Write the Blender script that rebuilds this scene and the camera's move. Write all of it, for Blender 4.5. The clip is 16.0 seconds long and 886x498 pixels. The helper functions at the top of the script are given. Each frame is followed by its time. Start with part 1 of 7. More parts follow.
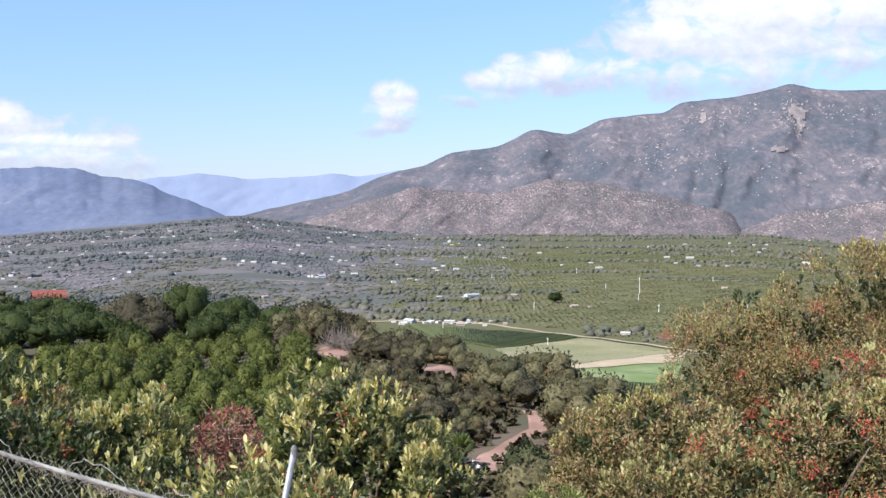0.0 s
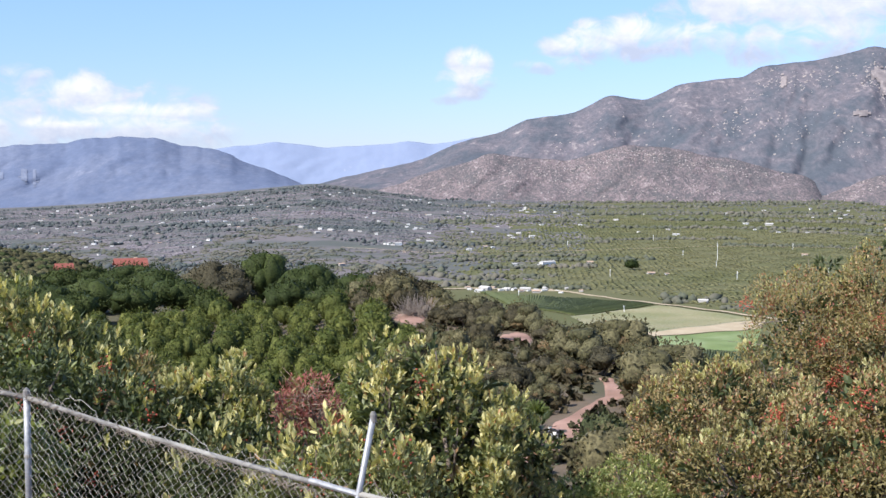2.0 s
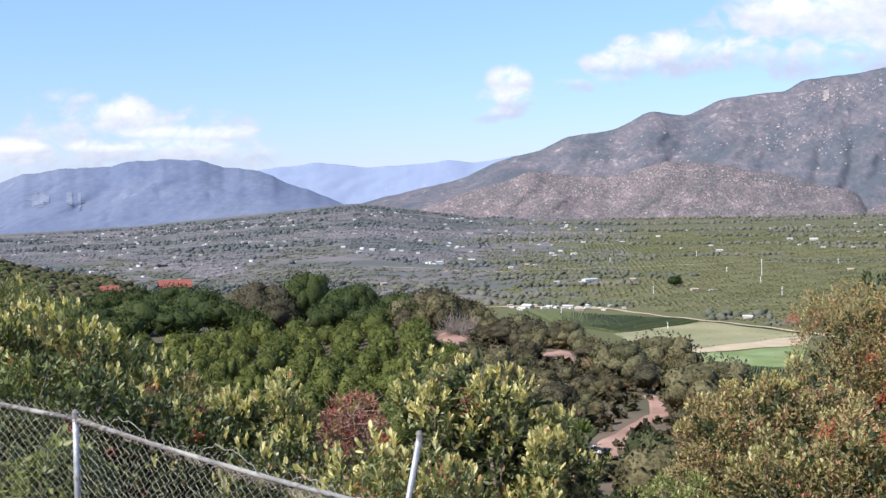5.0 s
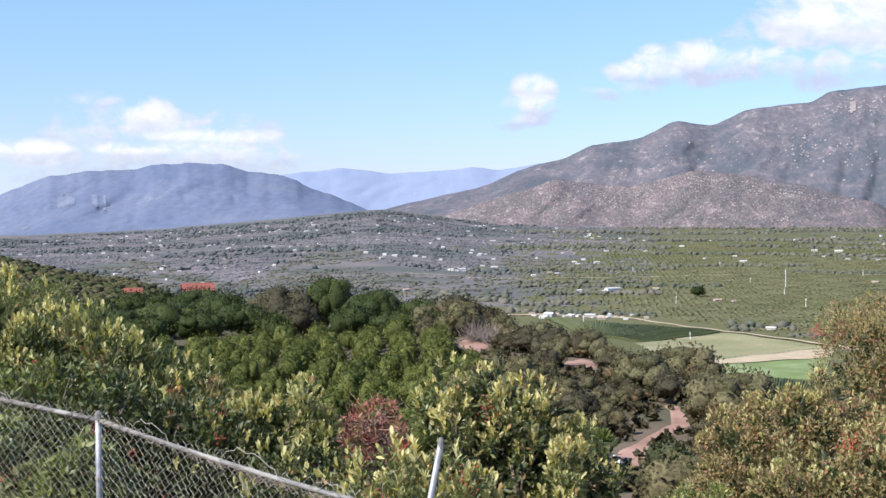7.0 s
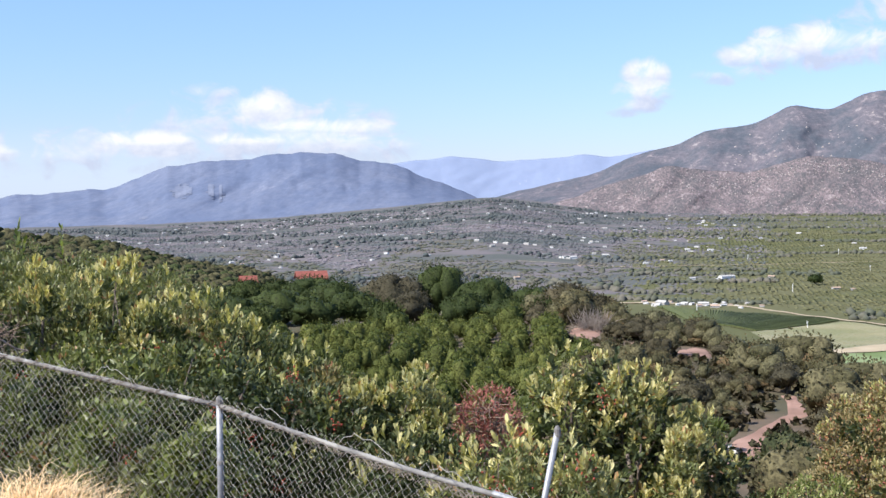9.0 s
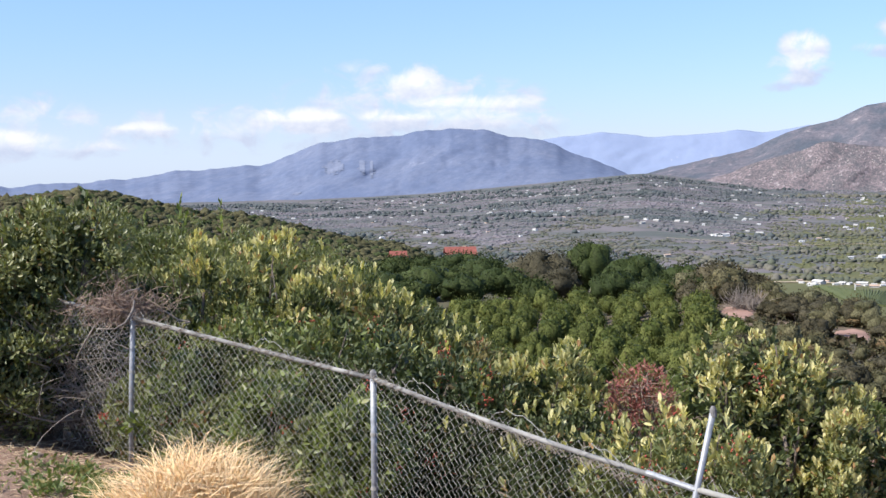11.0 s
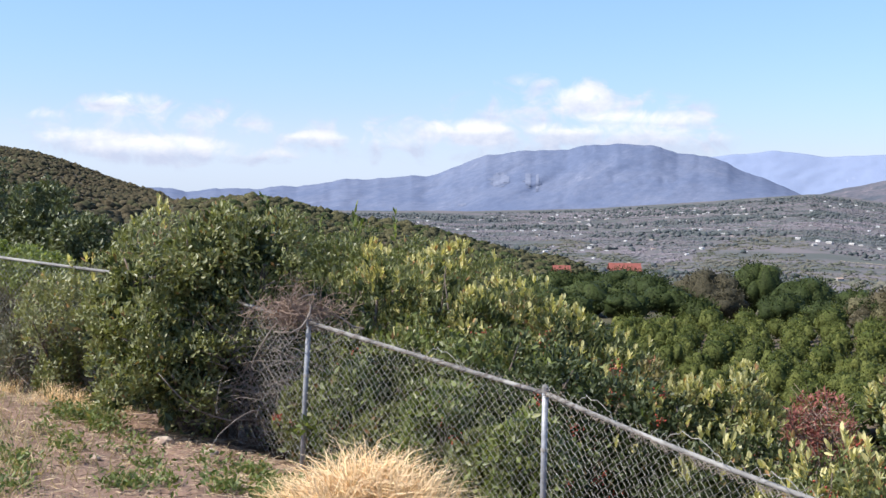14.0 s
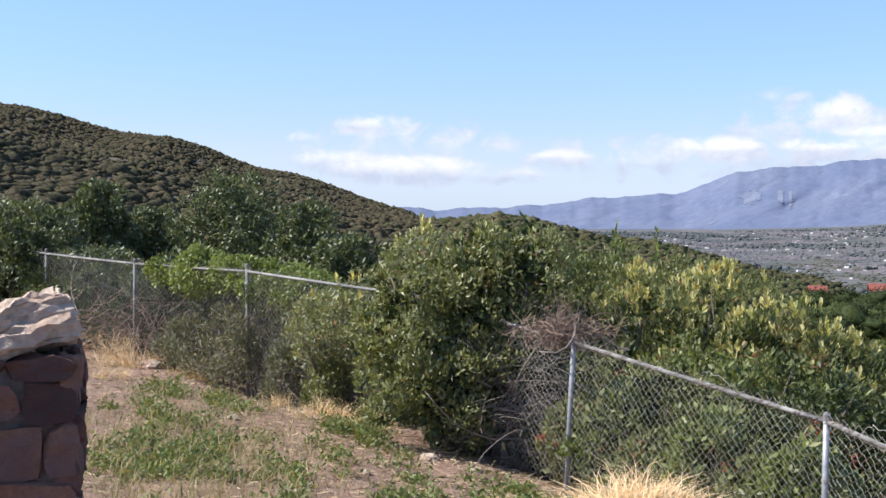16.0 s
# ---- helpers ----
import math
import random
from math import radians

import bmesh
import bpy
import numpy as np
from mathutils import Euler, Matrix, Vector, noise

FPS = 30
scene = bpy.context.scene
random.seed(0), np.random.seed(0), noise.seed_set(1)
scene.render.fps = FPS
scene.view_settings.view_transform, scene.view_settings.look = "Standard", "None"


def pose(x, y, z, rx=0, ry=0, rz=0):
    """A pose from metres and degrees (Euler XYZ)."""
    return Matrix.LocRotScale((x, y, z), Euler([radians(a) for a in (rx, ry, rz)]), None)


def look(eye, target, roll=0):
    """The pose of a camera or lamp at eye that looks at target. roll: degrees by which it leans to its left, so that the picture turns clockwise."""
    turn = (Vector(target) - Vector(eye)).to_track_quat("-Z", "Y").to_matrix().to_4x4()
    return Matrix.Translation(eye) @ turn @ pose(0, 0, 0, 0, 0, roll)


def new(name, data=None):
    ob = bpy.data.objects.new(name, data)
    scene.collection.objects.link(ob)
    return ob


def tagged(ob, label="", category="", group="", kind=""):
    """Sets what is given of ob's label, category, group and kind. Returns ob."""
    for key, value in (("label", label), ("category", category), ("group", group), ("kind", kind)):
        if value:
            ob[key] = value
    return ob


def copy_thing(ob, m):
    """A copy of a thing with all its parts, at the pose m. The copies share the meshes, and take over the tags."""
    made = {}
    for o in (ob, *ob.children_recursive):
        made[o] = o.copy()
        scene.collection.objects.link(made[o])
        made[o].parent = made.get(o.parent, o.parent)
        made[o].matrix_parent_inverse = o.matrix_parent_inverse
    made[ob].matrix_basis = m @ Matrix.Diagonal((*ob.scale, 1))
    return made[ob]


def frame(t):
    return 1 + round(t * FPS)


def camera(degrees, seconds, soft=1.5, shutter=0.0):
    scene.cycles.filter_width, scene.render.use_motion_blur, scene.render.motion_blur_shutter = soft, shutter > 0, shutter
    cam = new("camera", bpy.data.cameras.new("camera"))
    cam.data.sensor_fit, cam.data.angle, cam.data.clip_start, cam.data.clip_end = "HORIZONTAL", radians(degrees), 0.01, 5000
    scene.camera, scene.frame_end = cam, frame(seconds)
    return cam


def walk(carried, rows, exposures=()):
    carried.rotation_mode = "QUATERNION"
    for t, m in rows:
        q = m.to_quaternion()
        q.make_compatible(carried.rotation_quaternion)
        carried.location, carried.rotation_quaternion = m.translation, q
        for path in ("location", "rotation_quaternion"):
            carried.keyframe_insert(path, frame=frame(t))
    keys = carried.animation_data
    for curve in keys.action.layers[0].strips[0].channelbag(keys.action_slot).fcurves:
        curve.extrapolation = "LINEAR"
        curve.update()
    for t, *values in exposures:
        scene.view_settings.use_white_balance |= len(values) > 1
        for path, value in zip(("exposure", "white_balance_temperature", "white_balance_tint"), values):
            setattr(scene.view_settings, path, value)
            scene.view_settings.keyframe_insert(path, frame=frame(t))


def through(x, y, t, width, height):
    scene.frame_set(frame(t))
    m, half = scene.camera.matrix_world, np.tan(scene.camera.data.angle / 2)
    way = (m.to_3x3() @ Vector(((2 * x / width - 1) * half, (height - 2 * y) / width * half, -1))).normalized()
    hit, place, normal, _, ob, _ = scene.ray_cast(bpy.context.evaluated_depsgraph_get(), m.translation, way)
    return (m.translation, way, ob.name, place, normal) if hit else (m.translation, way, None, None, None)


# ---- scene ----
# seconds, sideways step, yaw, pitch, roll
PATH = [
    (0.0, -0.000, 0.00, -1.51, 0.03), (0.5, -0.011, 0.98, -2.09, -0.18), (1.0, -0.016, 1.76, -2.78, -0.36), (1.5, -0.018, 2.78, -3.06, -0.32),
    (2.0, -0.013, 3.39, -2.97, 0.32), (2.5, -0.014, 4.57, -2.78, 0.88), (3.0, -0.024, 4.65, -2.94, 1.00), (3.5, -0.028, 4.81, -3.18, 0.79),
    (4.0, -0.029, 5.08, -2.87, 1.29), (6.5, -0.028, 5.85, -1.59, 0.25), (7.0, -0.036, 6.29, -1.79, 0.27), (7.5, -0.044, 7.17, -2.23, 0.68),
    (8.0, -0.046, 7.80, -2.42, 0.30), (8.5, -0.050, 8.68, -2.74, 0.13), (9.0, -0.064, 11.27, -2.30, 0.59), (9.5, -0.080, 12.94, -3.08, 1.13),
    (10.0, -0.089, 14.66, -3.71, 1.13), (12.3, -0.100, 20.53, -2.71, -0.48), (12.5, -0.114, 20.62, -2.75, -0.70), (13.0, -0.135, 21.56, -3.11, -0.95),
    (13.5, -0.159, 23.14, -3.19, -0.68), (14.0, -0.195, 25.41, -2.75, -0.99), (14.5, -0.250, 27.02, -2.42, -1.01), (15.0, -0.311, 29.59, -2.42, -1.24),
    (15.5, -0.363, 33.59, -2.16, -1.23), (16.0, -0.386, 36.45, -2.07, -0.67),
]
cam = camera(38.43, 16.0, soft=1.5)
walk(cam, [(t, pose(x, 0, 2.4, 90 + p, r, y)) for t, x, y, p, r in PATH])

# ---- light ----
SUN_AZ, SUN_EL = 130, 47        # bearing to the left of straight ahead, height


def bearing(az, el=0.0, r=1.0):
    """A point r metres off (level distance) at a bearing left of straight ahead and a height angle, seen from the eye."""
    a = radians(az)
    return Vector((-math.sin(a) * r, math.cos(a) * r, 2.4 + math.tan(radians(el)) * r))


scene.view_settings.exposure = 0.66
sun = new("sun", bpy.data.lights.new("sun", "SUN"))
sun.data.energy, sun.data.angle, sun.data.color = 5.0, radians(0.6), (1.0, 0.955, 0.88)
sun.matrix_world = look(bearing(SUN_AZ, SUN_EL, 50), (0, 0, 2.4))


class Nodes:
    """Short hand for a node tree."""

    def __init__(self, tree):
        self.t = tree
        tree.nodes.clear()

    def n(self, kind, inputs=None, **props):
        node = self.t.nodes.new(kind)
        for k, v in props.items():
            setattr(node, k, v)
        for k, v in (inputs or {}).items():
            self.put(node.inputs[k], v)
        return node

    def put(self, socket, v):
        if isinstance(v, bpy.types.NodeSocket):
            self.t.links.new(v, socket)
        else:
            socket.default_value = (*v, 1) if isinstance(v, tuple) and len(v) == 3 and socket.type == "RGBA" else v

    def math(self, op, a, b=0.0, c=0.0, clamp=False):
        node = self.n("ShaderNodeMath", operation=op, use_clamp=clamp)
        for s, v in zip(node.inputs, (a, b, c)):
            self.put(s, v)
        return node.outputs[0]

    def mix(self, fac, a, b, mode="MIX"):
        node = self.n("ShaderNodeMix", data_type="RGBA", blend_type=mode)
        for i, v in ((0, fac), (6, a), (7, b)):
            self.put(node.inputs[i], v)
        return node.outputs[2]

    def span(self, v, a, b, lo=0.0, hi=1.0):
        node = self.n("ShaderNodeMapRange", interpolation_type="SMOOTHSTEP")
        for i, x in enumerate((v, a, b, lo, hi)):
            self.put(node.inputs[i], x)
        return node.outputs[0]

    def noise(self, vec, scale, detail=5.0, rough=0.55, distort=0.0):
        node = self.n("ShaderNodeTexNoise")
        for k, v in (("Vector", vec), ("Scale", scale), ("Detail", detail), ("Roughness", rough), ("Distortion", distort)):
            self.put(node.inputs[k], v)
        return node.outputs[0]


def make_sky():
    world = bpy.data.worlds.new("sky")
    scene.world = world
    world.use_nodes = True
    k = Nodes(world.node_tree)
    sky = k.n("ShaderNodeTexSky", sky_type="NISHITA", sun_disc=False, sun_elevation=radians(SUN_EL), sun_rotation=radians(-SUN_AZ),
              altitude=300.0, air_density=1.25, dust_density=0.25, ozone_density=3.0)
    sep = k.n("ShaderNodeSeparateXYZ", {0: k.n("ShaderNodeTexCoord").outputs["Generated"]})
    x, y, z = sep.outputs
    az = k.math("MULTIPLY", k.math("ARCTAN2", k.math("MULTIPLY", x, -1.0), y), 57.296)
    el = k.math("MULTIPLY", k.math("ARCSINE", z), 57.296)
    vec = k.n("ShaderNodeCombineXYZ", {0: az, 1: k.math("MULTIPLY", el, 1.35), 2: 0.0}).outputs[0]
    puff = k.noise(vec, 0.62, 8.0, 0.56, 0.7)
    # cumulus banks: bearing, height, half width, half height, thickness
    banks = ((-14.5, 8.3, 5.2, 1.5, 1.0), (-10.6, 7.7, 2.3, 1.0, 1.0), (-18.5, 9.2, 5.0, 1.9, 1.0), (-19.5, 6.7, 3.0, 0.5, 0.7), (-12.0, 6.0, 3.6, 0.8, 0.62), (-25, 8.8, 6, 2.6, 1.0),
             (-7.6, 6.3, 1.8, 0.6, 0.8), (-5.3, 6.3, 1.6, 0.75, 0.95), (-2.6, 5.9, 1.3, 0.55, 0.85), (-3.1, 6.4, 0.7, 0.6, 0.9), (-1.5, 5.2, 1.2, 0.3, 0.5),
             (2.1, 5.3, 0.85, 0.6, 0.95), (2.4, 4.5, 1.1, 0.55, 0.8), (3.3, 3.9, 0.8, 0.3, 0.5),
             (19.3, 3.9, 1.15, 0.75, 0.95), (21.2, 4.6, 1.4, 0.45, 0.5), (16.9, 3.0, 2.5, 0.5, 0.95), (14.9, 3.1, 1.4, 0.4, 0.75), (20.5, 2.5, 1.1, 0.4, 0.9), (24.4, 2.5, 1.8, 0.5, 1.0),
             (30.9, 2.1, 1.4, 0.35, 0.85), (27.6, 1.9, 2.4, 0.4, 0.5), (37.6, 1.5, 3.0, 0.55, 0.9), (34.2, 1.3, 1.8, 0.35, 0.7), (39.4, 3.4, 1.4, 0.45, 0.85), (42.9, 2.7, 1.1, 0.35, 0.7), (41.2, 1.8, 1.6, 0.5, 0.8),
             (19.5, 3.2, 4.6, 1.0, 0.5), (29, 2.0, 4.6, 0.75, 0.5), (37.5, 2.2, 4.6, 1.1, 0.5), (24.5, 2.3, 4.0, 0.8, 0.5), (16, 2.3, 3.0, 0.6, 0.5), (-13, 7.0, 5.5, 1.2, 0.6),
             (17.6, 2.5, 2.6, 0.45, 0.9), (90, 9, 14, 3, 0.9), (-60, 12, 16, 5, 1.0), (150, 20, 30, 8, 0.9))
    cover, low = None, None
    for a, e, w, h, thick in banks:
        u = k.math("DIVIDE", k.math("SUBTRACT", az, a), w)
        v = k.math("DIVIDE", k.math("SUBTRACT", el, e), h)
        d = k.math("ADD", k.math("MULTIPLY", u, u), k.math("MULTIPLY", v, v))
        f = k.math("MULTIPLY", k.span(d, 3.4, 0.0), thick)
        s = k.math("MULTIPLY", f, k.span(v, -0.7, 0.5))
        cover = f if cover is None else k.math("MAXIMUM", cover, f)
        low = s if low is None else k.math("MAXIMUM", low, s)
    dense = k.span(k.math("ADD", k.math("MULTIPLY", cover, 0.85), k.math("MULTIPLY", k.math("SUBTRACT", puff, 0.5), 2.3)), 0.12, 0.86)
    dense = k.math("MULTIPLY", dense, k.span(cover, 0.02, 0.3))
    grain = k.noise(vec, 1.3, 6.0, 0.6)
    shine = k.math("ADD", k.math("MULTIPLY", low, 0.95), k.math("MULTIPLY", k.math("SUBTRACT", grain, 0.5), 1.1), clamp=True)
    cloud = k.mix(shine, (CLOUD_DARK[0], CLOUD_DARK[1], CLOUD_DARK[2]), (CLOUD_LIT[0], CLOUD_LIT[1], CLOUD_LIT[2]))
    clear = k.mix(k.span(el, -2.0, 26.0), (0.55, 0.65, 1.08), (0.87, 0.97, 1.12))
    clear = k.mix(1.0, sky.outputs[0], clear, "MULTIPLY")
    # a thin even veil low over the hills
    veil = k.math("MULTIPLY", k.math("MULTIPLY", k.span(az, 12.0, 26.0), k.span(az, 70.0, 48.0)), k.math("MULTIPLY", k.span(el, 3.8, 0.3), 0.5))
    clear = k.mix(veil, clear, (4.1, 5.1, 6.6))
    colour = k.mix(k.math("MULTIPLY", dense, 0.92), clear, cloud)
    bg = k.n("ShaderNodeBackground", {"Color": colour, "Strength": SKY_STRENGTH})
    k.t.links.new(bg.outputs[0], k.n("ShaderNodeOutputWorld").inputs[0])


SKY_STRENGTH = 0.118
CLOUD_LIT, CLOUD_DARK = (6.0, 6.0, 6.2), (3.4, 3.75, 4.8)
make_sky()


# ---- materials ----
def surface(name, a, b, scale=4.0, rough=0.9, bump=0.3, c=None, cscale=0.4, metal=0.0, at=(0.45, 0.6), grain=None, shine=0.3, lump=0.02, vary=0.0):
    """Two tones broken up by noise, a third in larger patches, and a relief."""
    m = bpy.data.materials.new(name)
    m.use_nodes = True
    k = Nodes(m.node_tree)
    pos = k.n("ShaderNodeTexCoord").outputs["Object"]
    fine = k.noise(pos, scale, 8.0, 0.65)
    colour = k.mix(k.span(fine, 0.32, 0.68), a, b)
    if c:
        colour = k.mix(k.span(k.noise(pos, cscale, 5.0, 0.6), *at), colour, c)
    if vary:
        colour = k.mix(vary, colour, k.mix(k.n("ShaderNodeObjectInfo").outputs["Random"], (0.35, 0.3, 0.28), (1.5, 1.4, 1.3)), "MULTIPLY")
    tone = k.noise(pos, grain or scale * 6, 4.0, 0.7)
    colour = k.mix(0.35, colour, k.mix(tone, (0.35, 0.35, 0.35), (1.0, 1.0, 1.0)), "MULTIPLY")
    h = k.n("ShaderNodeBump", {"Strength": bump, "Distance": lump, "Height": k.math("ADD", fine, k.math("MULTIPLY", tone, 0.5))})
    p = k.n("ShaderNodeBsdfPrincipled", {"Base Color": colour, "Roughness": rough, "Metallic": metal, "Normal": h.outputs[0], "Specular IOR Level": shine})
    k.t.links.new(p.outputs[0], k.n("ShaderNodeOutputMaterial").inputs[0])
    return m


def foliage(name, dark, light, through=0.3, rough=0.5, odd=None, odd_share=0.08, patch=0.0, shine=0.35, leafy=0.0, wide=None):
    """Leaves: each its own tone, each plant its own shade, a share of odd ones, and light that shines through."""
    m = bpy.data.materials.new(name)
    m.use_nodes = True
    k = Nodes(m.node_tree)
    each = k.n("ShaderNodeNewGeometry").outputs["Random Per Island"]
    plant = k.n("ShaderNodeObjectInfo").outputs["Random"]
    pos = k.n("ShaderNodeTexCoord").outputs["Object"]
    colour = k.mix(each, dark, light)
    if odd:
        colour = k.mix(k.math("GREATER_THAN", k.math("FRACT", k.math("MULTIPLY", each, 37.7)), 1 - odd_share), colour, odd)
    colour = k.mix(0.6, colour, k.mix(k.noise(pos, 2.2, 3.0), (0.6, 0.6, 0.55), (1.25, 1.22, 1.1)), "MULTIPLY")
    if patch:
        colour = k.mix(k.math("MULTIPLY", plant, patch), colour, (0.068, 0.056, 0.036))
    colour = k.mix(0.5, colour, k.mix(plant, (0.75, 0.8, 0.8), (1.2, 1.15, 1.0)), "MULTIPLY")
    if wide:
        colour = k.mix(k.span(k.noise(pos, wide[0], 6.0, 0.65), 0.42, 0.60), colour, k.mix(0.6, colour, wide[1]))
    p = k.n("ShaderNodeBsdfPrincipled", {"Base Color": colour, "Roughness": rough, "Specular IOR Level": shine})
    if leafy:
        spray = k.noise(pos, leafy, 4.0, 0.7)
        colour = k.mix(1.0, colour, k.mix(k.span(spray, 0.35, 0.62), (0.55, 0.55, 0.55), (1.45, 1.45, 1.4)), "MULTIPLY")
        k.put(p.inputs["Base Color"], colour)
        k.put(p.inputs["Normal"], k.n("ShaderNodeBump", {"Strength": 0.6, "Distance": 0.2, "Height": spray}).outputs[0])
    tr = k.n("ShaderNodeBsdfTranslucent", {"Color": k.mix(1.0, colour, (1.3, 1.35, 0.6), "MULTIPLY")})
    mixed = k.n("ShaderNodeMixShader", {0: through, 1: p.outputs[0], 2: tr.outputs[0]})
    k.t.links.new(mixed.outputs[0], k.n("ShaderNodeOutputMaterial").inputs[0])
    return m


def slope_rock(name, brush, soil, rock, share, scale=1.0, bump=0.5, patchy=0.6, speckle=0.3):
    """A far slope: brush and soil in patches and speckle, rock showing in broken bands."""
    m = bpy.data.materials.new(name)
    m.use_nodes = True
    k = Nodes(m.node_tree)
    pos = k.n("ShaderNodeTexCoord").outputs["Object"]
    flat = k.n("ShaderNodeMapping", {"Vector": pos, "Rotation": (0.0, 0.25, 0.0), "Scale": (1.0, 0.4, 0.75)}).outputs[0]
    fine = k.noise(flat, 0.05 * scale, 6.0, 0.75)
    mid = k.noise(flat, 0.012 * scale, 7.0, 0.68, 0.8)
    wide = k.noise(pos, 0.0026 * scale, 6.0, 0.6, 0.4)
    bushy = k.math("ADD", k.math("MULTIPLY", fine, 1.0 - patchy), k.math("MULTIPLY", k.math("ADD", k.math("MULTIPLY", mid, 0.5), k.math("MULTIPLY", wide, 0.5)), patchy))
    colour = k.mix(k.span(bushy, 0.42, 0.58), brush, soil)
    colour = k.mix(speckle, colour, k.mix(k.span(fine, 0.3, 0.7), (0.5, 0.52, 0.55), (1.35, 1.3, 1.28)), "MULTIPLY")
    bare = k.span(k.math("ADD", mid, k.math("MULTIPLY", k.math("SUBTRACT", wide, 0.5), 0.6)), share, share + 0.08)
    colour = k.mix(k.math("MULTIPLY", bare, k.span(fine, 0.44, 0.60)), colour, rock)
    h = k.n("ShaderNodeBump", {"Strength": bump, "Distance": 8.0, "Height": k.math("ADD", mid, k.math("MULTIPLY", fine, 0.6))})
    p = k.n("ShaderNodeBsdfPrincipled", {"Base Color": colour, "Roughness": 0.95, "Specular IOR Level": 0.1, "Normal": h.outputs[0]})
    k.t.links.new(p.outputs[0], k.n("ShaderNodeOutputMaterial").inputs[0])
    return m


def patchwork(name, tones, scale, each=0.14):
    """Gardens, groves and plots that melt into one another: three tones in patches, each tree a little of its own."""
    m = bpy.data.materials.new(name)
    m.use_nodes = True
    k = Nodes(m.node_tree)
    pos = k.n("ShaderNodeMapping", {"Vector": k.n("ShaderNodeTexCoord").outputs["Object"], "Scale": (0.6, 1.0, 1.0)}).outputs[0]
    colour = k.mix(k.span(k.noise(pos, scale, 7.0, 0.66, 0.5), 0.40, 0.60), tones[0], tones[1])
    colour = k.mix(k.math("MULTIPLY", k.span(k.noise(pos, scale * 2.6, 5.0, 0.7), 0.54, 0.66), 0.8), colour, tones[2])
    lone = k.n("ShaderNodeNewGeometry").outputs["Random Per Island"]
    colour = k.mix(each, colour, k.mix(lone, (0.45, 0.47, 0.5), (1.5, 1.46, 1.45)), "MULTIPLY")
    p = k.n("ShaderNodeBsdfPrincipled", {"Base Color": colour, "Roughness": 0.95, "Specular IOR Level": 0.05})
    k.t.links.new(p.outputs[0], k.n("ShaderNodeOutputMaterial").inputs[0])
    return m


def plain(name, a, b, rough=0.6, metal=0.0, scale=20.0):
    return surface(name, a, b, scale, rough, 0.15, metal=metal, lump=0.004)


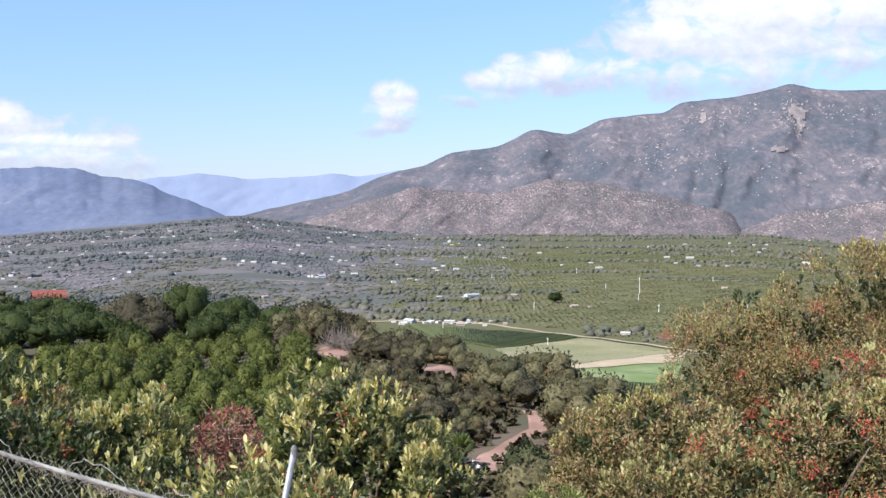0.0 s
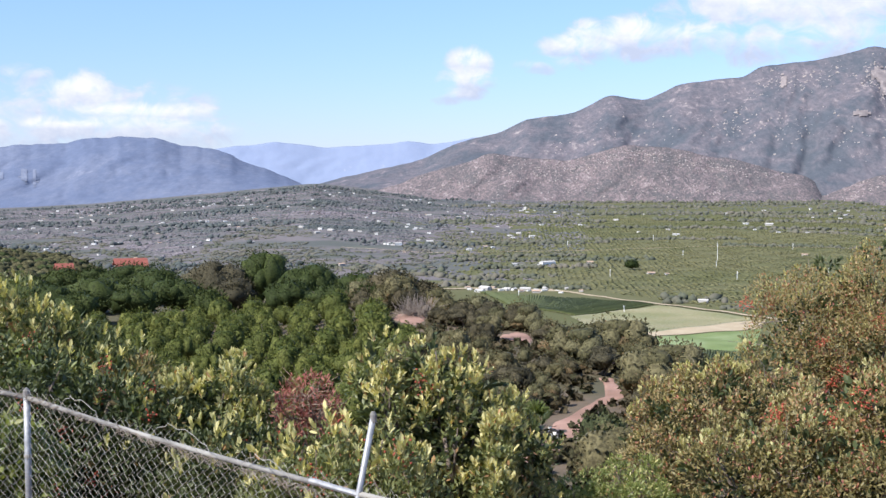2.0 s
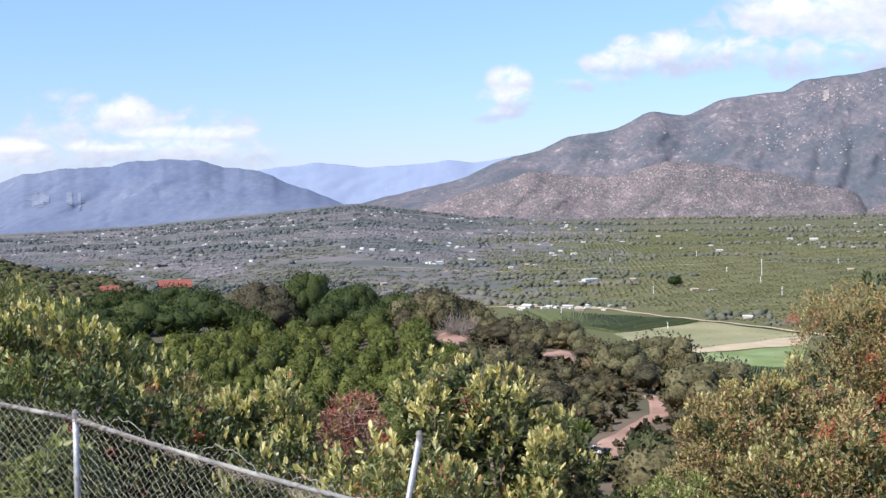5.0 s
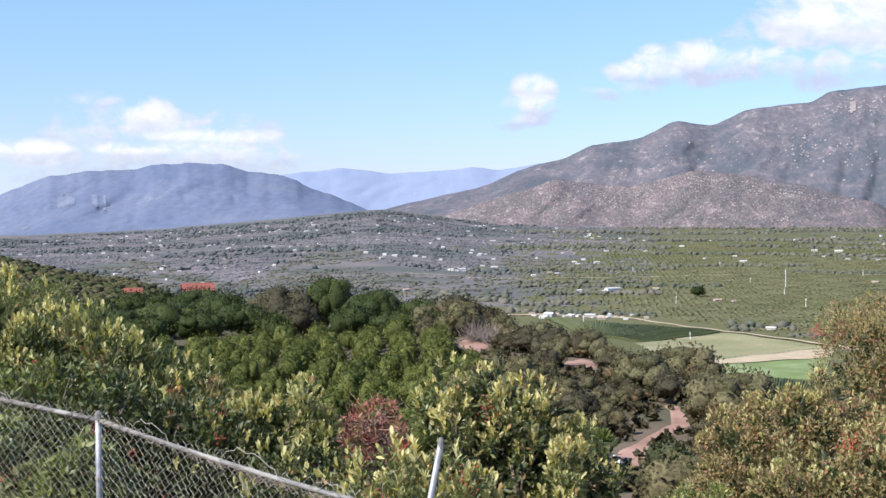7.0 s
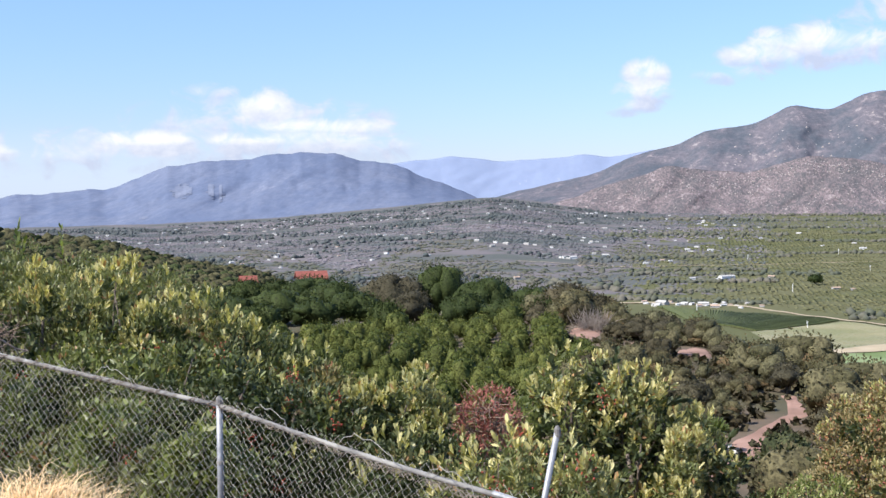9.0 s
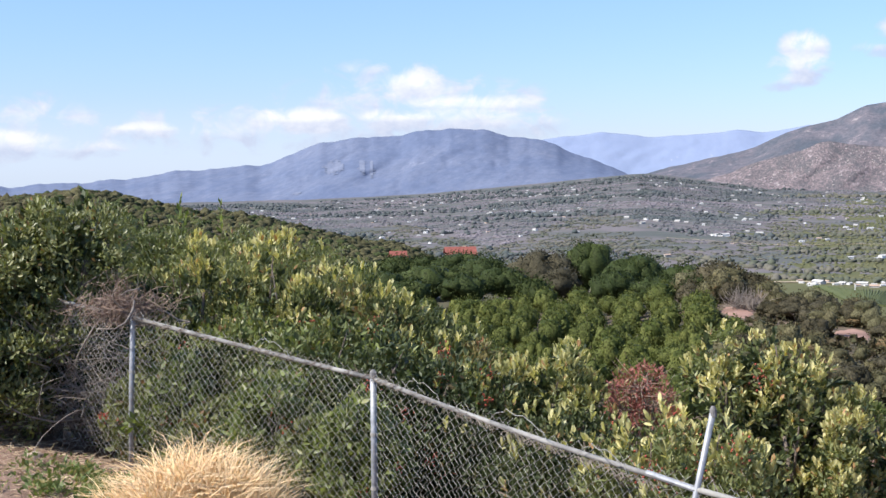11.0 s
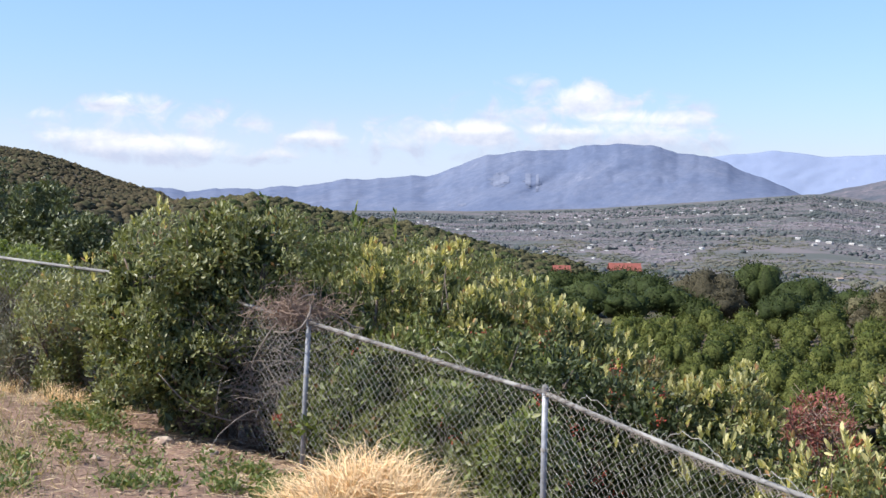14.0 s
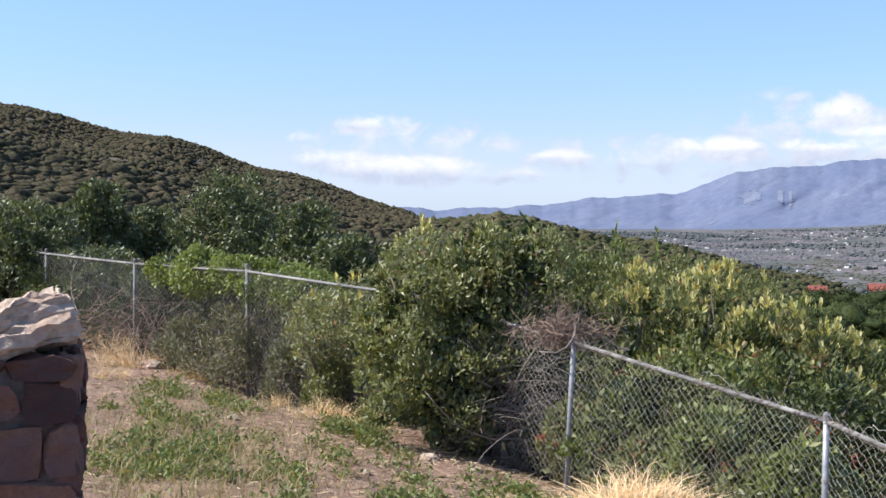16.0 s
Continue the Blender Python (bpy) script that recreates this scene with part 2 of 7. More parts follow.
M = dict(
    dirt=surface("trodden_dirt", (0.190, 0.116, 0.084), (0.345, 0.220, 0.162), 3.0, 0.95, 0.7, (0.255, 0.165, 0.12), 0.5, lump=0.05),
    scrub_soil=surface("scrub_soil", (0.105, 0.080, 0.056), (0.150, 0.112, 0.080), 0.25, 0.95, 0.4, (0.088, 0.080, 0.048), 0.05),
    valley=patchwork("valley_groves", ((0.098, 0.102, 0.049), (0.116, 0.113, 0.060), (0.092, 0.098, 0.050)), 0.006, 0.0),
    # town ground: distance haze is mixed into the greyed tones
    town_soil=patchwork("hazed_town_gardens", ((0.092, 0.099, 0.094), (0.152, 0.136, 0.140), (0.112, 0.119, 0.100)), 0.011, 0.0),
    track=surface("pale_track_dirt", (0.30, 0.175, 0.135), (0.40, 0.25, 0.20), 0.6, 0.95, 0.4, (0.25, 0.15, 0.115), 0.15),
    pale_field=surface("stubble_field", (0.225, 0.215, 0.13), (0.285, 0.265, 0.172), 0.08, 0.95, 0.2, (0.20, 0.205, 0.115), 0.02, grain=0.5),
    vineyard_soil=surface("vineyard_soil", (0.125, 0.110, 0.066), (0.17, 0.148, 0.094), 0.1, 0.95, 0.2, grain=0.5),
    sand_field=surface("sandy_field", (0.39, 0.31, 0.205), (0.46, 0.375, 0.26), 0.08, 0.95, 0.2, grain=0.5),
    green_field=surface("young_green_field", (0.135, 0.185, 0.062), (0.18, 0.232, 0.086), 0.05, 0.9, 0.2, (0.22, 0.27, 0.125), 0.03, grain=0.5),
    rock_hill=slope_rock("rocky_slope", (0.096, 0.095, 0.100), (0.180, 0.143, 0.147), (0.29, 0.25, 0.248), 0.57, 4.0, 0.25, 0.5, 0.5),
    # lavender cast of brush and soil is distance haze put into the colour
    mountain=slope_rock("hazed_chaparral_mountain", (0.082, 0.093, 0.112), (0.140, 0.127, 0.144), (0.27, 0.24, 0.24), 0.58, 1.7, 0.25, 0.82, 0.3),
    # both far ranges: blue aerial haze is painted into brush, soil and rock tones
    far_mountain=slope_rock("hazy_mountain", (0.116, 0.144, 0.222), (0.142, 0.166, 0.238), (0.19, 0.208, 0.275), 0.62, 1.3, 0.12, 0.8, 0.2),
    farthest=slope_rock("hazed_far_mountain", (0.205, 0.25, 0.365), (0.215, 0.26, 0.375), (0.36, 0.38, 0.44), 0.70, 0.8, 0.08, 0.7, 0.05),
    bark=surface("shrub_bark", (0.12, 0.09, 0.07), (0.22, 0.18, 0.15), 14.0, 0.9, 0.5),
    dry_stem=surface("dry_stems", (0.19, 0.155, 0.13), (0.33, 0.28, 0.24), 10.0, 0.9, 0.2),
    vine_stem=surface("brown_vine_stems", (0.24, 0.165, 0.125), (0.42, 0.31, 0.24), 10.0, 0.9, 0.2),
    galvanised=plain("galvanised_steel", (0.27, 0.28, 0.30), (0.42, 0.43, 0.45), 0.55, 0.4),
    rail=surface("weathered_rail", (0.15, 0.145, 0.14), (0.27, 0.26, 0.25), 9.0, 0.85, 0.3, (0.33, 0.32, 0.30), 2.0),
    wire=plain("weathered_wire", (0.30, 0.285, 0.26), (0.44, 0.42, 0.385), 0.6, 0.15),
    straw=foliage("dry_straw", (0.70, 0.49, 0.30), (0.94, 0.73, 0.50), 0.08, 0.6),
    litter=foliage("straw_litter", (0.25, 0.18, 0.135), (0.56, 0.44, 0.33), 0.03, 0.8),
    weed=foliage("green_weeds", (0.085, 0.125, 0.04), (0.19, 0.23, 0.085), 0.3, 0.5, odd=(0.3, 0.25, 0.12), odd_share=0.15),
    grass=foliage("thin_grass", (0.26, 0.21, 0.11), (0.48, 0.39, 0.23), 0.2, 0.6, odd=(0.16, 0.2, 0.08), odd_share=0.14),
    # own colour of dark shrubs; inside other bushes it stands in for shade
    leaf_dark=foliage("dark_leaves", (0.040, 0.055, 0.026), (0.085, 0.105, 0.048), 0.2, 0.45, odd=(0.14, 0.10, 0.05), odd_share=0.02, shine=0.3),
    leaf_mid=foliage("green_leaves", (0.105, 0.125, 0.048), (0.225, 0.238, 0.105), 0.25, 0.42, odd=(0.26, 0.15, 0.08), odd_share=0.02, shine=0.35),
    leaf_olive=foliage("olive_leaves", (0.148, 0.130, 0.056), (0.285, 0.240, 0.115), 0.25, 0.45, odd=(0.30, 0.14, 0.08), odd_share=0.06, shine=0.3),
    leaf_young=foliage("yellow_young_leaves", (0.39, 0.362, 0.165), (0.69, 0.63, 0.36), 0.3, 0.42, odd=(0.46, 0.27, 0.15), odd_share=0.05),
    leaf_grey=foliage("grey_green_leaves", (0.12, 0.124, 0.084), (0.245, 0.242, 0.17), 0.2, 0.6, odd=(0.25, 0.19, 0.13), odd_share=0.1),
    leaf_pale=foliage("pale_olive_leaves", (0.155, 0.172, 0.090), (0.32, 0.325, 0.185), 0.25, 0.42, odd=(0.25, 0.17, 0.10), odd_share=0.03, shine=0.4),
    avocado=foliage("avocado_leaves", (0.070, 0.084, 0.040), (0.170, 0.190, 0.098), 0.2, 0.45, shine=0.35),
    windbreak=patchwork("windbreak_leaves", ((0.088, 0.096, 0.070), (0.138, 0.128, 0.104), (0.100, 0.106, 0.080)), 0.02),
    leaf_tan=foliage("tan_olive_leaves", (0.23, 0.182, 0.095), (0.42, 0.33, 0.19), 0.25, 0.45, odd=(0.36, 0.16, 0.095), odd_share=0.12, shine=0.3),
    dark_wire=plain("dull_wire", (0.20, 0.19, 0.18), (0.32, 0.305, 0.29), 0.6, 0.3),
    dark_rail=surface("dull_rail", (0.13, 0.125, 0.12), (0.26, 0.25, 0.245), 9.0, 0.8, 0.3),
    leaf_bright=foliage("bright_vine_leaves", (0.125, 0.158, 0.052), (0.25, 0.285, 0.112), 0.35, 0.45),
    leaf_red=foliage("withered_red_leaves", (0.22, 0.065, 0.062), (0.40, 0.15, 0.135), 0.2, 0.6, odd=(0.34, 0.24, 0.14), odd_share=0.12),
    berry=foliage("red_berries", (0.28, 0.045, 0.032), (0.48, 0.115, 0.072), 0.0, 0.5),
    orchard=foliage("orchard_leaves", (0.052, 0.068, 0.019), (0.116, 0.128, 0.040), 0.16, 0.6, shine=0.1, leafy=4.5),
    oak=foliage("oak_leaves", (0.024, 0.036, 0.013), (0.055, 0.071, 0.027), 0.12, 0.6, shine=0.08, leafy=3.0),
    brown_oak=foliage("brownish_leaves", (0.048, 0.043, 0.029), (0.085, 0.074, 0.051), 0.12, 0.7, shine=0.1, leafy=4.0),
    scrub=foliage("chaparral_leaves", (0.078, 0.076, 0.043), (0.145, 0.132, 0.080), 0.14, 0.7, odd=(0.16, 0.11, 0.065), odd_share=0.06, patch=0.35, shine=0.1, leafy=4.0),
    green_scrub=foliage("dark_green_scrub", (0.050, 0.058, 0.030), (0.098, 0.105, 0.055), 0.12, 0.7, shine=0.08, leafy=4.0),
    paint_black=plain("black_paint", (0.02, 0.02, 0.022), (0.035, 0.035, 0.038), 0.4),
    rubber=plain("tyre_rubber", (0.022, 0.021, 0.02), (0.04, 0.038, 0.036), 0.8),
    far_scrub=foliage("hill_scrub", (0.064, 0.053, 0.037), (0.094, 0.077, 0.053), 0.06, 0.9, odd=(0.056, 0.055, 0.034), odd_share=0.2, shine=0.03, leafy=0.9, wide=(0.035, (0.044, 0.043, 0.028))),
    knoll=foliage("knoll_leaves", (0.058, 0.056, 0.033), (0.105, 0.096, 0.058), 0.08, 0.9, odd=(0.052, 0.064, 0.030), odd_share=0.25, shine=0.03, leafy=2.0),
    # far town trees: the bluish grey is distance haze put into the base colours
    town_tree=patchwork("hazed_valley_trees", ((0.098, 0.112, 0.116), (0.165, 0.152, 0.163), (0.108, 0.119, 0.110)), 0.011),
    evergreen=patchwork("hazed_evergreens", ((0.074, 0.088, 0.088), (0.098, 0.106, 0.106), (0.084, 0.096, 0.088)), 0.02, 0.3),
    bare_tree=patchwork("hazed_leafless_trees", ((0.135, 0.136, 0.145), (0.215, 0.190, 0.206), (0.165, 0.153, 0.162)), 0.011),
    boulder=surface("pale_boulders", (0.34, 0.295, 0.28), (0.46, 0.41, 0.39), 0.2, 0.95, 0.3, shine=0.1),
    # cliff tone carries the same blue haze as its mountain
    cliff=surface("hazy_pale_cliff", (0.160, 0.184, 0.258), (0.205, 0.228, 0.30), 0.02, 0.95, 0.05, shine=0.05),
    rock_face=surface("pale_rock_face", (0.20, 0.175, 0.178), (0.32, 0.28, 0.275), 0.03, 0.95, 0.2, shine=0.05),
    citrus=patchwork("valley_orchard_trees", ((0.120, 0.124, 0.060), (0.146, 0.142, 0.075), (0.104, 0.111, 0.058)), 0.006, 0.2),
    vine=foliage("vineyard_rows", (0.060, 0.074, 0.032), (0.096, 0.112, 0.052), 0.0, 0.7, shine=0.1),
    wall_white=plain("white_render", (0.70, 0.69, 0.67), (0.82, 0.81, 0.79), 0.8, scale=2.0),
    wall_grey=plain("grey_render", (0.36, 0.34, 0.33), (0.46, 0.44, 0.42), 0.8, scale=2.0),
    roof_red=plain("red_roof_tiles", (0.20, 0.060, 0.046), (0.30, 0.095, 0.070), 0.8, scale=2.0),
    roof_pale=plain("pale_roof", (0.40, 0.385, 0.37), (0.56, 0.54, 0.52), 0.7, scale=2.0),
    roof_tan=plain("tan_roof", (0.42, 0.29, 0.22), (0.52, 0.38, 0.29), 0.7, scale=2.0),
    glass_dark=plain("window_glass", (0.04, 0.045, 0.05), (0.06, 0.065, 0.07), 0.15),
    stone=surface("sandstone", (0.120, 0.068, 0.052), (0.235, 0.142, 0.108), 5.0, 0.9, 0.9, (0.135, 0.088, 0.086), 2.0, lump=0.06, vary=0.9),
    stone_cap=surface("pale_cap_stone", (0.44, 0.335, 0.255), (0.70, 0.575, 0.455), 9.0, 0.9, 0.9, (0.50, 0.36, 0.28), 4.0, lump=0.04),
    mortar=surface("mortar", (0.12, 0.092, 0.078), (0.18, 0.142, 0.12), 20.0, 0.95, 0.5),
)


# ---- mesh helpers ----
class Geo:
    """Gathers points and triangles of one mesh."""

    def __init__(self):
        self.v, self.f, self.count = [], [], 0

    def add(self, v, f):
        v = np.asarray(v, float).reshape(-1, 3)
        self.v.append(v)
        self.f.append(np.asarray(f, int).reshape(-1, 3) + self.count)
        self.count += len(v)
        return self

    def mesh(self, name, smooth=False):
        v, f = np.concatenate(self.v), np.concatenate(self.f)
        me = bpy.data.meshes.new(name)
        me.vertices.add(len(v))
        me.vertices.foreach_set("co", v.astype(np.float32).ravel())
        me.loops.add(len(f) * 3)
        me.loops.foreach_set("vertex_index", f.astype(np.int32).ravel())
        me.polygons.add(len(f))
        me.polygons.foreach_set("loop_start", np.arange(0, len(f) * 3, 3, dtype=np.int32))
        me.polygons.foreach_set("use_smooth", np.full(len(f), smooth))
        me.update(calc_edges=True)
        me.validate()
        return me


def part(name, geo, material, parent=None, label="", smooth=False):
    me = geo.mesh(name, smooth) if isinstance(geo, Geo) else geo
    if not me.materials:
        me.materials.append(material)
    ob = new(name, me)
    ob.parent = parent
    return tagged(ob, label)


def thing(name, m, label, category, group="", kind=""):
    ob = new(name)
    ob.empty_display_size = 0.2
    ob.matrix_world = m
    return tagged(ob, label, category, group, kind)


def unit(v):
    return v / np.maximum(np.linalg.norm(v, axis=-1, keepdims=True), 1e-9)


def leaves(geo, pos, way, size, rng, width=0.36, fold=True, face=None):
    """One leaf at each place: a pointed blade, folded along its rib; face: the way its upper side looks."""
    n = len(pos)
    size = np.broadcast_to(size, (n,))[:, None]
    way = unit(way)
    if face is None:
        nor = unit(np.cross(way, unit(rng.normal(size=(n, 3)))))
    else:
        nor = unit(face + rng.normal(size=(n, 3)) * 0.45)
        nor = unit(nor - way * (nor * way).sum(1, keepdims=True))
    side = np.cross(way, nor)
    half = side * size * width * 0.5
    if fold:
        a, b = pos + way * size * 0.34 + nor * size * 0.04, pos + way * size * 0.76 + nor * size * 0.02
        v = np.stack([pos, a + half * 0.9, b + half * 0.85, pos + way * size - nor * size * 0.04, b - half * 0.85, a - half * 0.9, pos + way * size * 0.55 - nor * size * 0.03], 1)
        f = np.array([[0, 1, 6], [1, 2, 6], [2, 3, 6], [3, 4, 6], [4, 5, 6], [5, 0, 6]])
    else:
        v = np.stack([pos, pos + way * size * 0.55 + half, pos + way * size, pos + way * size * 0.5 - half + nor * size * 0.06], 1)
        f = np.array([[0, 1, 2], [0, 2, 3]])
    f = f[None] + (np.arange(n) * v.shape[1])[:, None, None]
    geo.add(v, f)


def tube(geo, pts, radius, sides=5):
    """A round bar along pts; radius a number or one for each point."""
    pts = np.asarray(pts, float)
    n = len(pts)
    radius = np.broadcast_to(radius, (n,))
    tan = unit(np.gradient(pts, axis=0))
    ref = np.where(np.abs(tan[:, 2:3]) > 0.9, np.array([[1.0, 0, 0]]), np.array([[0, 0, 1.0]]))
    u = unit(np.cross(tan, ref))
    w = np.cross(tan, u)
    a = np.arange(sides) * 2 * np.pi / sides
    ring = pts[:, None] + radius[:, None, None] * (np.cos(a)[None, :, None] * u[:, None] + np.sin(a)[None, :, None] * w[:, None])
    i = np.arange(n - 1)[:, None] * sides
    j = np.arange(sides)[None]
    k = (j + 1) % sides
    f = np.stack([np.stack([i + j, i + k, i + sides + k], -1), np.stack([i + j, i + sides + k, i + sides + j], -1)], 2).reshape(-1, 3)
    caps = [[0, q + 1, q] for q in range(1, sides - 1)] + [[(n - 1) * sides, (n - 1) * sides + q, (n - 1) * sides + q + 1] for q in range(1, sides - 1)]
    geo.add(ring, np.concatenate([f, np.array(caps)]))


def grid(geo, pts):
    """A sheet through an array of points rows x columns."""
    r, c = pts.shape[:2]
    i = (np.arange(r - 1)[:, None] * c + np.arange(c - 1)[None]).ravel()
    f = np.concatenate([np.stack([i, i + 1, i + c + 1], 1), np.stack([i, i + c + 1, i + c], 1)])
    geo.add(pts, f)


def box(geo, lo, hi, jit=0.0, rng=None, bevel=0.0):
    """A block with chamfered long edges when bevel is given."""
    lo, hi = np.array(lo, float), np.array(hi, float)
    bm = bmesh.new()
    bmesh.ops.create_cube(bm, size=1.0)
    for v in bm.verts:
        v.co = Vector((lo + hi) / 2) + Vector([c * s for c, s in zip(v.co, hi - lo)])
    if bevel:
        bmesh.ops.bevel(bm, geom=bm.edges[:], offset=bevel, segments=1, affect="EDGES")
    bmesh.ops.triangulate(bm, faces=bm.faces[:])
    bm.verts.index_update()
    v = np.array([q.co[:] for q in bm.verts])
    if jit:
        v = v + rng.normal(size=v.shape) * jit
    f = [[q.index for q in face.verts] for face in bm.faces]
    bm.free()
    geo.add(v, f)


def ball(level=1):
    if level == 0:
        v = np.array([[1, 0, 0], [-1, 0, 0], [0, 1, 0], [0, -1, 0], [0, 0, 1], [0, 0, -1]], float)
        return v, np.array([[0, 2, 4], [2, 1, 4], [1, 3, 4], [3, 0, 4], [2, 0, 5], [1, 2, 5], [3, 1, 5], [0, 3, 5]])
    bm = bmesh.new()
    bmesh.ops.create_icosphere(bm, subdivisions=level, radius=1.0)
    bm.verts.index_update()
    v = np.array([q.co[:] for q in bm.verts])
    f = np.array([[q.index for q in face.verts] for face in bm.faces])
    bm.free()
    return v, f


def sprays(geo, pos, size, rng, count=9, squash=0.8):
    """Loose crowns, one at each place: a handful of leafy sprays pointing out and up."""
    pos, n = np.asarray(pos, float), len(pos)
    s = np.repeat(np.broadcast_to(size, (n,)), count)[:, None]
    d = rng.normal(size=(n * count, 3)) * np.array([1, 1, 0.8]) + np.array([0, 0, 0.45])
    d = unit(d)
    way = unit(d + rng.normal(size=d.shape) * 0.8)
    at = np.repeat(pos, count, 0) + d * s * np.array([0.55, 0.55, 0.5 * squash]) - way * s * 0.55
    leaves(geo, at, way, s[:, 0] * rng.uniform(0.8, 1.35, n * count), rng, 0.85, False)


def lumps(geo, pos, size, rng, level=1, rough=0.22, squash=0.85):
    """Uneven small crowns, one at each place."""
    bv, bf = ball(level)
    n = len(pos)
    size = np.asarray(size, float).reshape(-1, 1, 1) if np.ndim(size) else size
    v = bv[None] * (1 + rng.normal(size=(n, len(bv), 1)) * rough) * size
    v = v * np.array([1, 1, squash]) + np.asarray(pos)[:, None]
    geo.add(v, bf[None] + (np.arange(n) * len(bv))[:, None, None])


# ---- the lie of the land: height by bearing and distance ----
RINGS = np.log(np.array([0.5, 5, 9, 13, 20, 40, 80, 120, 150, 180, 205, 260, 400, 650]))
NEAR_SLOPES = {
    -180: (0.8, 0.85, 0.9, 0.9, 1, 2),
    -100: (0.8, 0.7, 0.6, 0.5, 0, -3),
    -60: (0.8, 0.5, 0.2, -0.3, -2, -8),
    -20: (0.8, 0.3, -0.3, -1.2, -2.2, -7),
    -10: (0.8, 0.2, -0.6, -1.6, -3.2, -9),
    -7: (0.8, 0.1, -0.8, -1.8, -4, -10),
    -5: (0.8, 0.0, -0.9, -2.0, -4.5, -11),
    0: (0.8, 0.0, -1.0, -2.2, -5, -12),
    5: (0.8, 0.0, -1.0, -2.2, -5, -12),
    12: (0.8, 0.1, -0.7, -1.8, -4.5, -11),
    20: (0.8, 0.2, -0.2, -1.2, -4, -10),
    28: (0.8, 0.35, 0.08, -0.7, -3, -9),
    34: (0.8, 0.45, 0.18, -0.14, -2.5, -7),
    38: (0.8, 0.5, 0.26, 0.06, -1.5, -5),
    44: (0.8, 0.55, 0.35, 0.25, -0.5, -3),
    50: (0.8, 0.6, 0.4, 0.35, 0.1, -2),
    56: (0.8, 0.65, 0.45, 0.4, 0.3, -1),
    80: (0.8, 0.7, 0.5, 0.4, 0.4, 0),
    120: (0.8, 0.8, 0.7, 0.7, 0.8, 1),
    180: (0.8, 0.85, 0.9, 0.9, 1, 2),
}
FAR_SLOPES = {
    -180: (4, 6, 8, 10, 12, 15, 24, 40),
    -100: (-8, -12, -15, -17, -20, -25, -35, -45),
    -60: (-15, -22, -27, -32, -36, -45, -65, -88),
    -20: (-17, -22, -27, -33, -37, -47, -67, -88),
    -10: (-17.5, -20.0, -25, -33, -37, -47, -67, -88),
    -7: (-17.3, -18.0, -19.6, -28, -35, -46, -67, -88),
    -5: (-17.2, -17.6, -18.3, -24, -33, -45, -67, -88),
    0: (-17.3, -17.7, -17.5, -17.4, -22, -38, -67, -88),
    5: (-18, -19.4, -18.4, -17.3, -16.6, -24, -62, -88),
    12: (-18, -20.6, -20.8, -20.8, -20.8, -20.8, -54, -88),
    20: (-18, -20.5, -20.8, -20.9, -20.9, -20.8, -19.5, -88),
    28: (-17, -20, -20.5, -21, -20.8, -19.5, -9.0, -80),
    34: (-15, -18, -19, -19, -17.5, -14, -1.5, -45),
    38: (-11, -14, -14.5, -14, -12.5, -9, -4, -2.5),
    44: (-8, -9, -8.2, -7, -5.8, -3, 3.6, 18),
    50: (-6, -7, -6, -4, -2, 2, 14, 35),
    56: (-4, -4, -2.5, 0, 3, 8, 24, 46),
    80: (-2, 0, 2.5, 6, 9, 18, 45, 80),
    120: (2, 5, 8, 11, 14, 22, 45, 80),
    180: (4, 6, 8, 10, 12, 15, 24, 40),
}
SLOPES = {a: NEAR_SLOPES[a] + FAR_SLOPES[a] for a in NEAR_SLOPES}
COLS = np.array(sorted(SLOPES))
TABLE = np.array([SLOPES[a] for a in COLS])
FOOT_AZ = np.array([-60, -20, -14, -9, -3, 0, 4, 9, 14, 19, 24, 30, 60])
FOOT_EL = np.array([-1.0, -1.3, -0.9, -0.9, -0.9, -0.8, -0.75, -0.15, -0.6, -1.0, -1.2, -1.3, -1.0])


def smooth(x):
    x = np.clip(x, 0, 1)
    return x * x * (3 - 2 * x)


def land(az, r):
    """Height of the ground at bearings az (degrees) and distances r."""
    az, r = np.broadcast_arrays(np.asarray(az, float), np.asarray(r, float))
    a = np.where(az > 180, az - 360, az)
    i = np.clip(np.searchsorted(COLS, a) - 1, 0, len(COLS) - 2)
    s = smooth((a - COLS[i]) / (COLS[i + 1] - COLS[i])) * 0.5 + 0.5 * np.clip((a - COLS[i]) / (COLS[i + 1] - COLS[i]), 0, 1)
    lr = np.log(np.maximum(r, 0.5))
    j = np.clip(np.searchsorted(RINGS, lr) - 1, 0, len(RINGS) - 2)
    u = np.clip((lr - RINGS[j]) / (RINGS[j + 1] - RINGS[j]), 0, 1)
    u = u * 0.5 + smooth(u) * 0.5
    near = (TABLE[i, j] * (1 - u) + TABLE[i, j + 1] * u) * (1 - s) + (TABLE[i + 1, j] * (1 - u) + TABLE[i + 1, j + 1] * u) * s
    foot = 2.4 + 3100 * np.tan(np.radians(np.interp(a, FOOT_AZ, FOOT_EL)))
    rise = np.clip((r - 1150) / (3100 - 1150), 0, 1.1)
    valley = -88 + (foot + 88) * rise ** 1.15
    w = smooth((r - 650) / 500)
    z = np.where(r > 650, near * (1 - w) + valley * w, near)
    x, y = -np.sin(np.radians(az)) * r, np.cos(np.radians(az)) * r
    return z + np.sin(x * 0.9 + 1.3 * np.sin(y * 0.7)) * 0.025 * np.minimum(r / 8, 1) + np.sin(x * 0.11 + 2) * np.sin(y * 0.09 + 1) * 0.5 * np.clip((r - 25) / 60, 0, 1) + np.sin(a * 0.95 + r * 0.011) * 1.2 * smooth((a - 38) / 8) * smooth((80 - a) / 20) * np.clip((r - 140) / 120, 0, 1)


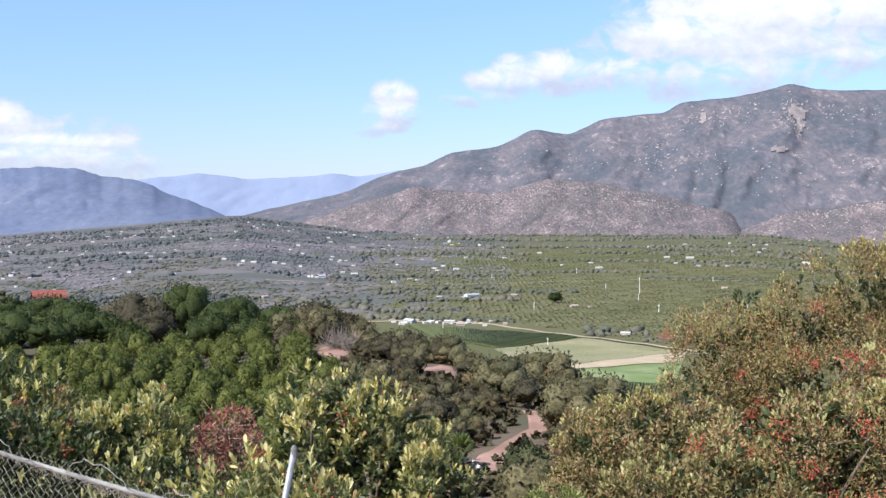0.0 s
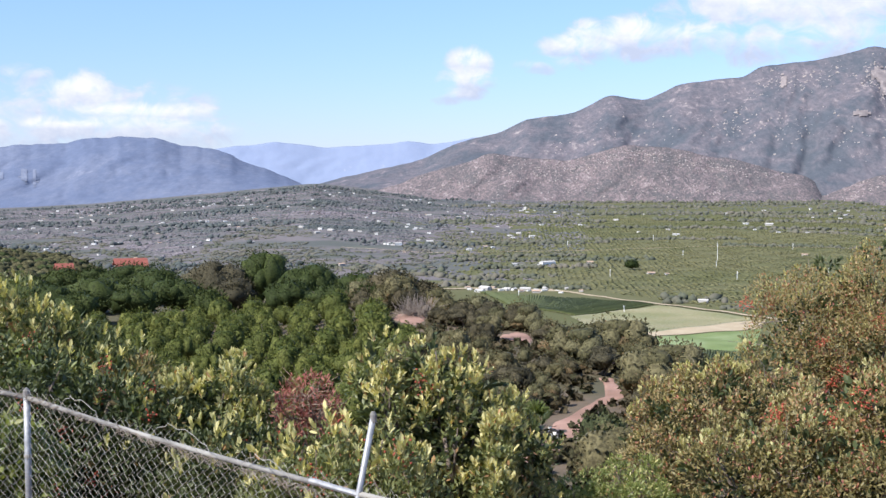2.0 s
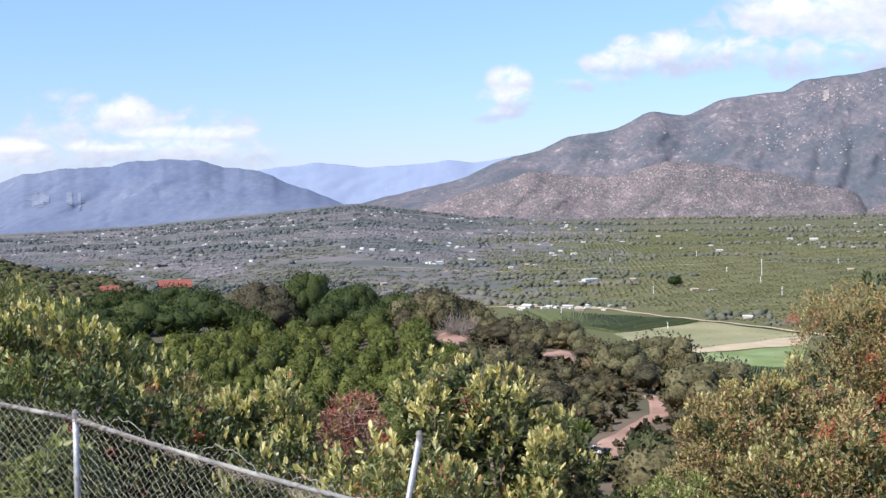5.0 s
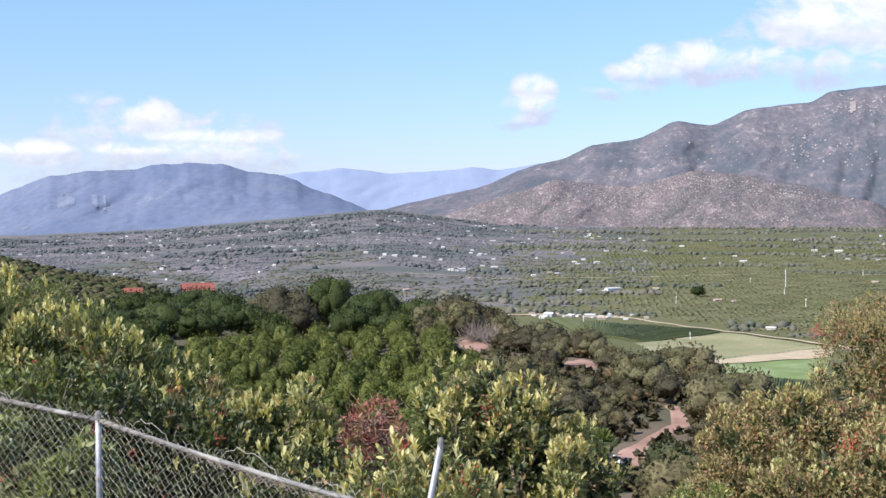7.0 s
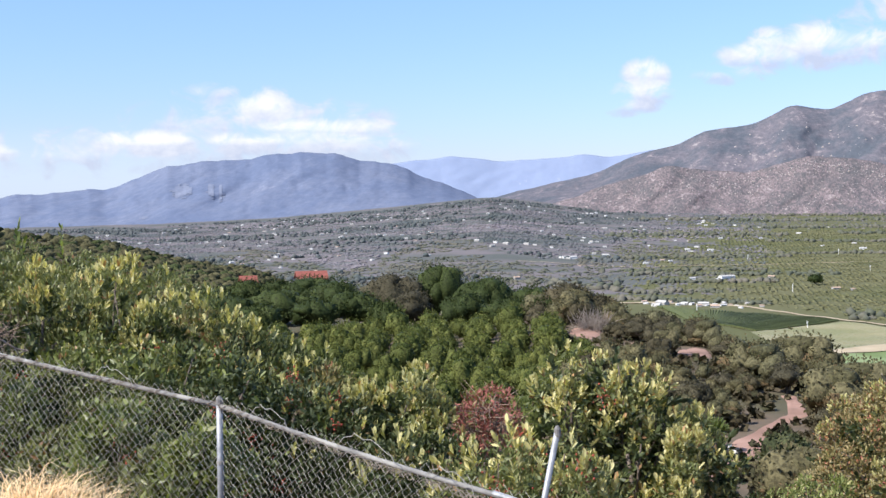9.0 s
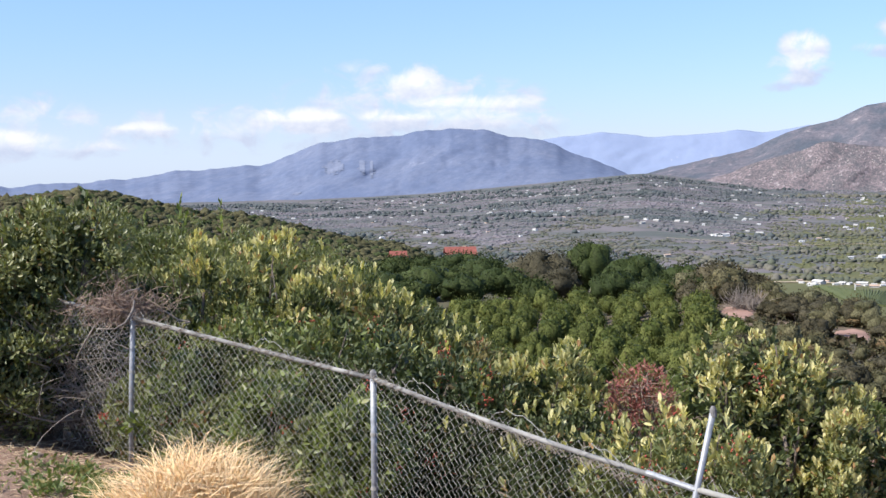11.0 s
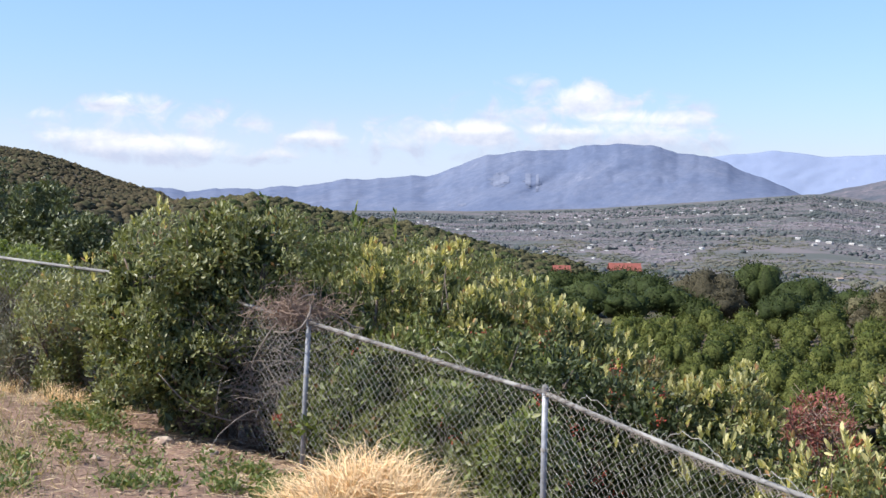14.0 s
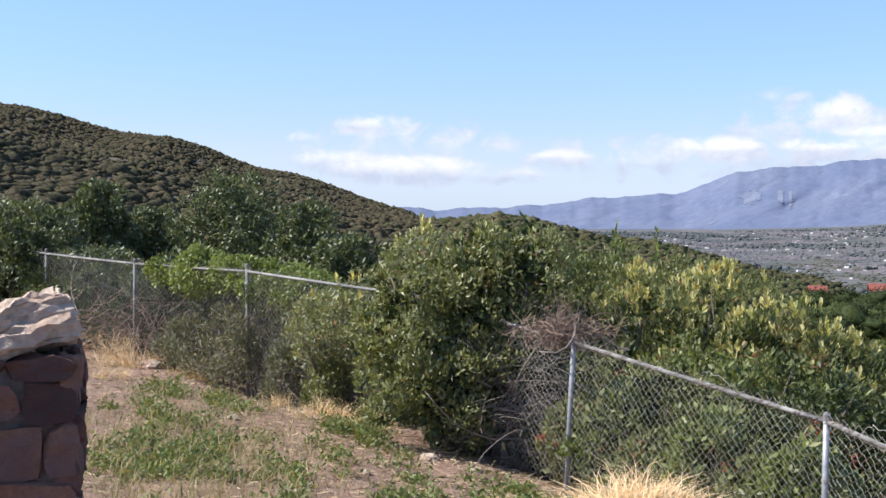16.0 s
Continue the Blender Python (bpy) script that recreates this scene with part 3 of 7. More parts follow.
def spot(az, r, up=0.0):
    return Vector((-math.sin(radians(az)) * r, math.cos(radians(az)) * r, float(land(az, r)) + up))


def spots(az, r, up=0.0):
    az, r = np.broadcast_arrays(np.asarray(az, float), np.asarray(r, float))
    a = np.radians(az)
    return np.stack([-np.sin(a) * r, np.cos(a) * r, land(az, r) + up], -1)


def ground_z(x, y):
    return float(land(math.degrees(math.atan2(-x, y)), math.hypot(x, y)))


def make_ground():
    az = np.concatenate([np.arange(-26, 62, 0.6), np.arange(62, 332, 4.0)])
    az = np.concatenate([az, az[:1] + 360])
    r = np.concatenate([[0.002, 0.35], np.geomspace(0.8, 30, 70), np.geomspace(31, 4900, 125)])
    pts = spots(az[None, :], r[:, None])
    near = np.clip(r[:, None] / 3, 0, 1) * (r[:, None] < 25)
    x, y = pts[..., 0], pts[..., 1]
    pts[..., 2] += near * 0.012 * (np.sin(x * 7.1 + 2 * np.sin(y * 3.3)) + np.sin(y * 8.3 + 2 * np.sin(x * 4.1)) + 0.6 * np.sin(x * 15 + y * 11))
    pts[:, -1] = pts[:, 0]
    geo = Geo()
    grid(geo, pts)
    m = len(az) - 1
    geo.add(np.concatenate([pts[0, :-1], pts[0, :-1].mean(0, keepdims=True)]), [[i, (i + 1) % m, m] for i in range(m)])
    me = geo.mesh("ground", True)
    for k in ("dirt", "scrub_soil", "valley", "town_soil"):
        me.materials.append(M[k])
    ring = np.repeat(np.arange(len(r) - 1), len(az) - 1)
    rr = np.tile(r[ring], 2)
    aa = np.tile(np.tile(az[:-1], len(r) - 1), 2)
    fray = np.random.default_rng(3).normal(size=len(rr)) * 1.6 + 1.5 * np.sin(rr * 0.013) + np.sin(rr * 0.031)
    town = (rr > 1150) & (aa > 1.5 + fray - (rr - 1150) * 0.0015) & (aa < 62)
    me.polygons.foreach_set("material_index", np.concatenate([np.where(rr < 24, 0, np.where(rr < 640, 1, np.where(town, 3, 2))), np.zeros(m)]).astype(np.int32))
    tagged(new("ground", me), "dirt overlook falling to a scrubby ravine and a farmed valley", "ground", kind="structure")


make_ground()


def ridge(name, sky_az, sky_el, r_top, r_foot, foot_el, material, label, gully=0.3, seed=1, freq=1.0, step=0.12, rows=46, wobble=0.05):
    """A mountain range with spurs and gullies, its crest along the given skyline."""
    rng = np.random.default_rng(seed)
    az = np.arange(min(sky_az), max(sky_az) + step, step)
    top = np.interp(az, sky_az, sky_el)
    top = np.convolve(np.pad(top, 3, mode="edge"), np.array([1, 2, 3, 4, 3, 2, 1]) / 16, mode="valid")
    fine = sum(rng.uniform(0.5, 1) * np.sin(az * f + rng.uniform(0, 6)) / f for f in (2.3, 4.1, 7.7, 13.0, 21.0))
    top = top + fine * wobble
    foot = np.interp(az, FOOT_AZ, FOOT_EL) if foot_el is None else np.full_like(az, foot_el)
    s = np.linspace(0, 1, rows)[:, None]
    off = noise_field(az, s, seed, freq)
    r = r_foot + (r_top - r_foot) * s + off * (r_top - r_foot) * gully * np.sin(np.pi * s) ** 0.7
    zt = 2.4 + np.tan(np.radians(top)) * r_top
    zf = 2.4 + np.tan(np.radians(foot - 0.25)) * r_foot
    lift = off * gully * 0.22 * np.sin(np.pi * s)
    z = zf + (zt - zf) * np.clip(s ** 1.15 - lift, 0, 1)
    a = np.radians(az)[None]
    back = np.stack([-np.sin(a) * (r_top + 80) + 0 * s[:1], np.cos(a) * (r_top + 80) + 0 * s[:1], (zt - (zt - zf) * 0.5)[None] + 0 * s[:1]], -1)
    pts = np.concatenate([np.stack([-np.sin(a) * r, np.cos(a) * r, z], -1), back])
    geo = Geo()
    grid(geo, pts)
    SHEETS[name] = (az, pts[:-1])
    return tagged(part(name, geo, material, smooth=True), label, "mountain", kind="structure")


SHEETS = {}


def outcrops(name, on, n, places, size, material, label, seed, stretch=(1.0, 1.0, 0.8)):
    """Bare rocks strewn over a slope, thickest round the given places: bearing, share of the height, spread in each."""
    rng = np.random.default_rng(seed)
    az, pts = SHEETS[on]
    P = np.array(places, float)
    q = P[rng.choice(len(P), n, p=P[:, 4] / P[:, 4].sum())]
    a = q[:, 0] + rng.normal(size=n) * q[:, 2]
    h = np.clip(q[:, 1] + rng.normal(size=n) * q[:, 3], 0.03, 0.97)
    ok = (a > az[0]) & (a < az[-1])
    a, h = a[ok], h[ok]
    i = np.clip(np.searchsorted(az, a), 0, len(az) - 1)
    j = np.clip((h * (len(pts) - 1)).astype(int), 0, len(pts) - 2)
    i = np.minimum(i, len(az) - 2)
    t, w = rng.random((len(a), 1)), rng.random((len(a), 1))
    p = (pts[j, i] * (1 - t) + pts[j + 1, i] * t) * (1 - w) + (pts[j, i + 1] * (1 - t) + pts[j + 1, i + 1] * t) * w
    g = Geo()
    s = rng.uniform(*size, len(a)) * rng.uniform(0.5, 1.0, len(a))
    bv, bf = ball(0)
    v = bv[None] * (1 + rng.normal(size=(len(a), len(bv), 1)) * 0.3) * s[:, None, None] * np.array(stretch)
    g.add(v + p[:, None], bf[None] + (np.arange(len(a)) * len(bv))[:, None, None])
    return tagged(part(name, g, material, smooth=True), label, "rocks", kind="stuff")


def noise_field(az, s, seed, freq):
    """Ridged noise: spurs that run down the slope and bend a little."""
    out = np.zeros((len(s), len(az)))
    for i, sv in enumerate(s[:, 0]):
        for j, av in enumerate(az):
            p = Vector((av * 0.30 * freq + sv * 1.9 + 0.5 * noise.noise((av * 0.4, sv * 2.0, seed)), sv * 1.3 - av * 0.10, seed * 7.3))
            n, amp = 0.0, 0.55
            for o in range(4):
                n += amp * (1 - 2 * abs(noise.noise(p)) * 1.7)
                p = Vector((p.x * 2.1, p.y * 2.3, p.z + 3.1))
                amp *= 0.5
            out[i, j] = n - 0.5
    return out


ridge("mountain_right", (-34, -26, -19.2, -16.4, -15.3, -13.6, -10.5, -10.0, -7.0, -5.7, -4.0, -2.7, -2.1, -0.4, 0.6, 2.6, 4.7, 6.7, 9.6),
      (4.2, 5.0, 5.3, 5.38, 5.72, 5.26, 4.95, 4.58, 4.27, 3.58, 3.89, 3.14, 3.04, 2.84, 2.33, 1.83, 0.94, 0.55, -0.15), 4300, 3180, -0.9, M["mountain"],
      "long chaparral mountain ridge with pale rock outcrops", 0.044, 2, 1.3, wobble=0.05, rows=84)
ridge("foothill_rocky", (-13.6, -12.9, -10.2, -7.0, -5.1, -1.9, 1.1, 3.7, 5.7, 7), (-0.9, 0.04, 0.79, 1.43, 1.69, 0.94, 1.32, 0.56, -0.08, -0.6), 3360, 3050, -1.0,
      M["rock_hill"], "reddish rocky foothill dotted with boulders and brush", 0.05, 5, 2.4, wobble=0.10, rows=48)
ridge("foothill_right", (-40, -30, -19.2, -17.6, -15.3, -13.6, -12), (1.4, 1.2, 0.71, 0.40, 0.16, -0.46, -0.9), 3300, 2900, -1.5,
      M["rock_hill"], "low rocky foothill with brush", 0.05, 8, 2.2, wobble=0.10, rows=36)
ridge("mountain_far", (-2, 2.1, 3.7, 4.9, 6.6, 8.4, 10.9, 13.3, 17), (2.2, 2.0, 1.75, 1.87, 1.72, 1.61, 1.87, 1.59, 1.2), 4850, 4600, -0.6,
      M["farthest"], "far mountain ridge with pale blue haze in its colour", 0.035, 11, 1.6, rows=40, wobble=0.06)
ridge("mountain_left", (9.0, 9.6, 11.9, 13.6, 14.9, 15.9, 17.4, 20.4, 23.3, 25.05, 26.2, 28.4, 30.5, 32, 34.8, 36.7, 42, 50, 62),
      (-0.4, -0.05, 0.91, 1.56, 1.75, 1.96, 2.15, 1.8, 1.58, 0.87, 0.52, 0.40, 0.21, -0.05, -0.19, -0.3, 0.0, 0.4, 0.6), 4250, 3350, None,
      M["far_mountain"], "mountain with blue haze in its colour and a pale cliff", 0.032, 14, 1.3, wobble=0.10, rows=70)


outcrops("foothill_boulders", "foothill_rocky", 1100, ((-5.0, 0.86, 2.6, 0.06, 3), (-1.5, 0.75, 1.5, 0.12, 2), (-8.5, 0.8, 1.8, 0.1, 2), (-4.0, 0.5, 3.0, 0.2, 2), (2.5, 0.6, 1.4, 0.2, 1.5), (-7.0, 0.35, 2.0, 0.15, 1)), (0.8, 3.4), M["boulder"],
         "pale boulders strewn over the rocky foothill", 51)
outcrops("foothill_boulders", "foothill_right", 300, ((-17.5, 0.9, 1.6, 0.07, 2), (-15.0, 0.7, 1.2, 0.15, 1), (-19.0, 0.5, 1.6, 0.2, 1)), (1.2, 4.0), M["boulder"], "pale boulders along the low foothill", 52)
outcrops("mountain_rocks", "mountain_right", 650, ((-15.5, 0.80, 0.35, 0.05, 2), (-15.7, 0.70, 0.15, 0.04, 1), (-13.2, 0.86, 0.8, 0.05, 1.5), (-11.4, 0.86, 0.7, 0.06, 1.5), (-9.6, 0.62, 0.9, 0.08, 2), (-12.0, 0.55, 1.2, 0.08, 1.2), (-17.6, 0.82, 0.8, 0.05, 1),
                                                    (-14.6, 0.42, 1.2, 0.06, 0.8), (-6.4, 0.6, 1.0, 0.1, 0.8), (-3.0, 0.6, 1.2, 0.12, 0.8), (-18.4, 0.5, 0.8, 0.1, 0.8)), (1.4, 5.0), M["boulder"], "pale rock outcrops high on the mountain", 53, (1.2, 0.6, 0.9))


def bare_face(on, places, material, label, seed):
    """Ragged bare faces standing a little out of a slope: bearing, share of the height, half width, half height of each."""
    rng = np.random.default_rng(seed)
    az, pts = SHEETS[on]
    h = np.linspace(0, 1, len(pts))
    keep = np.zeros((len(pts) - 1, len(az) - 1), bool)
    for a, q, w, t in places:
        d = ((az[None, :-1] - a) / w) ** 2 + ((h[:-1, None] - q) / t) ** 2
        keep |= d + rng.uniform(-0.35, 0.5, d.shape) < 1.0
    g = Geo()
    out = pts * np.array([0.9985, 0.9985, 1.0])
    for i, j in zip(*np.nonzero(keep)):
        c = [out[i, j], out[i, j + 1], out[i + 1, j + 1], out[i + 1, j]]
        g.add(c, [(0, 1, 2), (0, 2, 3)])
    tagged(part("mountain_cliff", g, material), label, "cliff", kind="structure")


bare_face("mountain_left", ((22.8, 0.60, 0.42, 0.10), (21.55, 0.55, 0.16, 0.10), (21.1, 0.52, 0.10, 0.12), (24.5, 0.28, 0.20, 0.02)), M["cliff"], "pale bare cliffs on the blue-hazed mountain, tinted with the same haze", 54)
bare_face("mountain_right", ((-15.6, 0.80, 0.42, 0.05), (-15.75, 0.72, 0.16, 0.05), (-11.6, 0.86, 0.12, 0.06), (-14.8, 0.56, 0.35, 0.02)), M["rock_face"], "pale bare rock faces high on the mountain", 55)


# ---- plants ----
def shell(blobs, n, rng, lo=0.75, hi=1.05, down=-0.55, rough=0.16):
    """Places near the outside of a heap of rounded masses, and the way out of it there."""
    b = np.array(blobs, float)
    w = b[:, 3] * b[:, 4] + b[:, 3] * b[:, 5] + b[:, 4] * b[:, 5]
    pick = rng.choice(len(b), n, p=w / w.sum())
    z = rng.uniform(down, 1, n)
    a = rng.uniform(0, 2 * np.pi, n)
    d = np.stack([np.cos(a) * np.sqrt(1 - z * z), np.sin(a) * np.sqrt(1 - z * z), z], 1)
    ph = pick[:, None] * 1.7
    wave = (np.sin(d[:, :1] * 5.1 + ph) + np.sin(d[:, 1:2] * 6.3 + ph * 2) + np.sin(d[:, 2:] * 7.7 + ph * 3)) * rough / 1.6
    f = hi - (hi - lo) * rng.random((n, 1)) ** 1.6 + wave
    return b[pick, :3] + d * b[pick, 3:] * f, unit(d / b[pick, 3:] * b[pick, 3:].mean(1, keepdims=True))


def shoots(geo, pos, out, rng, per=9, length=0.3, size=0.09, width=0.36, up=0.7, spread=1.0, fold=True, floor=0.02):
    """Twigs full of leaves: each starts at pos, grows outward and up."""
    n = len(pos)
    spread = spread if up < 0.9 else spread * 0.62
    if up < 0.9:
        size, per, width = size * 0.68, int(per * 1.65), width * 1.15
    elif up < 2:
        size, per = size * 0.85, int(per * 1.2)
    length = length * (0.62 if up < 0.9 else 0.85)
    axis = unit(out + np.array([0, 0, up * 0.62]) + rng.normal(size=(n, 3)) * 0.35)
    t = np.linspace(0.05, 1.0, per)[None, :, None]
    ln = (length * rng.uniform(0.6, 1.3, (n, 1, 1)))
    base = pos[:, None] + axis[:, None] * ln * t
    perp = unit(np.cross(axis[:, None], rng.normal(size=(n, per, 3))))
    ang = spread * (1.15 - 0.75 * t) * rng.uniform(0.7, 1.2, (n, per, 1))
    way = axis[:, None] * np.cos(ang) + perp * np.sin(ang)
    base, way = base.reshape(-1, 3), way.reshape(-1, 3)
    ok = base[:, 2] > floor
    base, way = base[ok], way[ok]
    leaves(geo, base, way, size * rng.uniform(0.7, 1.2, len(base)), rng, width, fold)
    if up > 2:
        for p, a, q in zip(pos, axis, ln[:, 0, 0]):
            tube(geo, [p - a * 0.5, p + a * q * 0.5, p + a * q], [0.006, 0.004, 0.002], 4)


def stems(geo, blobs, rng, count=7, thick=0.035, limbs=3, foot=0.1):
    """Stems from the foot to the masses, each forking into limbs."""
    b = np.array(blobs, float)
    for i in range(count):
        c = b[i % len(b)]
        start = np.array([rng.normal() * foot + c[0] * 0.3, rng.normal() * foot + c[1] * 0.3, -0.15])
        end = c[:3] + rng.normal(size=3) * c[3:] * 0.3
        mid = start * 0.5 + end * 0.5 + rng.normal(size=3) * 0.12 * np.linalg.norm(end - start)
        pts = np.array([start, start * 0.45 + mid * 0.55, mid, mid * 0.45 + end * 0.55, end])
        tube(geo, pts, np.linspace(thick, thick * 0.45, 5), 6)
        for _ in range(limbs):
            tip, _o = shell([c], 1, rng, 0.8, 1.0)
            q = pts[rng.integers(2, 4)]
            m = q * 0.5 + tip[0] * 0.5 + rng.normal(size=3) * 0.08 * c[3]
            tube(geo, [q, m, tip[0]], [thick * 0.5, thick * 0.33, thick * 0.14], 5)


def clusters(geo, pos, rng, count=16, spread=0.045, size=0.011):
    p = np.repeat(pos, count, 0) + rng.normal(size=(len(pos) * count, 3)) * spread
    lumps(geo, p, size * 0.62 * rng.uniform(0.7, 1.3, len(p)), rng, 1, 0.05, 1.0)


def facing(az, r, up=0.0, scale=1.0):
    """A pose on the ground whose x points to the right and whose y points away, seen from the overlook."""
    return Matrix.Translation(spot(az, r, up)) @ Matrix.Rotation(radians(az), 4, "Z") @ Matrix.Scale(scale, 4)


def clumps_of(blobs, rng, size):
    """Breaks rounded masses up into leafy clumps: centres, radii and the way out of the mass."""
    C, R, O = [], [], []
    for k, b in enumerate(np.array(blobs, float)):
        n = int(max(5, 2.0 * (b[3] * b[4] + b[3] * b[5] + b[4] * b[5]) / size ** 2))
        z = rng.uniform(-0.75, 1, n)
        a = rng.uniform(0, 2 * np.pi, n)
        d = np.stack([np.cos(a) * np.sqrt(1 - z * z), np.sin(a) * np.sqrt(1 - z * z), z], 1)
        wave = 0.14 * (np.sin(d[:, :1] * 4.1 + k) + np.sin(d[:, 2:] * 5.3 + 2 * k))
        C.append(b[:3] + d * b[3:] * (rng.uniform(0.62, 1.0, (n, 1)) + wave))
        R.append(size * rng.uniform(0.6, 1.3, n))
        O.append(unit(d / b[3:]))
    return np.concatenate(C), np.concatenate(R), np.concatenate(O)


def leafy(geo, clumps, total, size, width, rng, up=0.5, top=-1.0, fold=False, floor=0.02):
    """Leaves over the outside of each clump, their upper sides turned outward."""
    C, R, O = clumps
    pick = rng.choice(len(C), total, p=R ** 2 / (R ** 2).sum())
    d = unit(rng.normal(size=(total, 3)) + O[pick] * 0.9 + np.array([0, 0, 0.35 + 0.5 * (top > -0.5)]))
    pos = C[pick] + d * R[pick][:, None] * rng.uniform(0.55, 1.06, (total, 1))
    way = unit(d * 0.55 + np.array([0, 0, up * 0.8]) + rng.normal(size=(total, 3)) * 0.55)
    ok = (pos[:, 2] > floor) & (d[:, 2] > top)
    pos, way, d = pos[ok], way[ok], d[ok]
    leaves(geo, pos - way * size * 0.3, way, size * rng.uniform(0.65, 1.2, len(pos)), rng, width, fold, unit(d + np.array([0, 0, 0.5])))


def tips(geo, clumps, n, per, size, width, rng, lean=0.5):
    """Upright rosettes of young leaves crowning the higher clumps."""
    C, R, O = clumps
    w = np.clip(O[:, 2] + 0.45, 0.02, None) ** 1.5 * np.clip((C[:, 2] - C[:, 2].min()) / np.ptp(C[:, 2]), 0.05, 1) ** 1.3
    pick = rng.choice(len(C), n, p=w / w.sum())
    d = unit(rng.normal(size=(n, 3)) * 0.7 + O[pick] * 0.7 + np.array([0, 0, 0.7]))
    base = C[pick] + d * R[pick][:, None] * 0.9
    axis = unit(np.array([0, 0, 1.0]) + d * lean + rng.normal(size=(n, 3)) * 0.22)
    t = np.linspace(0.0, 1.0, per)[None, :, None]
    at = base[:, None] + axis[:, None] * size * 0.9 * t
    perp = unit(np.cross(axis[:, None], rng.normal(size=(n, per, 3))))
    ang = (0.75 - 0.5 * t) * rng.uniform(0.7, 1.25, (n, per, 1))
    way = axis[:, None] * np.cos(ang) + perp * np.sin(ang)
    leaves(geo, at.reshape(-1, 3), way.reshape(-1, 3), size * rng.uniform(0.7, 1.2, n * per), rng, width, True, (axis[:, None] - perp * 0.6).reshape(-1, 3))


def shrub(name, m, blobs, layers, label, category="shrub", seed=0, wood=True, count=8, thick=0.035, group="", fine=True):
    """layers: part name, material, shoots, leaves on each, twig length, leaf length, leaf width, shell from, to, lowest, upward pull."""
    rng = np.random.default_rng(seed + 100)
    root = thing(name, m, label, category, group)
    if wood:
        g = Geo()
        stems(g, blobs, rng, count, thick)
        tagged(part("trunk", g, M["bark"], root, "forking grey-brown stems", True), kind="stuff")
    mean = float(np.mean([b[3] for b in blobs]))
    clumps = clumps_of(blobs, rng, min(max(mean * 0.36, 0.09), 0.30))
    for lname, mat, n, per, length, size, width, lo, hi, down, up in layers:
        g = Geo()
        if mat == "berry":
            pick = rng.choice(len(clumps[0]), n, p=np.clip(clumps[2][:, 2] + 0.9, 0.05, 1) / np.clip(clumps[2][:, 2] + 0.9, 0.05, 1).sum())
            d = unit(clumps[2][pick] + rng.normal(size=(n, 3)) * 0.5)
            clusters(g, clumps[0][pick] + d * clumps[1][pick][:, None] * 1.0, rng, per, length, size)
        elif lname == "dry_brush":
            pos, out = shell(blobs, n, rng, lo, hi, down)
            for p, o in zip(pos, out):
                q = p - o * length * 0.8
                tube(g, [q, (q + p) / 2 + rng.normal(size=3) * length * 0.12, p + (o + rng.normal(size=3) * 0.4) * length * 0.5], [size, size * 0.7, size * 0.3], 4)
        elif lname == "crown":
            leafy(g, clumps, int(n * per * 3.0), size * 0.66, width, rng, up)
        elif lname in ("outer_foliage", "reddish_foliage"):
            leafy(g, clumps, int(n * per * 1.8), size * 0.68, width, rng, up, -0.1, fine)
        elif lname == "young_foliage":
            tips(g, clumps, int(n * 1.75), 7, max(size * 0.92, 0.04), 0.42, rng, 0.45)
        else:
            # inner leaves use a darker material: shade of the gaps put into colour
            pos, out = shell(blobs, n, rng, lo, hi, down)
            shoots(g, pos, out, rng, per, length, size * 1.25, width, up, fold=False)
        tagged(part(lname, g, M[mat], root), kind="stuff")
    return root


# small crowns for the middle distance: tufts of leaves, built once for each kind
def tuft_tree(name, m, blobs, mat, label, category, seed, tufts=620, size=0.42, trunk_h=1.0, thick=0.14, group="", extra=None):
    rng = np.random.default_rng(seed + 500)
    root = thing(name, m, label, category, group)
    g = Geo()
    stems(g, blobs, rng, 2, thick, 1, 0.15)
    part("trunk", g, M["bark"], root)
    g = Geo()
    pos, out = shell(blobs, tufts, rng, 0.85, 1.06, -0.75, 0.14)
    way = unit(out + rng.normal(size=out.shape) * 0.55 + np.array([0, 0, 0.35]))
    leaves(g, pos - way * size * 0.4, way, size * rng.uniform(0.5, 1.2, tufts), rng, 0.62, False)
    bv, bf = ball(2)
    for i, b in enumerate(blobs):
        wave = 0.80 + 0.10 * (np.sin(bv[:, :1] * 5 + i) + np.sin(bv[:, 1:2] * 6 + 2 * i) + np.sin(bv[:, 2:] * 5 + i)) + rng.normal(size=(len(bv), 1)) * 0.05
        g.add(bv * wave * np.array(b[3:]) + np.array(b[:3]), bf)
    tagged(part("crown", g, M[mat], root, "", True), kind="stuff")
    return root


def domed(rng, n, w, h):
    """Many small masses heaped into one rounded crown."""
    out = [(0, 0, h * 0.42, w * 0.30, w * 0.30, h * 0.36)]
    for i in range(n):
        z = 0.05 + 0.95 * (i + 0.5) / n
        a, q = i * 2.4 + rng.uniform(-0.4, 0.4), math.sqrt(1 - z * z) if z > 0.3 else 0.95
        k = w * rng.uniform(0.12, 0.19)
        out.append((math.cos(a) * q * w * 0.36, math.sin(a) * q * w * 0.36, h * 0.12 + z * (h * 0.88 - k * 0.8), k, k, k * rng.uniform(0.7, 0.95)))
    return out


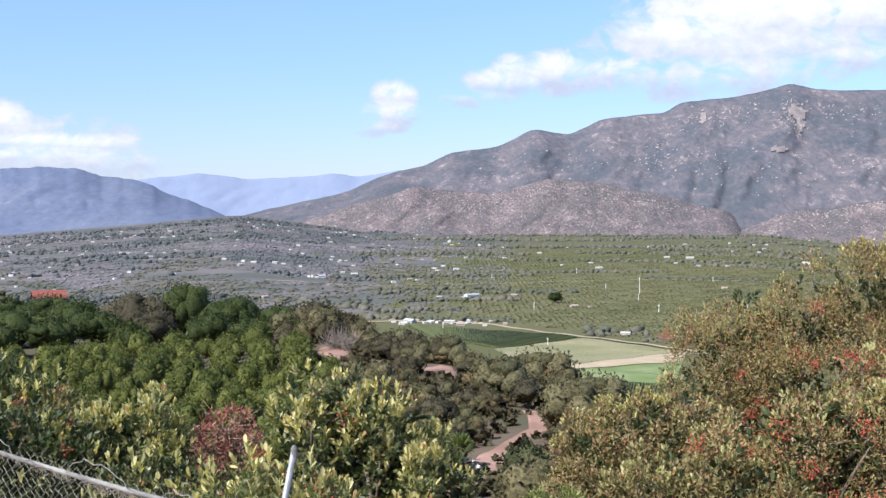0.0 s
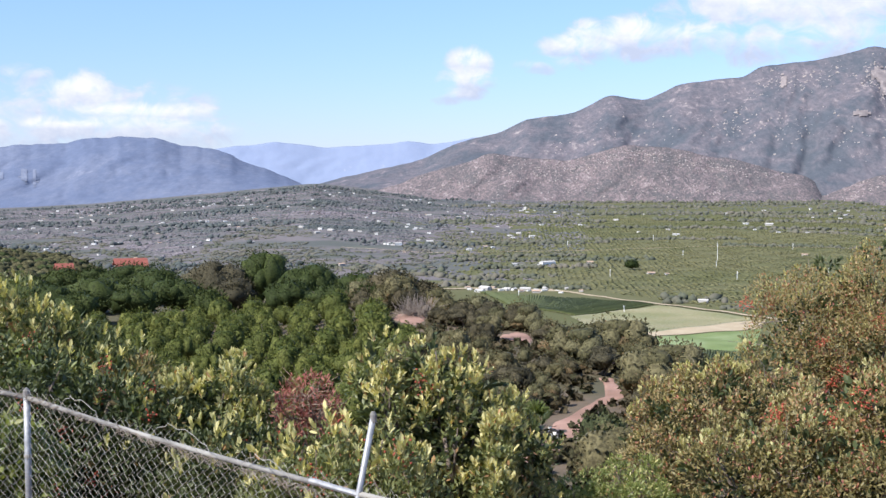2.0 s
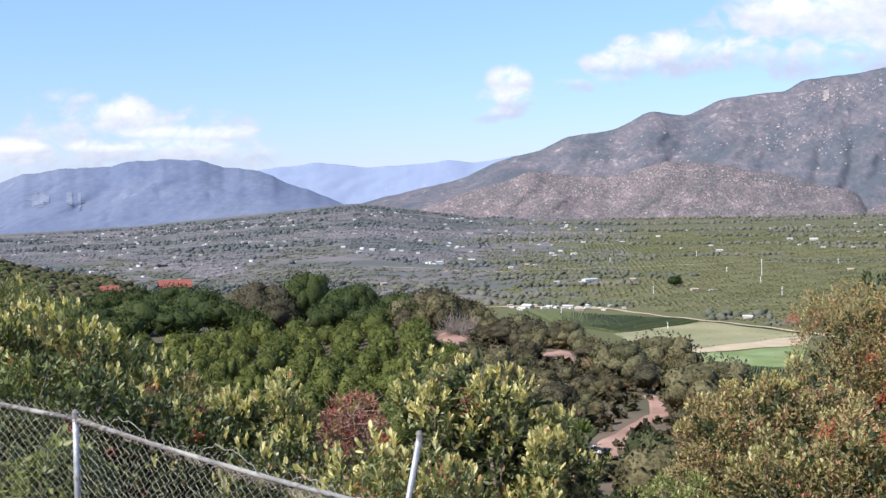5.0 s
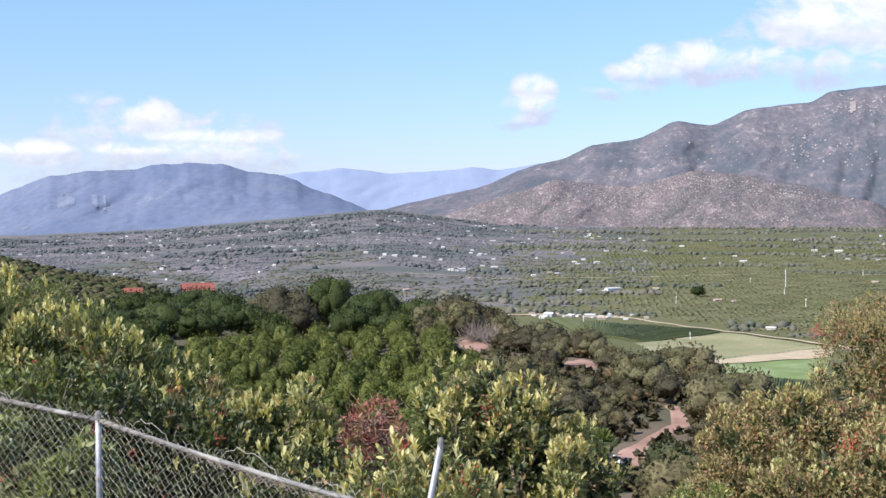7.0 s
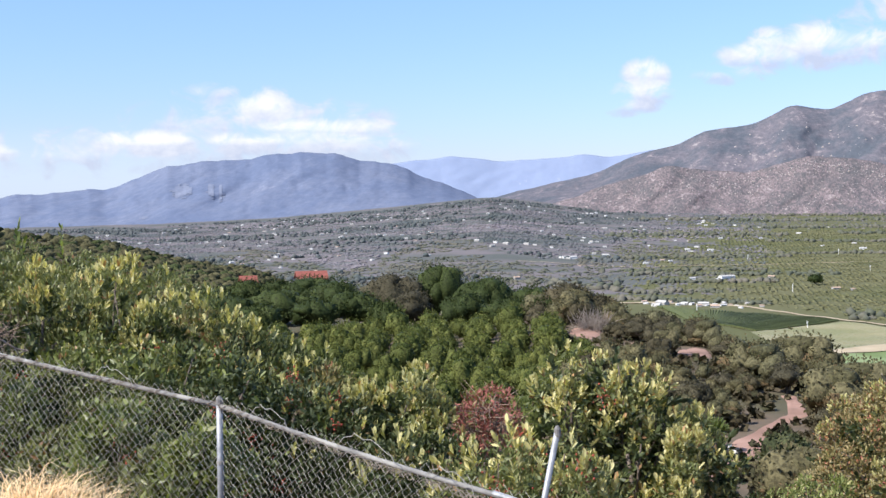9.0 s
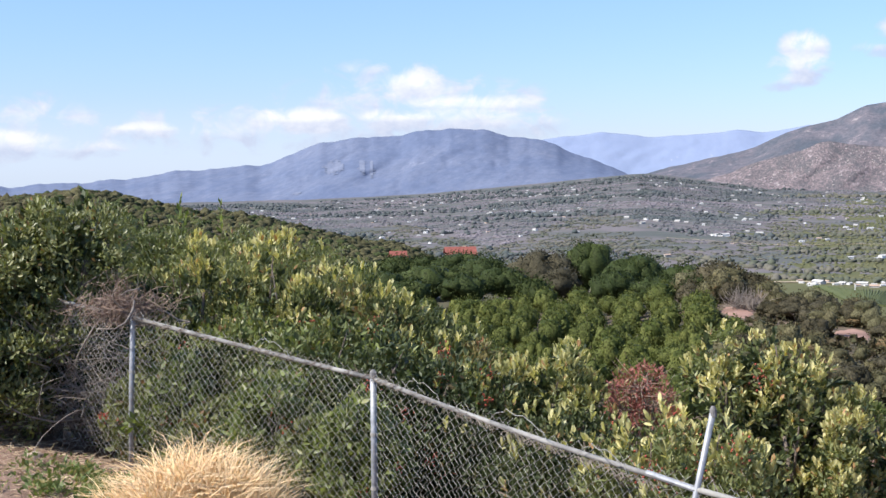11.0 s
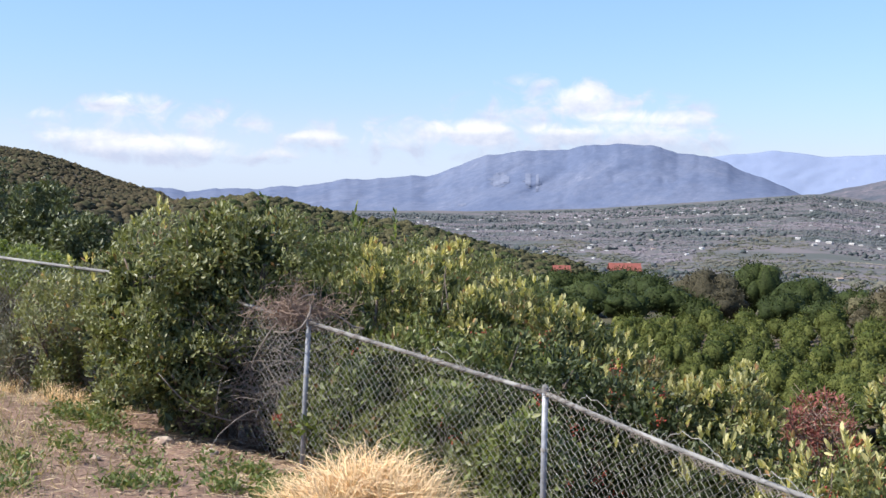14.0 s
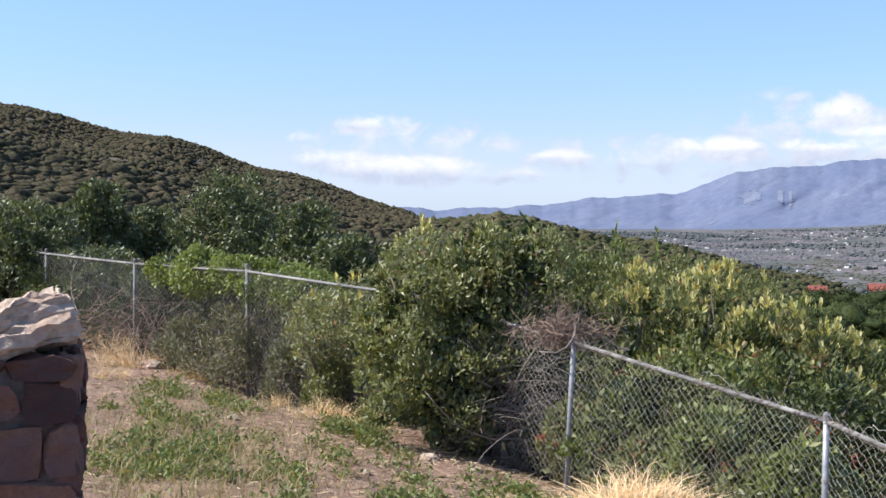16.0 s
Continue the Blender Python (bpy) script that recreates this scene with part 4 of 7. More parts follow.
def masses(rng, n, w, h, low=0.15):
    """A heap of n rounded masses filling a width and height."""
    out = []
    for i in range(n):
        a = i * 2.4 + rng.uniform(0, 1)
        d = w * 0.5 * (0.15 + 0.5 * rng.random()) * (i > 0)
        rz = h * rng.uniform(0.28, 0.42)
        z = h * low + rz + (h * (1 - low) - 2 * rz) * (rng.uniform(0.1, 0.8) if i else 1.0)
        rx = w * rng.uniform(0.24, 0.36)
        out.append((math.cos(a) * d, math.sin(a) * d, z, rx, rx * rng.uniform(0.85, 1.1), rz))
    return out


TRACK = ((0.6, 80), (-0.5, 89), (-1.2, 95), (-1.9, 101), (-2.4, 107), (-3.0, 112), (-3.8, 117), (-4.3, 119), (-4.2, 125), (-3.9, 131))
BARE = ((4.9, 185, 2.4, 6), (0.1, 163, 2.3, 7), (2.7, 174, 0.8, 2))


def sheet(name, mat, az0, az1, r0, r1, label, up=0.06, n=14, wob=0.12, seed=0):
    """A patch of bare ground with a ragged outline lying on the slope."""
    rng = np.random.default_rng(seed)
    u, v = np.linspace(-1, 1, n), np.linspace(-1, 1, n)
    uu, vv = np.meshgrid(u, v)
    k = np.maximum(np.abs(uu), np.abs(vv)) / np.maximum(np.hypot(uu, vv), 1e-6)
    ang = np.arctan2(vv, uu)
    rag = 1 + wob * (np.sin(ang * 3 + seed) + 0.6 * np.sin(ang * 7 + 2 * seed) + 0.4 * np.sin(ang * 13))
    uu, vv = uu * k * rag, vv * k * rag
    edge = np.maximum(np.abs(u)[None], np.abs(v)[:, None]) > 0.99
    pts = spots((az0 + az1) / 2 + uu * (az1 - az0) / 2, (r0 + r1) / 2 + vv * (r1 - r0) / 2, up)
    pts[..., 2] -= edge * up * 1.5
    g = Geo()
    grid(g, pts)
    return tagged(part(name, g, M[mat], smooth=True), label, "ground", kind="structure")


def make_track():
    t = np.linspace(0, len(TRACK) - 1, 60)
    az = np.interp(t, range(len(TRACK)), [p[0] for p in TRACK])
    r = np.interp(t, range(len(TRACK)), [p[1] for p in TRACK])
    wide = 1.6 + 0.25 * np.sin(t * 2.1) + 0.15 * np.sin(t * 5)
    wide = wide * np.interp(r, (80, 108, 118, 131), (1.0, 0.85, 0.6, 0.5))
    q = np.linspace(-1, 1, 9)
    dz = np.degrees(wide / r)
    pts = spots(az[:, None] + q[None] * dz[:, None], r[:, None] + 0 * q[None], 0.07)
    pts[..., 2] -= (np.abs(q) > 0.9)[None] * 0.12
    g = Geo()
    grid(g, pts)
    tagged(part("road", g, M["track"], smooth=True), "pinkish dirt track winding through the ravine", "track", kind="structure")
    for i, (a, r0, hw, hl) in enumerate(BARE):
        d = math.degrees(hw / r0)
        sheet("ground_bare", "track", a - d, a + d, r0 - hl, r0 + hl, "bare pinkish earth bank among the scrub", 0.12, seed=i + 1)


make_track()


def blocks_track(az, r, w):
    for a, q in TRACK:
        if -0.5 < az - a + math.degrees(w * 0.42 / r) and az - a - math.degrees(w * 0.42 / r) < 1.1 and r < q + 2.5 and (q - r) * 0.17 < w * 1.15:
            return True
    for a, q, hw, hl in BARE:
        if abs(az - a) < math.degrees((hw + w * 0.4) / q) and r < q + hl + 2 and (q - hl - r) * 0.11 < w * 0.75:
            return True
    return False


def make_middle():
    rng = np.random.default_rng(21)
    # chaparral bushes on the spur and down the ravine
    kinds = []
    for i in range(7):
        w, h = rng.uniform(3.6, 5.2), rng.uniform(2.8, 3.9)
        bl = masses(rng, 5, w, h, 0.0)
        mat = ("scrub", "scrub", "brown_oak", "scrub", "brown_oak", "scrub", "scrub")[i]
        lab = {"scrub": "grey-green chaparral bush on the ravine slope", "oak": "dark green scrub oak on the ravine slope",
               "brown_oak": "brownish dry chaparral bush on the spur", "leaf_olive": "olive-green bush on the ravine slope"}[mat]
        kinds.append((bl, mat, lab, w, h))
    made, done, first = [], 0, {}
    for _ in range(4000):
        if done >= 330:
            break
        az = rng.uniform(-10.5, 7.0)
        r = math.sqrt(rng.uniform(70 ** 2, 215 ** 2)) if az < 5.5 else rng.uniform(180, 230)
        crest = np.interp(az, (-16, -7, -5, -3, 0, 5, 8), (120, 140, 150, 158, 180, 210, 225))
        if r > crest:
            continue
        i = int(rng.integers(0, len(kinds)))
        bl, mat, lab, w, h = kinds[i]
        s = rng.uniform(0.6, 1.3)
        x, y = -math.sin(radians(az)) * r, math.cos(radians(az)) * r
        if blocks_track(az, r, w * s) or any((x - a) ** 2 + (y - b) ** 2 < (0.86 * (s + c)) ** 2 for a, b, c in made):
            continue
        made.append((x, y, s))
        done += 1
        m = Matrix.Translation(spot(az, r, -0.1)) @ Matrix.Rotation(rng.uniform(0, 6.28), 4, "Z") @ Matrix.Scale(s, 4)
        if i in first:
            copy_thing(first[i], m)
        else:
            first[i] = tuft_tree("bush", m, bl, mat, lab, "bush", i, 950, 0.27, group="bushes in the ravine")
    # taller scrub oaks standing along the brow of the spur
    first = {}
    for az in np.arange(-8.2, 7.4, 1.15):
        az = az + rng.normal() * 0.15
        r = float(np.interp(az, (-8, -7, -5, -3, 0, 5, 8), (132, 137, 146, 155, 176, 204, 218)))
        i = int(rng.integers(0, 4))
        m = Matrix.Translation(spot(az, r, -0.2)) @ Matrix.Rotation(rng.uniform(0, 6.28), 4, "Z") @ Matrix.Scale(rng.uniform(0.85, 1.15) * float(np.interp(az, (-7, -4, -1, 2), (0.55, 0.75, 1.15, 1.4))), 4)
        if i in first:
            copy_thing(first[i], m)
        else:
            mat, lab = (("scrub", "tall grey-green scrub oak on the brow"), ("brown_oak", "brownish scrub oak on the brow"), ("brown_oak", "brownish scrub oak on the brow"), ("scrub", "tall grey-green scrub oak on the brow"))[i]
            first[i] = tuft_tree("scrub_oak", m, masses(rng, 6, 5.2, 3.6, 0.0), mat, lab, "bush", 30 + i, 1100, 0.25, group="scrub oaks on the brow")
    # orchard in rows
    first, n = {}, 0
    kinds = [masses(rng, 6, 3.9, 4.5, 0.05) for _ in range(5)]
    for r in np.arange(108, 207, 5.1):
        for a in np.arange(4.6 + rng.uniform(0, 1), 24, math.degrees(4.9 / r)):
            if r > np.interp(a, (4, 7, 10, 24), (150, 188, 206, 206)) or blocks_track(a, r, 4):
                continue
            i = int(rng.integers(0, 5))
            m = Matrix.Translation(spot(a + rng.normal() * 0.12, r + rng.normal() * 0.5, -0.1)) @ Matrix.Rotation(rng.uniform(0, 6.28), 4, "Z") @ Matrix.Scale(rng.uniform(0.85, 1.12), 4)
            if i in first:
                copy_thing(first[i], m)
            else:
                first[i] = tuft_tree("orchard_tree", m, kinds[i], "orchard", "leafy green orchard tree in a close-set row", "tree", 40 + i, 950, 0.30, group="orchard trees on the slope")
            n += 1
    # oaks along the crest: bearing, distance, height angle of the top, width in degrees, kind
    oaks = ((11.6, 250, -2.8, 2.7, 0), (13.7, 246, -3.3, 2.9, 1), (9.2, 240, -3.45, 2.7, 0), (7.1, 228, -3.95, 2.3, 0), (16.3, 252, -3.6, 2.4, 2), (18.5, 236, -3.95, 2.9, 0),
            (20.8, 232, -4.2, 2.7, 0), (15.2, 226, -4.05, 2.3, 0), (10.4, 224, -4.2, 2.4, 0), (12.7, 222, -4.1, 2.2, 1), (17.2, 220, -4.4, 2.3, 2), (8.4, 214, -4.55, 2.2, 0),
            (5.6, 214, -4.25, 1.9, 1), (6.6, 205, -4.85, 1.8, 0), (19.6, 216, -4.6, 2.2, 0), (22.4, 226, -4.5, 2.5, 2), (13.9, 214, -4.6, 2.0, 0), (4.3, 206, -4.7, 1.7, 1), (17.4, 272, -3.47, 2.1, 2), (20.1, 278, -3.6, 1.9, 0), (18.8, 276, -3.6, 1.6, 2), (21.6, 270, -3.9, 2.0, 0))
    for i, (a, r, top, w, kind) in enumerate(oaks):
        h = 2.4 + math.tan(radians(top + 0.15)) * r - float(land(a, r))
        w = radians(w) * r
        mat, lab = (("oak", "dark green live oak on the crest"), ("brown_oak", "brown-leaved oak on the crest"), ("oak", "broad dark green tree on the crest"))[kind]
        tuft_tree("oak_tree", Matrix.Translation(spot(a, r, -0.2)), masses(rng, 9, w, max(h, 4.0), 0.05), mat, lab, "tree", 70 + i, 2300, 0.42, thick=0.25, group="trees along the crest")
    tuft_tree("scrub_oak", Matrix.Translation(spot(-3.75, 90, -0.2)), masses(rng, 8, 3.5, 3.7, 0.0), "green_scrub", "round dark green bush beside the track", "bush", 99, 1300, 0.36)
    # bare twiggy bush beside the earth bank, and a spiky yucca by the track
    for name, a, r, lab, kind in (("leafless_bush", 4.6, 189, "leafless purplish-brown bush on the crest", "bare"), ("yucca", -0.76, 101, "spiky green yucca beside the track", "spike")):
        root = thing(name, Matrix.Translation(spot(a, r)), lab, "bush")
        g = Geo()
        if kind == "bare":
            for _ in range(240):
                d = unit(rng.normal(size=3) + np.array([0, 0, 1.0]))
                p = rng.normal(size=3) * np.array([1.2, 1.2, 0.1])
                tube(g, [p, p + d * 1.4 + rng.normal(size=3) * 0.2, p + d * 2.8 + rng.normal(size=3) * 0.4], [0.07, 0.045, 0.02], 4)
            tagged(part("brushwood", g, M["dry_stem"], root), kind="stuff")
        else:
            d = unit(rng.normal(size=(150, 3)) * np.array([1, 1, 0.6]) + np.array([0, 0, 0.55]))
            leaves(g, np.tile([0, 0, 1.75], (150, 1)) + d * 0.15, d, 1.1, rng, 0.11)
            part("leaf_rosette", g, M["leaf_bright"], root)
            g = Geo()
            tube(g, [(0, 0, -0.1), (0.05, 0, 0.9), (0, 0, 1.85)], 0.16, 7)
            part("trunk", g, M["bark"], root)


make_middle()


def ring(geo, centre, radius, thick, sides=18):
    """A wheel-shaped tube standing upright, its axle along x."""
    a = np.linspace(0, 2 * np.pi, sides + 1)
    tube(geo, np.array(centre) + np.stack([0 * a, np.cos(a) * radius, np.sin(a) * radius], 1), thick, 6)


def make_motorbike():
    """A trail bike left standing on the track."""
    root = thing("motorbike", Matrix.Translation(spot(-1.5, 97.5, 0.02)) @ Matrix.Rotation(radians(28), 4, "Z") @ Matrix.Rotation(radians(7), 4, "Y"), "dark trail motorbike with pale panels parked on the dirt track", "motorbike")
    for y in (-0.68, 0.68):
        g = Geo()
        ring(g, (0, y, 0.33), 0.27, 0.06)
        wheel = part("wheel", g, M["rubber"], root, "black knobbly tyre", True)
        g = Geo()
        ring(g, (0, y, 0.33), 0.20, 0.02)
        for k in range(6):
            a = k * math.pi / 3
            tube(g, [(0, y, 0.33), (0, y + math.cos(a) * 0.2, 0.33 + math.sin(a) * 0.2)], 0.008, 4)
        part("rim", g, M["galvanised"], wheel)
    for name, mat, lo, hi, label in (("engine", "galvanised", (-0.16, -0.2, 0.35), (0.16, 0.22, 0.62), "grey engine block"), ("tank", "paint_black", (-0.15, -0.12, 0.72), (0.15, 0.32, 0.98), ""), ("seat", "rubber", (-0.13, -0.72, 0.80), (0.13, -0.1, 0.92), ""),
                                     ("side_panel", "wall_white", (-0.18, -0.6, 0.55), (0.18, -0.2, 0.80), "pale side panels"), ("headlight", "wall_white", (-0.13, 0.52, 0.80), (0.13, 0.66, 1.05), "pale number board round the headlight"), ("rear_mudguard", "paint_black", (-0.11, -1.0, 0.74), (0.11, -0.6, 0.80), ""), ("front_mudguard", "paint_black", (-0.10, 0.45, 0.68), (0.10, 1.0, 0.72), "")):
        g = Geo()
        box(g, lo, hi, bevel=0.03)
        part(name, g, M[mat], root, label)
    for x in (-0.09, 0.09):
        g = Geo()
        tube(g, [(x, 0.68, 0.33), (x, 0.56, 0.7), (x, 0.46, 1.08)], 0.025, 8)
        part("fork", g, M["galvanised"], root, "", True)
        g = Geo()
        tube(g, [(x * 1.2, -0.68, 0.33), (x * 1.2, -0.2, 0.45)], 0.025, 6)
        part("swing_arm", g, M["paint_black"], root)
    g = Geo()
    tube(g, [(-0.42, 0.34, 1.14), (-0.15, 0.45, 1.08), (0.15, 0.45, 1.08), (0.42, 0.34, 1.14)], 0.018, 8)
    part("handlebar", g, M["paint_black"], root, "", True)
    g = Geo()
    tube(g, [(-0.12, -0.05, 0.38), (-0.30, -0.1, 0.0)], 0.014, 6)
    part("side_stand", g, M["galvanised"], root)


make_motorbike()


def make_scrub_hill():
    """Close-set bushes on the hill beyond and the brushy knoll, too many to count."""
    rng = np.random.default_rng(33)
    for name, lab, n, azr, rr, size in (("ravine_scrub", "low brush between the bushes of the ravine", 1700, (-10.5, 6.5), (66, 200), (0.45, 1.0)), ("hillside_scrub", "dark chaparral covering the rounded hill", 26000, (33, 64), (120, 690), (0.5, 1.9)),
                                        ("knoll_scrub", "brown-green brush covering the knoll", 9000, (18.5, 37), (215, 470), (0.6, 1.7)),
                                        ("slope_scrub", "dry brush on the near slope", 3600, (-16, 40), (26, 112), (0.5, 1.3)),
                                        ("lower_scrub", "brush on the far side of the spur", 1500, (-22, 5), (210, 640), (1.0, 2.4))):
        az = rng.uniform(*azr, n)
        r = np.sqrt(rng.uniform(rr[0] ** 2, rr[1] ** 2, n))
        keep = np.ones(n, bool)
        if name == "ravine_scrub":
            keep = np.array([not blocks_track(a, q, 0.4) or q < 74 for a, q in zip(az, r)]) & (r < np.interp(az, (-10.5, -7, -5, -3, 0, 5, 8), (126, 138, 148, 156, 178, 206, 220)))
        if name == "knoll_scrub":
            keep = ~((np.abs(az - 18.2) < 3.0) & (r > 262) & (r < 310)) & ((r > 240) | (az > 22))
        if name == "slope_scrub":
            keep = (r < np.interp(az, (-16, -9, -5, 0, 5, 24, 40), (112, 84, 74, 68, 100, 104, 112)))
        az, r = az[keep], r[keep]
        s = rng.uniform(*size, len(az)) * rng.uniform(0.6, 1.2, len(az))
        p = spots(az, r, 0) + np.stack([0 * s, 0 * s, s * 0.45], 1)
        g = Geo()
        if name in ("slope_scrub", "ravine_scrub"):
            sprays(g, p, s, rng, 13)
        elif name == "knoll_scrub":
            lumps(g, p - np.stack([0 * s, 0 * s, s * 0.3], 1), s * 1.15, rng, 1, 0.24, 0.66)
        else:
            for level, some in ((1, r < 330), (0, r >= 330)):
                if some.any():
                    lumps(g, p[some] - np.stack([0 * s[some], 0 * s[some], s[some] * 0.44], 1), s[some] * 1.3, rng, level, 0.24, 0.5)
        tagged(part(name, g, M["knoll" if name == "knoll_scrub" else "far_scrub"], smooth=name in ("hillside_scrub", "lower_scrub", "knoll_scrub")), lab, "brush", kind="stuff")


make_scrub_hill()


# ---- the valley: fields, orchards, houses ----
def field(name, mat, corners, label, up=0.35, n=16):
    """A field between four corners given as bearing and distance."""
    c = [spot(a, r) for a, r in corners]
    u = np.linspace(0, 1, n)
    pts = np.zeros((n, n, 3))
    for i, s in enumerate(u):
        for j, t in enumerate(u):
            p = c[0] * (1 - s) * (1 - t) + c[1] * s * (1 - t) + c[2] * s * t + c[3] * (1 - s) * t
            pts[j, i] = (p.x, p.y, ground_z(p.x, p.y) + up)
    g = Geo()
    grid(g, pts)
    return tagged(part(name, g, M[mat], smooth=True), label, "field", kind="structure")


def rows_of(name, corners, count, label, height=1.7, width=1.1, mat="vine"):
    """Planted rows between two sides of a plot, each an uneven hedge."""
    rng = np.random.default_rng(len(name) + count)
    c = [np.array(spot(a, r)) for a, r in corners]
    g = Geo()
    for k in np.linspace(0, 1, count):
        a, b = c[0] * (1 - k) + c[3] * k, c[1] * (1 - k) + c[2] * k
        n = max(int(np.linalg.norm(b - a) / 3.0), 3)
        t = np.linspace(0, 1, n)[:, None]
        p = a * (1 - t) + b * t + rng.normal(size=(n, 3)) * np.array([0.15, 0.15, 0])
        p[:, 2] = [ground_z(q[0], q[1]) + height * 0.5 for q in p]
        tube(g, p, width * 0.5 * rng.uniform(0.7, 1.25, n), 5)
    return tagged(part(name, g, M[mat]), label, "crop", kind="stuff")


def make_fields():
    field("field_pale", "pale_field", ((-4.1, 746), (-2.3, 858), (-6.3, 938), (-10.9, 850)), "pale stubble field with faint rows")
    field("field_sandy", "sand_field", ((-4.3, 728), (-3.9, 746), (-10.9, 850), (-10.7, 800)), "sandy strip of bare ploughed soil", 0.5)
    field("field_green", "green_field", ((-4.8, 700), (-4.4, 726), (-10.7, 799), (-10.4, 690)), "bright green young crop field", 0.35)
    rows_of("vineyard_near", ((-5.3, 640), (-5.3, 696), (-10.4, 686), (-10.2, 625)), 44, "dark green vineyard rows below the field", 1.6, 1.1)
    field("field_vineyard", "vineyard_soil", ((0.3, 930), (1.7, 1050), (-6.0, 946), (-2.5, 860)), "brown soil of the vineyard", 0.3)
    rows_of("vineyard_far", ((0.3, 932), (1.7, 1048), (-6.0, 944), (-2.5, 862)), 58, "dark green vineyard rows", 1.3, 2.0)
    rows_of("stubble_rows", ((-4.0, 752), (-2.5, 855), (-6.2, 930), (-10.6, 850)), 30, "faint pale crop rows", 0.9, 0.9, "pale_field")
    t = np.linspace(0, 1, 40)
    for name, pts, w in (("road_farm", ((3.5, 1085), (0.5, 1075), (-1.8, 1060), (-4.5, 985), (-6.4, 948), (-10.8, 862), (-14, 800)), 3.0), ("road_valley", ((8, 1560), (3, 1500), (-3, 1560), (-9, 1640), (-20, 1600)), 1.2)):
        az = np.interp(t, np.linspace(0, 1, len(pts)), [p[0] for p in pts])
        r = np.interp(t, np.linspace(0, 1, len(pts)), [p[1] for p in pts])
        p = spots(az[:, None], r[:, None] + np.linspace(-w, w, 3)[None] * 1.5, 0.6)
        g = Geo()
        grid(g, p)
        tagged(part(name, g, M["sand_field"], smooth=True), "pale unpaved farm road", "road", kind="structure")


make_fields()


def house(name, m, w, d, h, pitch, wall, roof, label, group, glazed=True):
    """A gabled house: walls, overhanging roof, windows and a door."""
    root = thing(name, m, label, "house", group)
    g = Geo()
    box(g, (-w / 2, -d / 2, -3.2), (w / 2, d / 2, h))
    g.add([(-w / 2, -d / 2, h), (-w / 2, d / 2, h), (-w / 2, 0, h + pitch), (w / 2, -d / 2, h), (w / 2, d / 2, h), (w / 2, 0, h + pitch)], [(0, 2, 1), (3, 4, 5)])
    part("wall", g, M[wall], root)
    g = Geo()
    o, t = 0.5, 0.22
    e = h - pitch * o / (d / 2) + 0.06
    for s in (-1, 1):
        y0 = s * (d / 2 + o)
        v = [(-w / 2 - o, y0, e), (w / 2 + o, y0, e), (w / 2 + o, 0, h + pitch + 0.06), (-w / 2 - o, 0, h + pitch + 0.06)]
        v += [(x, y, z + t) for x, y, z in v]
        g.add(v, [(0, 1, 2), (0, 2, 3), (4, 6, 5), (4, 7, 6), (0, 5, 1), (0, 4, 5), (1, 5, 6), (1, 6, 2), (3, 2, 6), (3, 6, 7), (0, 3, 7), (0, 7, 4)])
    part("roof", g, M[roof], root)
    if glazed:
        for s in (-1, 1):
            for x in np.arange(-w / 2 + 1.6, w / 2 - 0.8, 2.8):
                g = Geo()
                box(g, (x - 0.6, s * d / 2 - 0.04, 1.0), (x + 0.6, s * d / 2 + 0.04, 2.2))
                part("window", g, M["glass_dark"], root)
    return root


HOMES = []


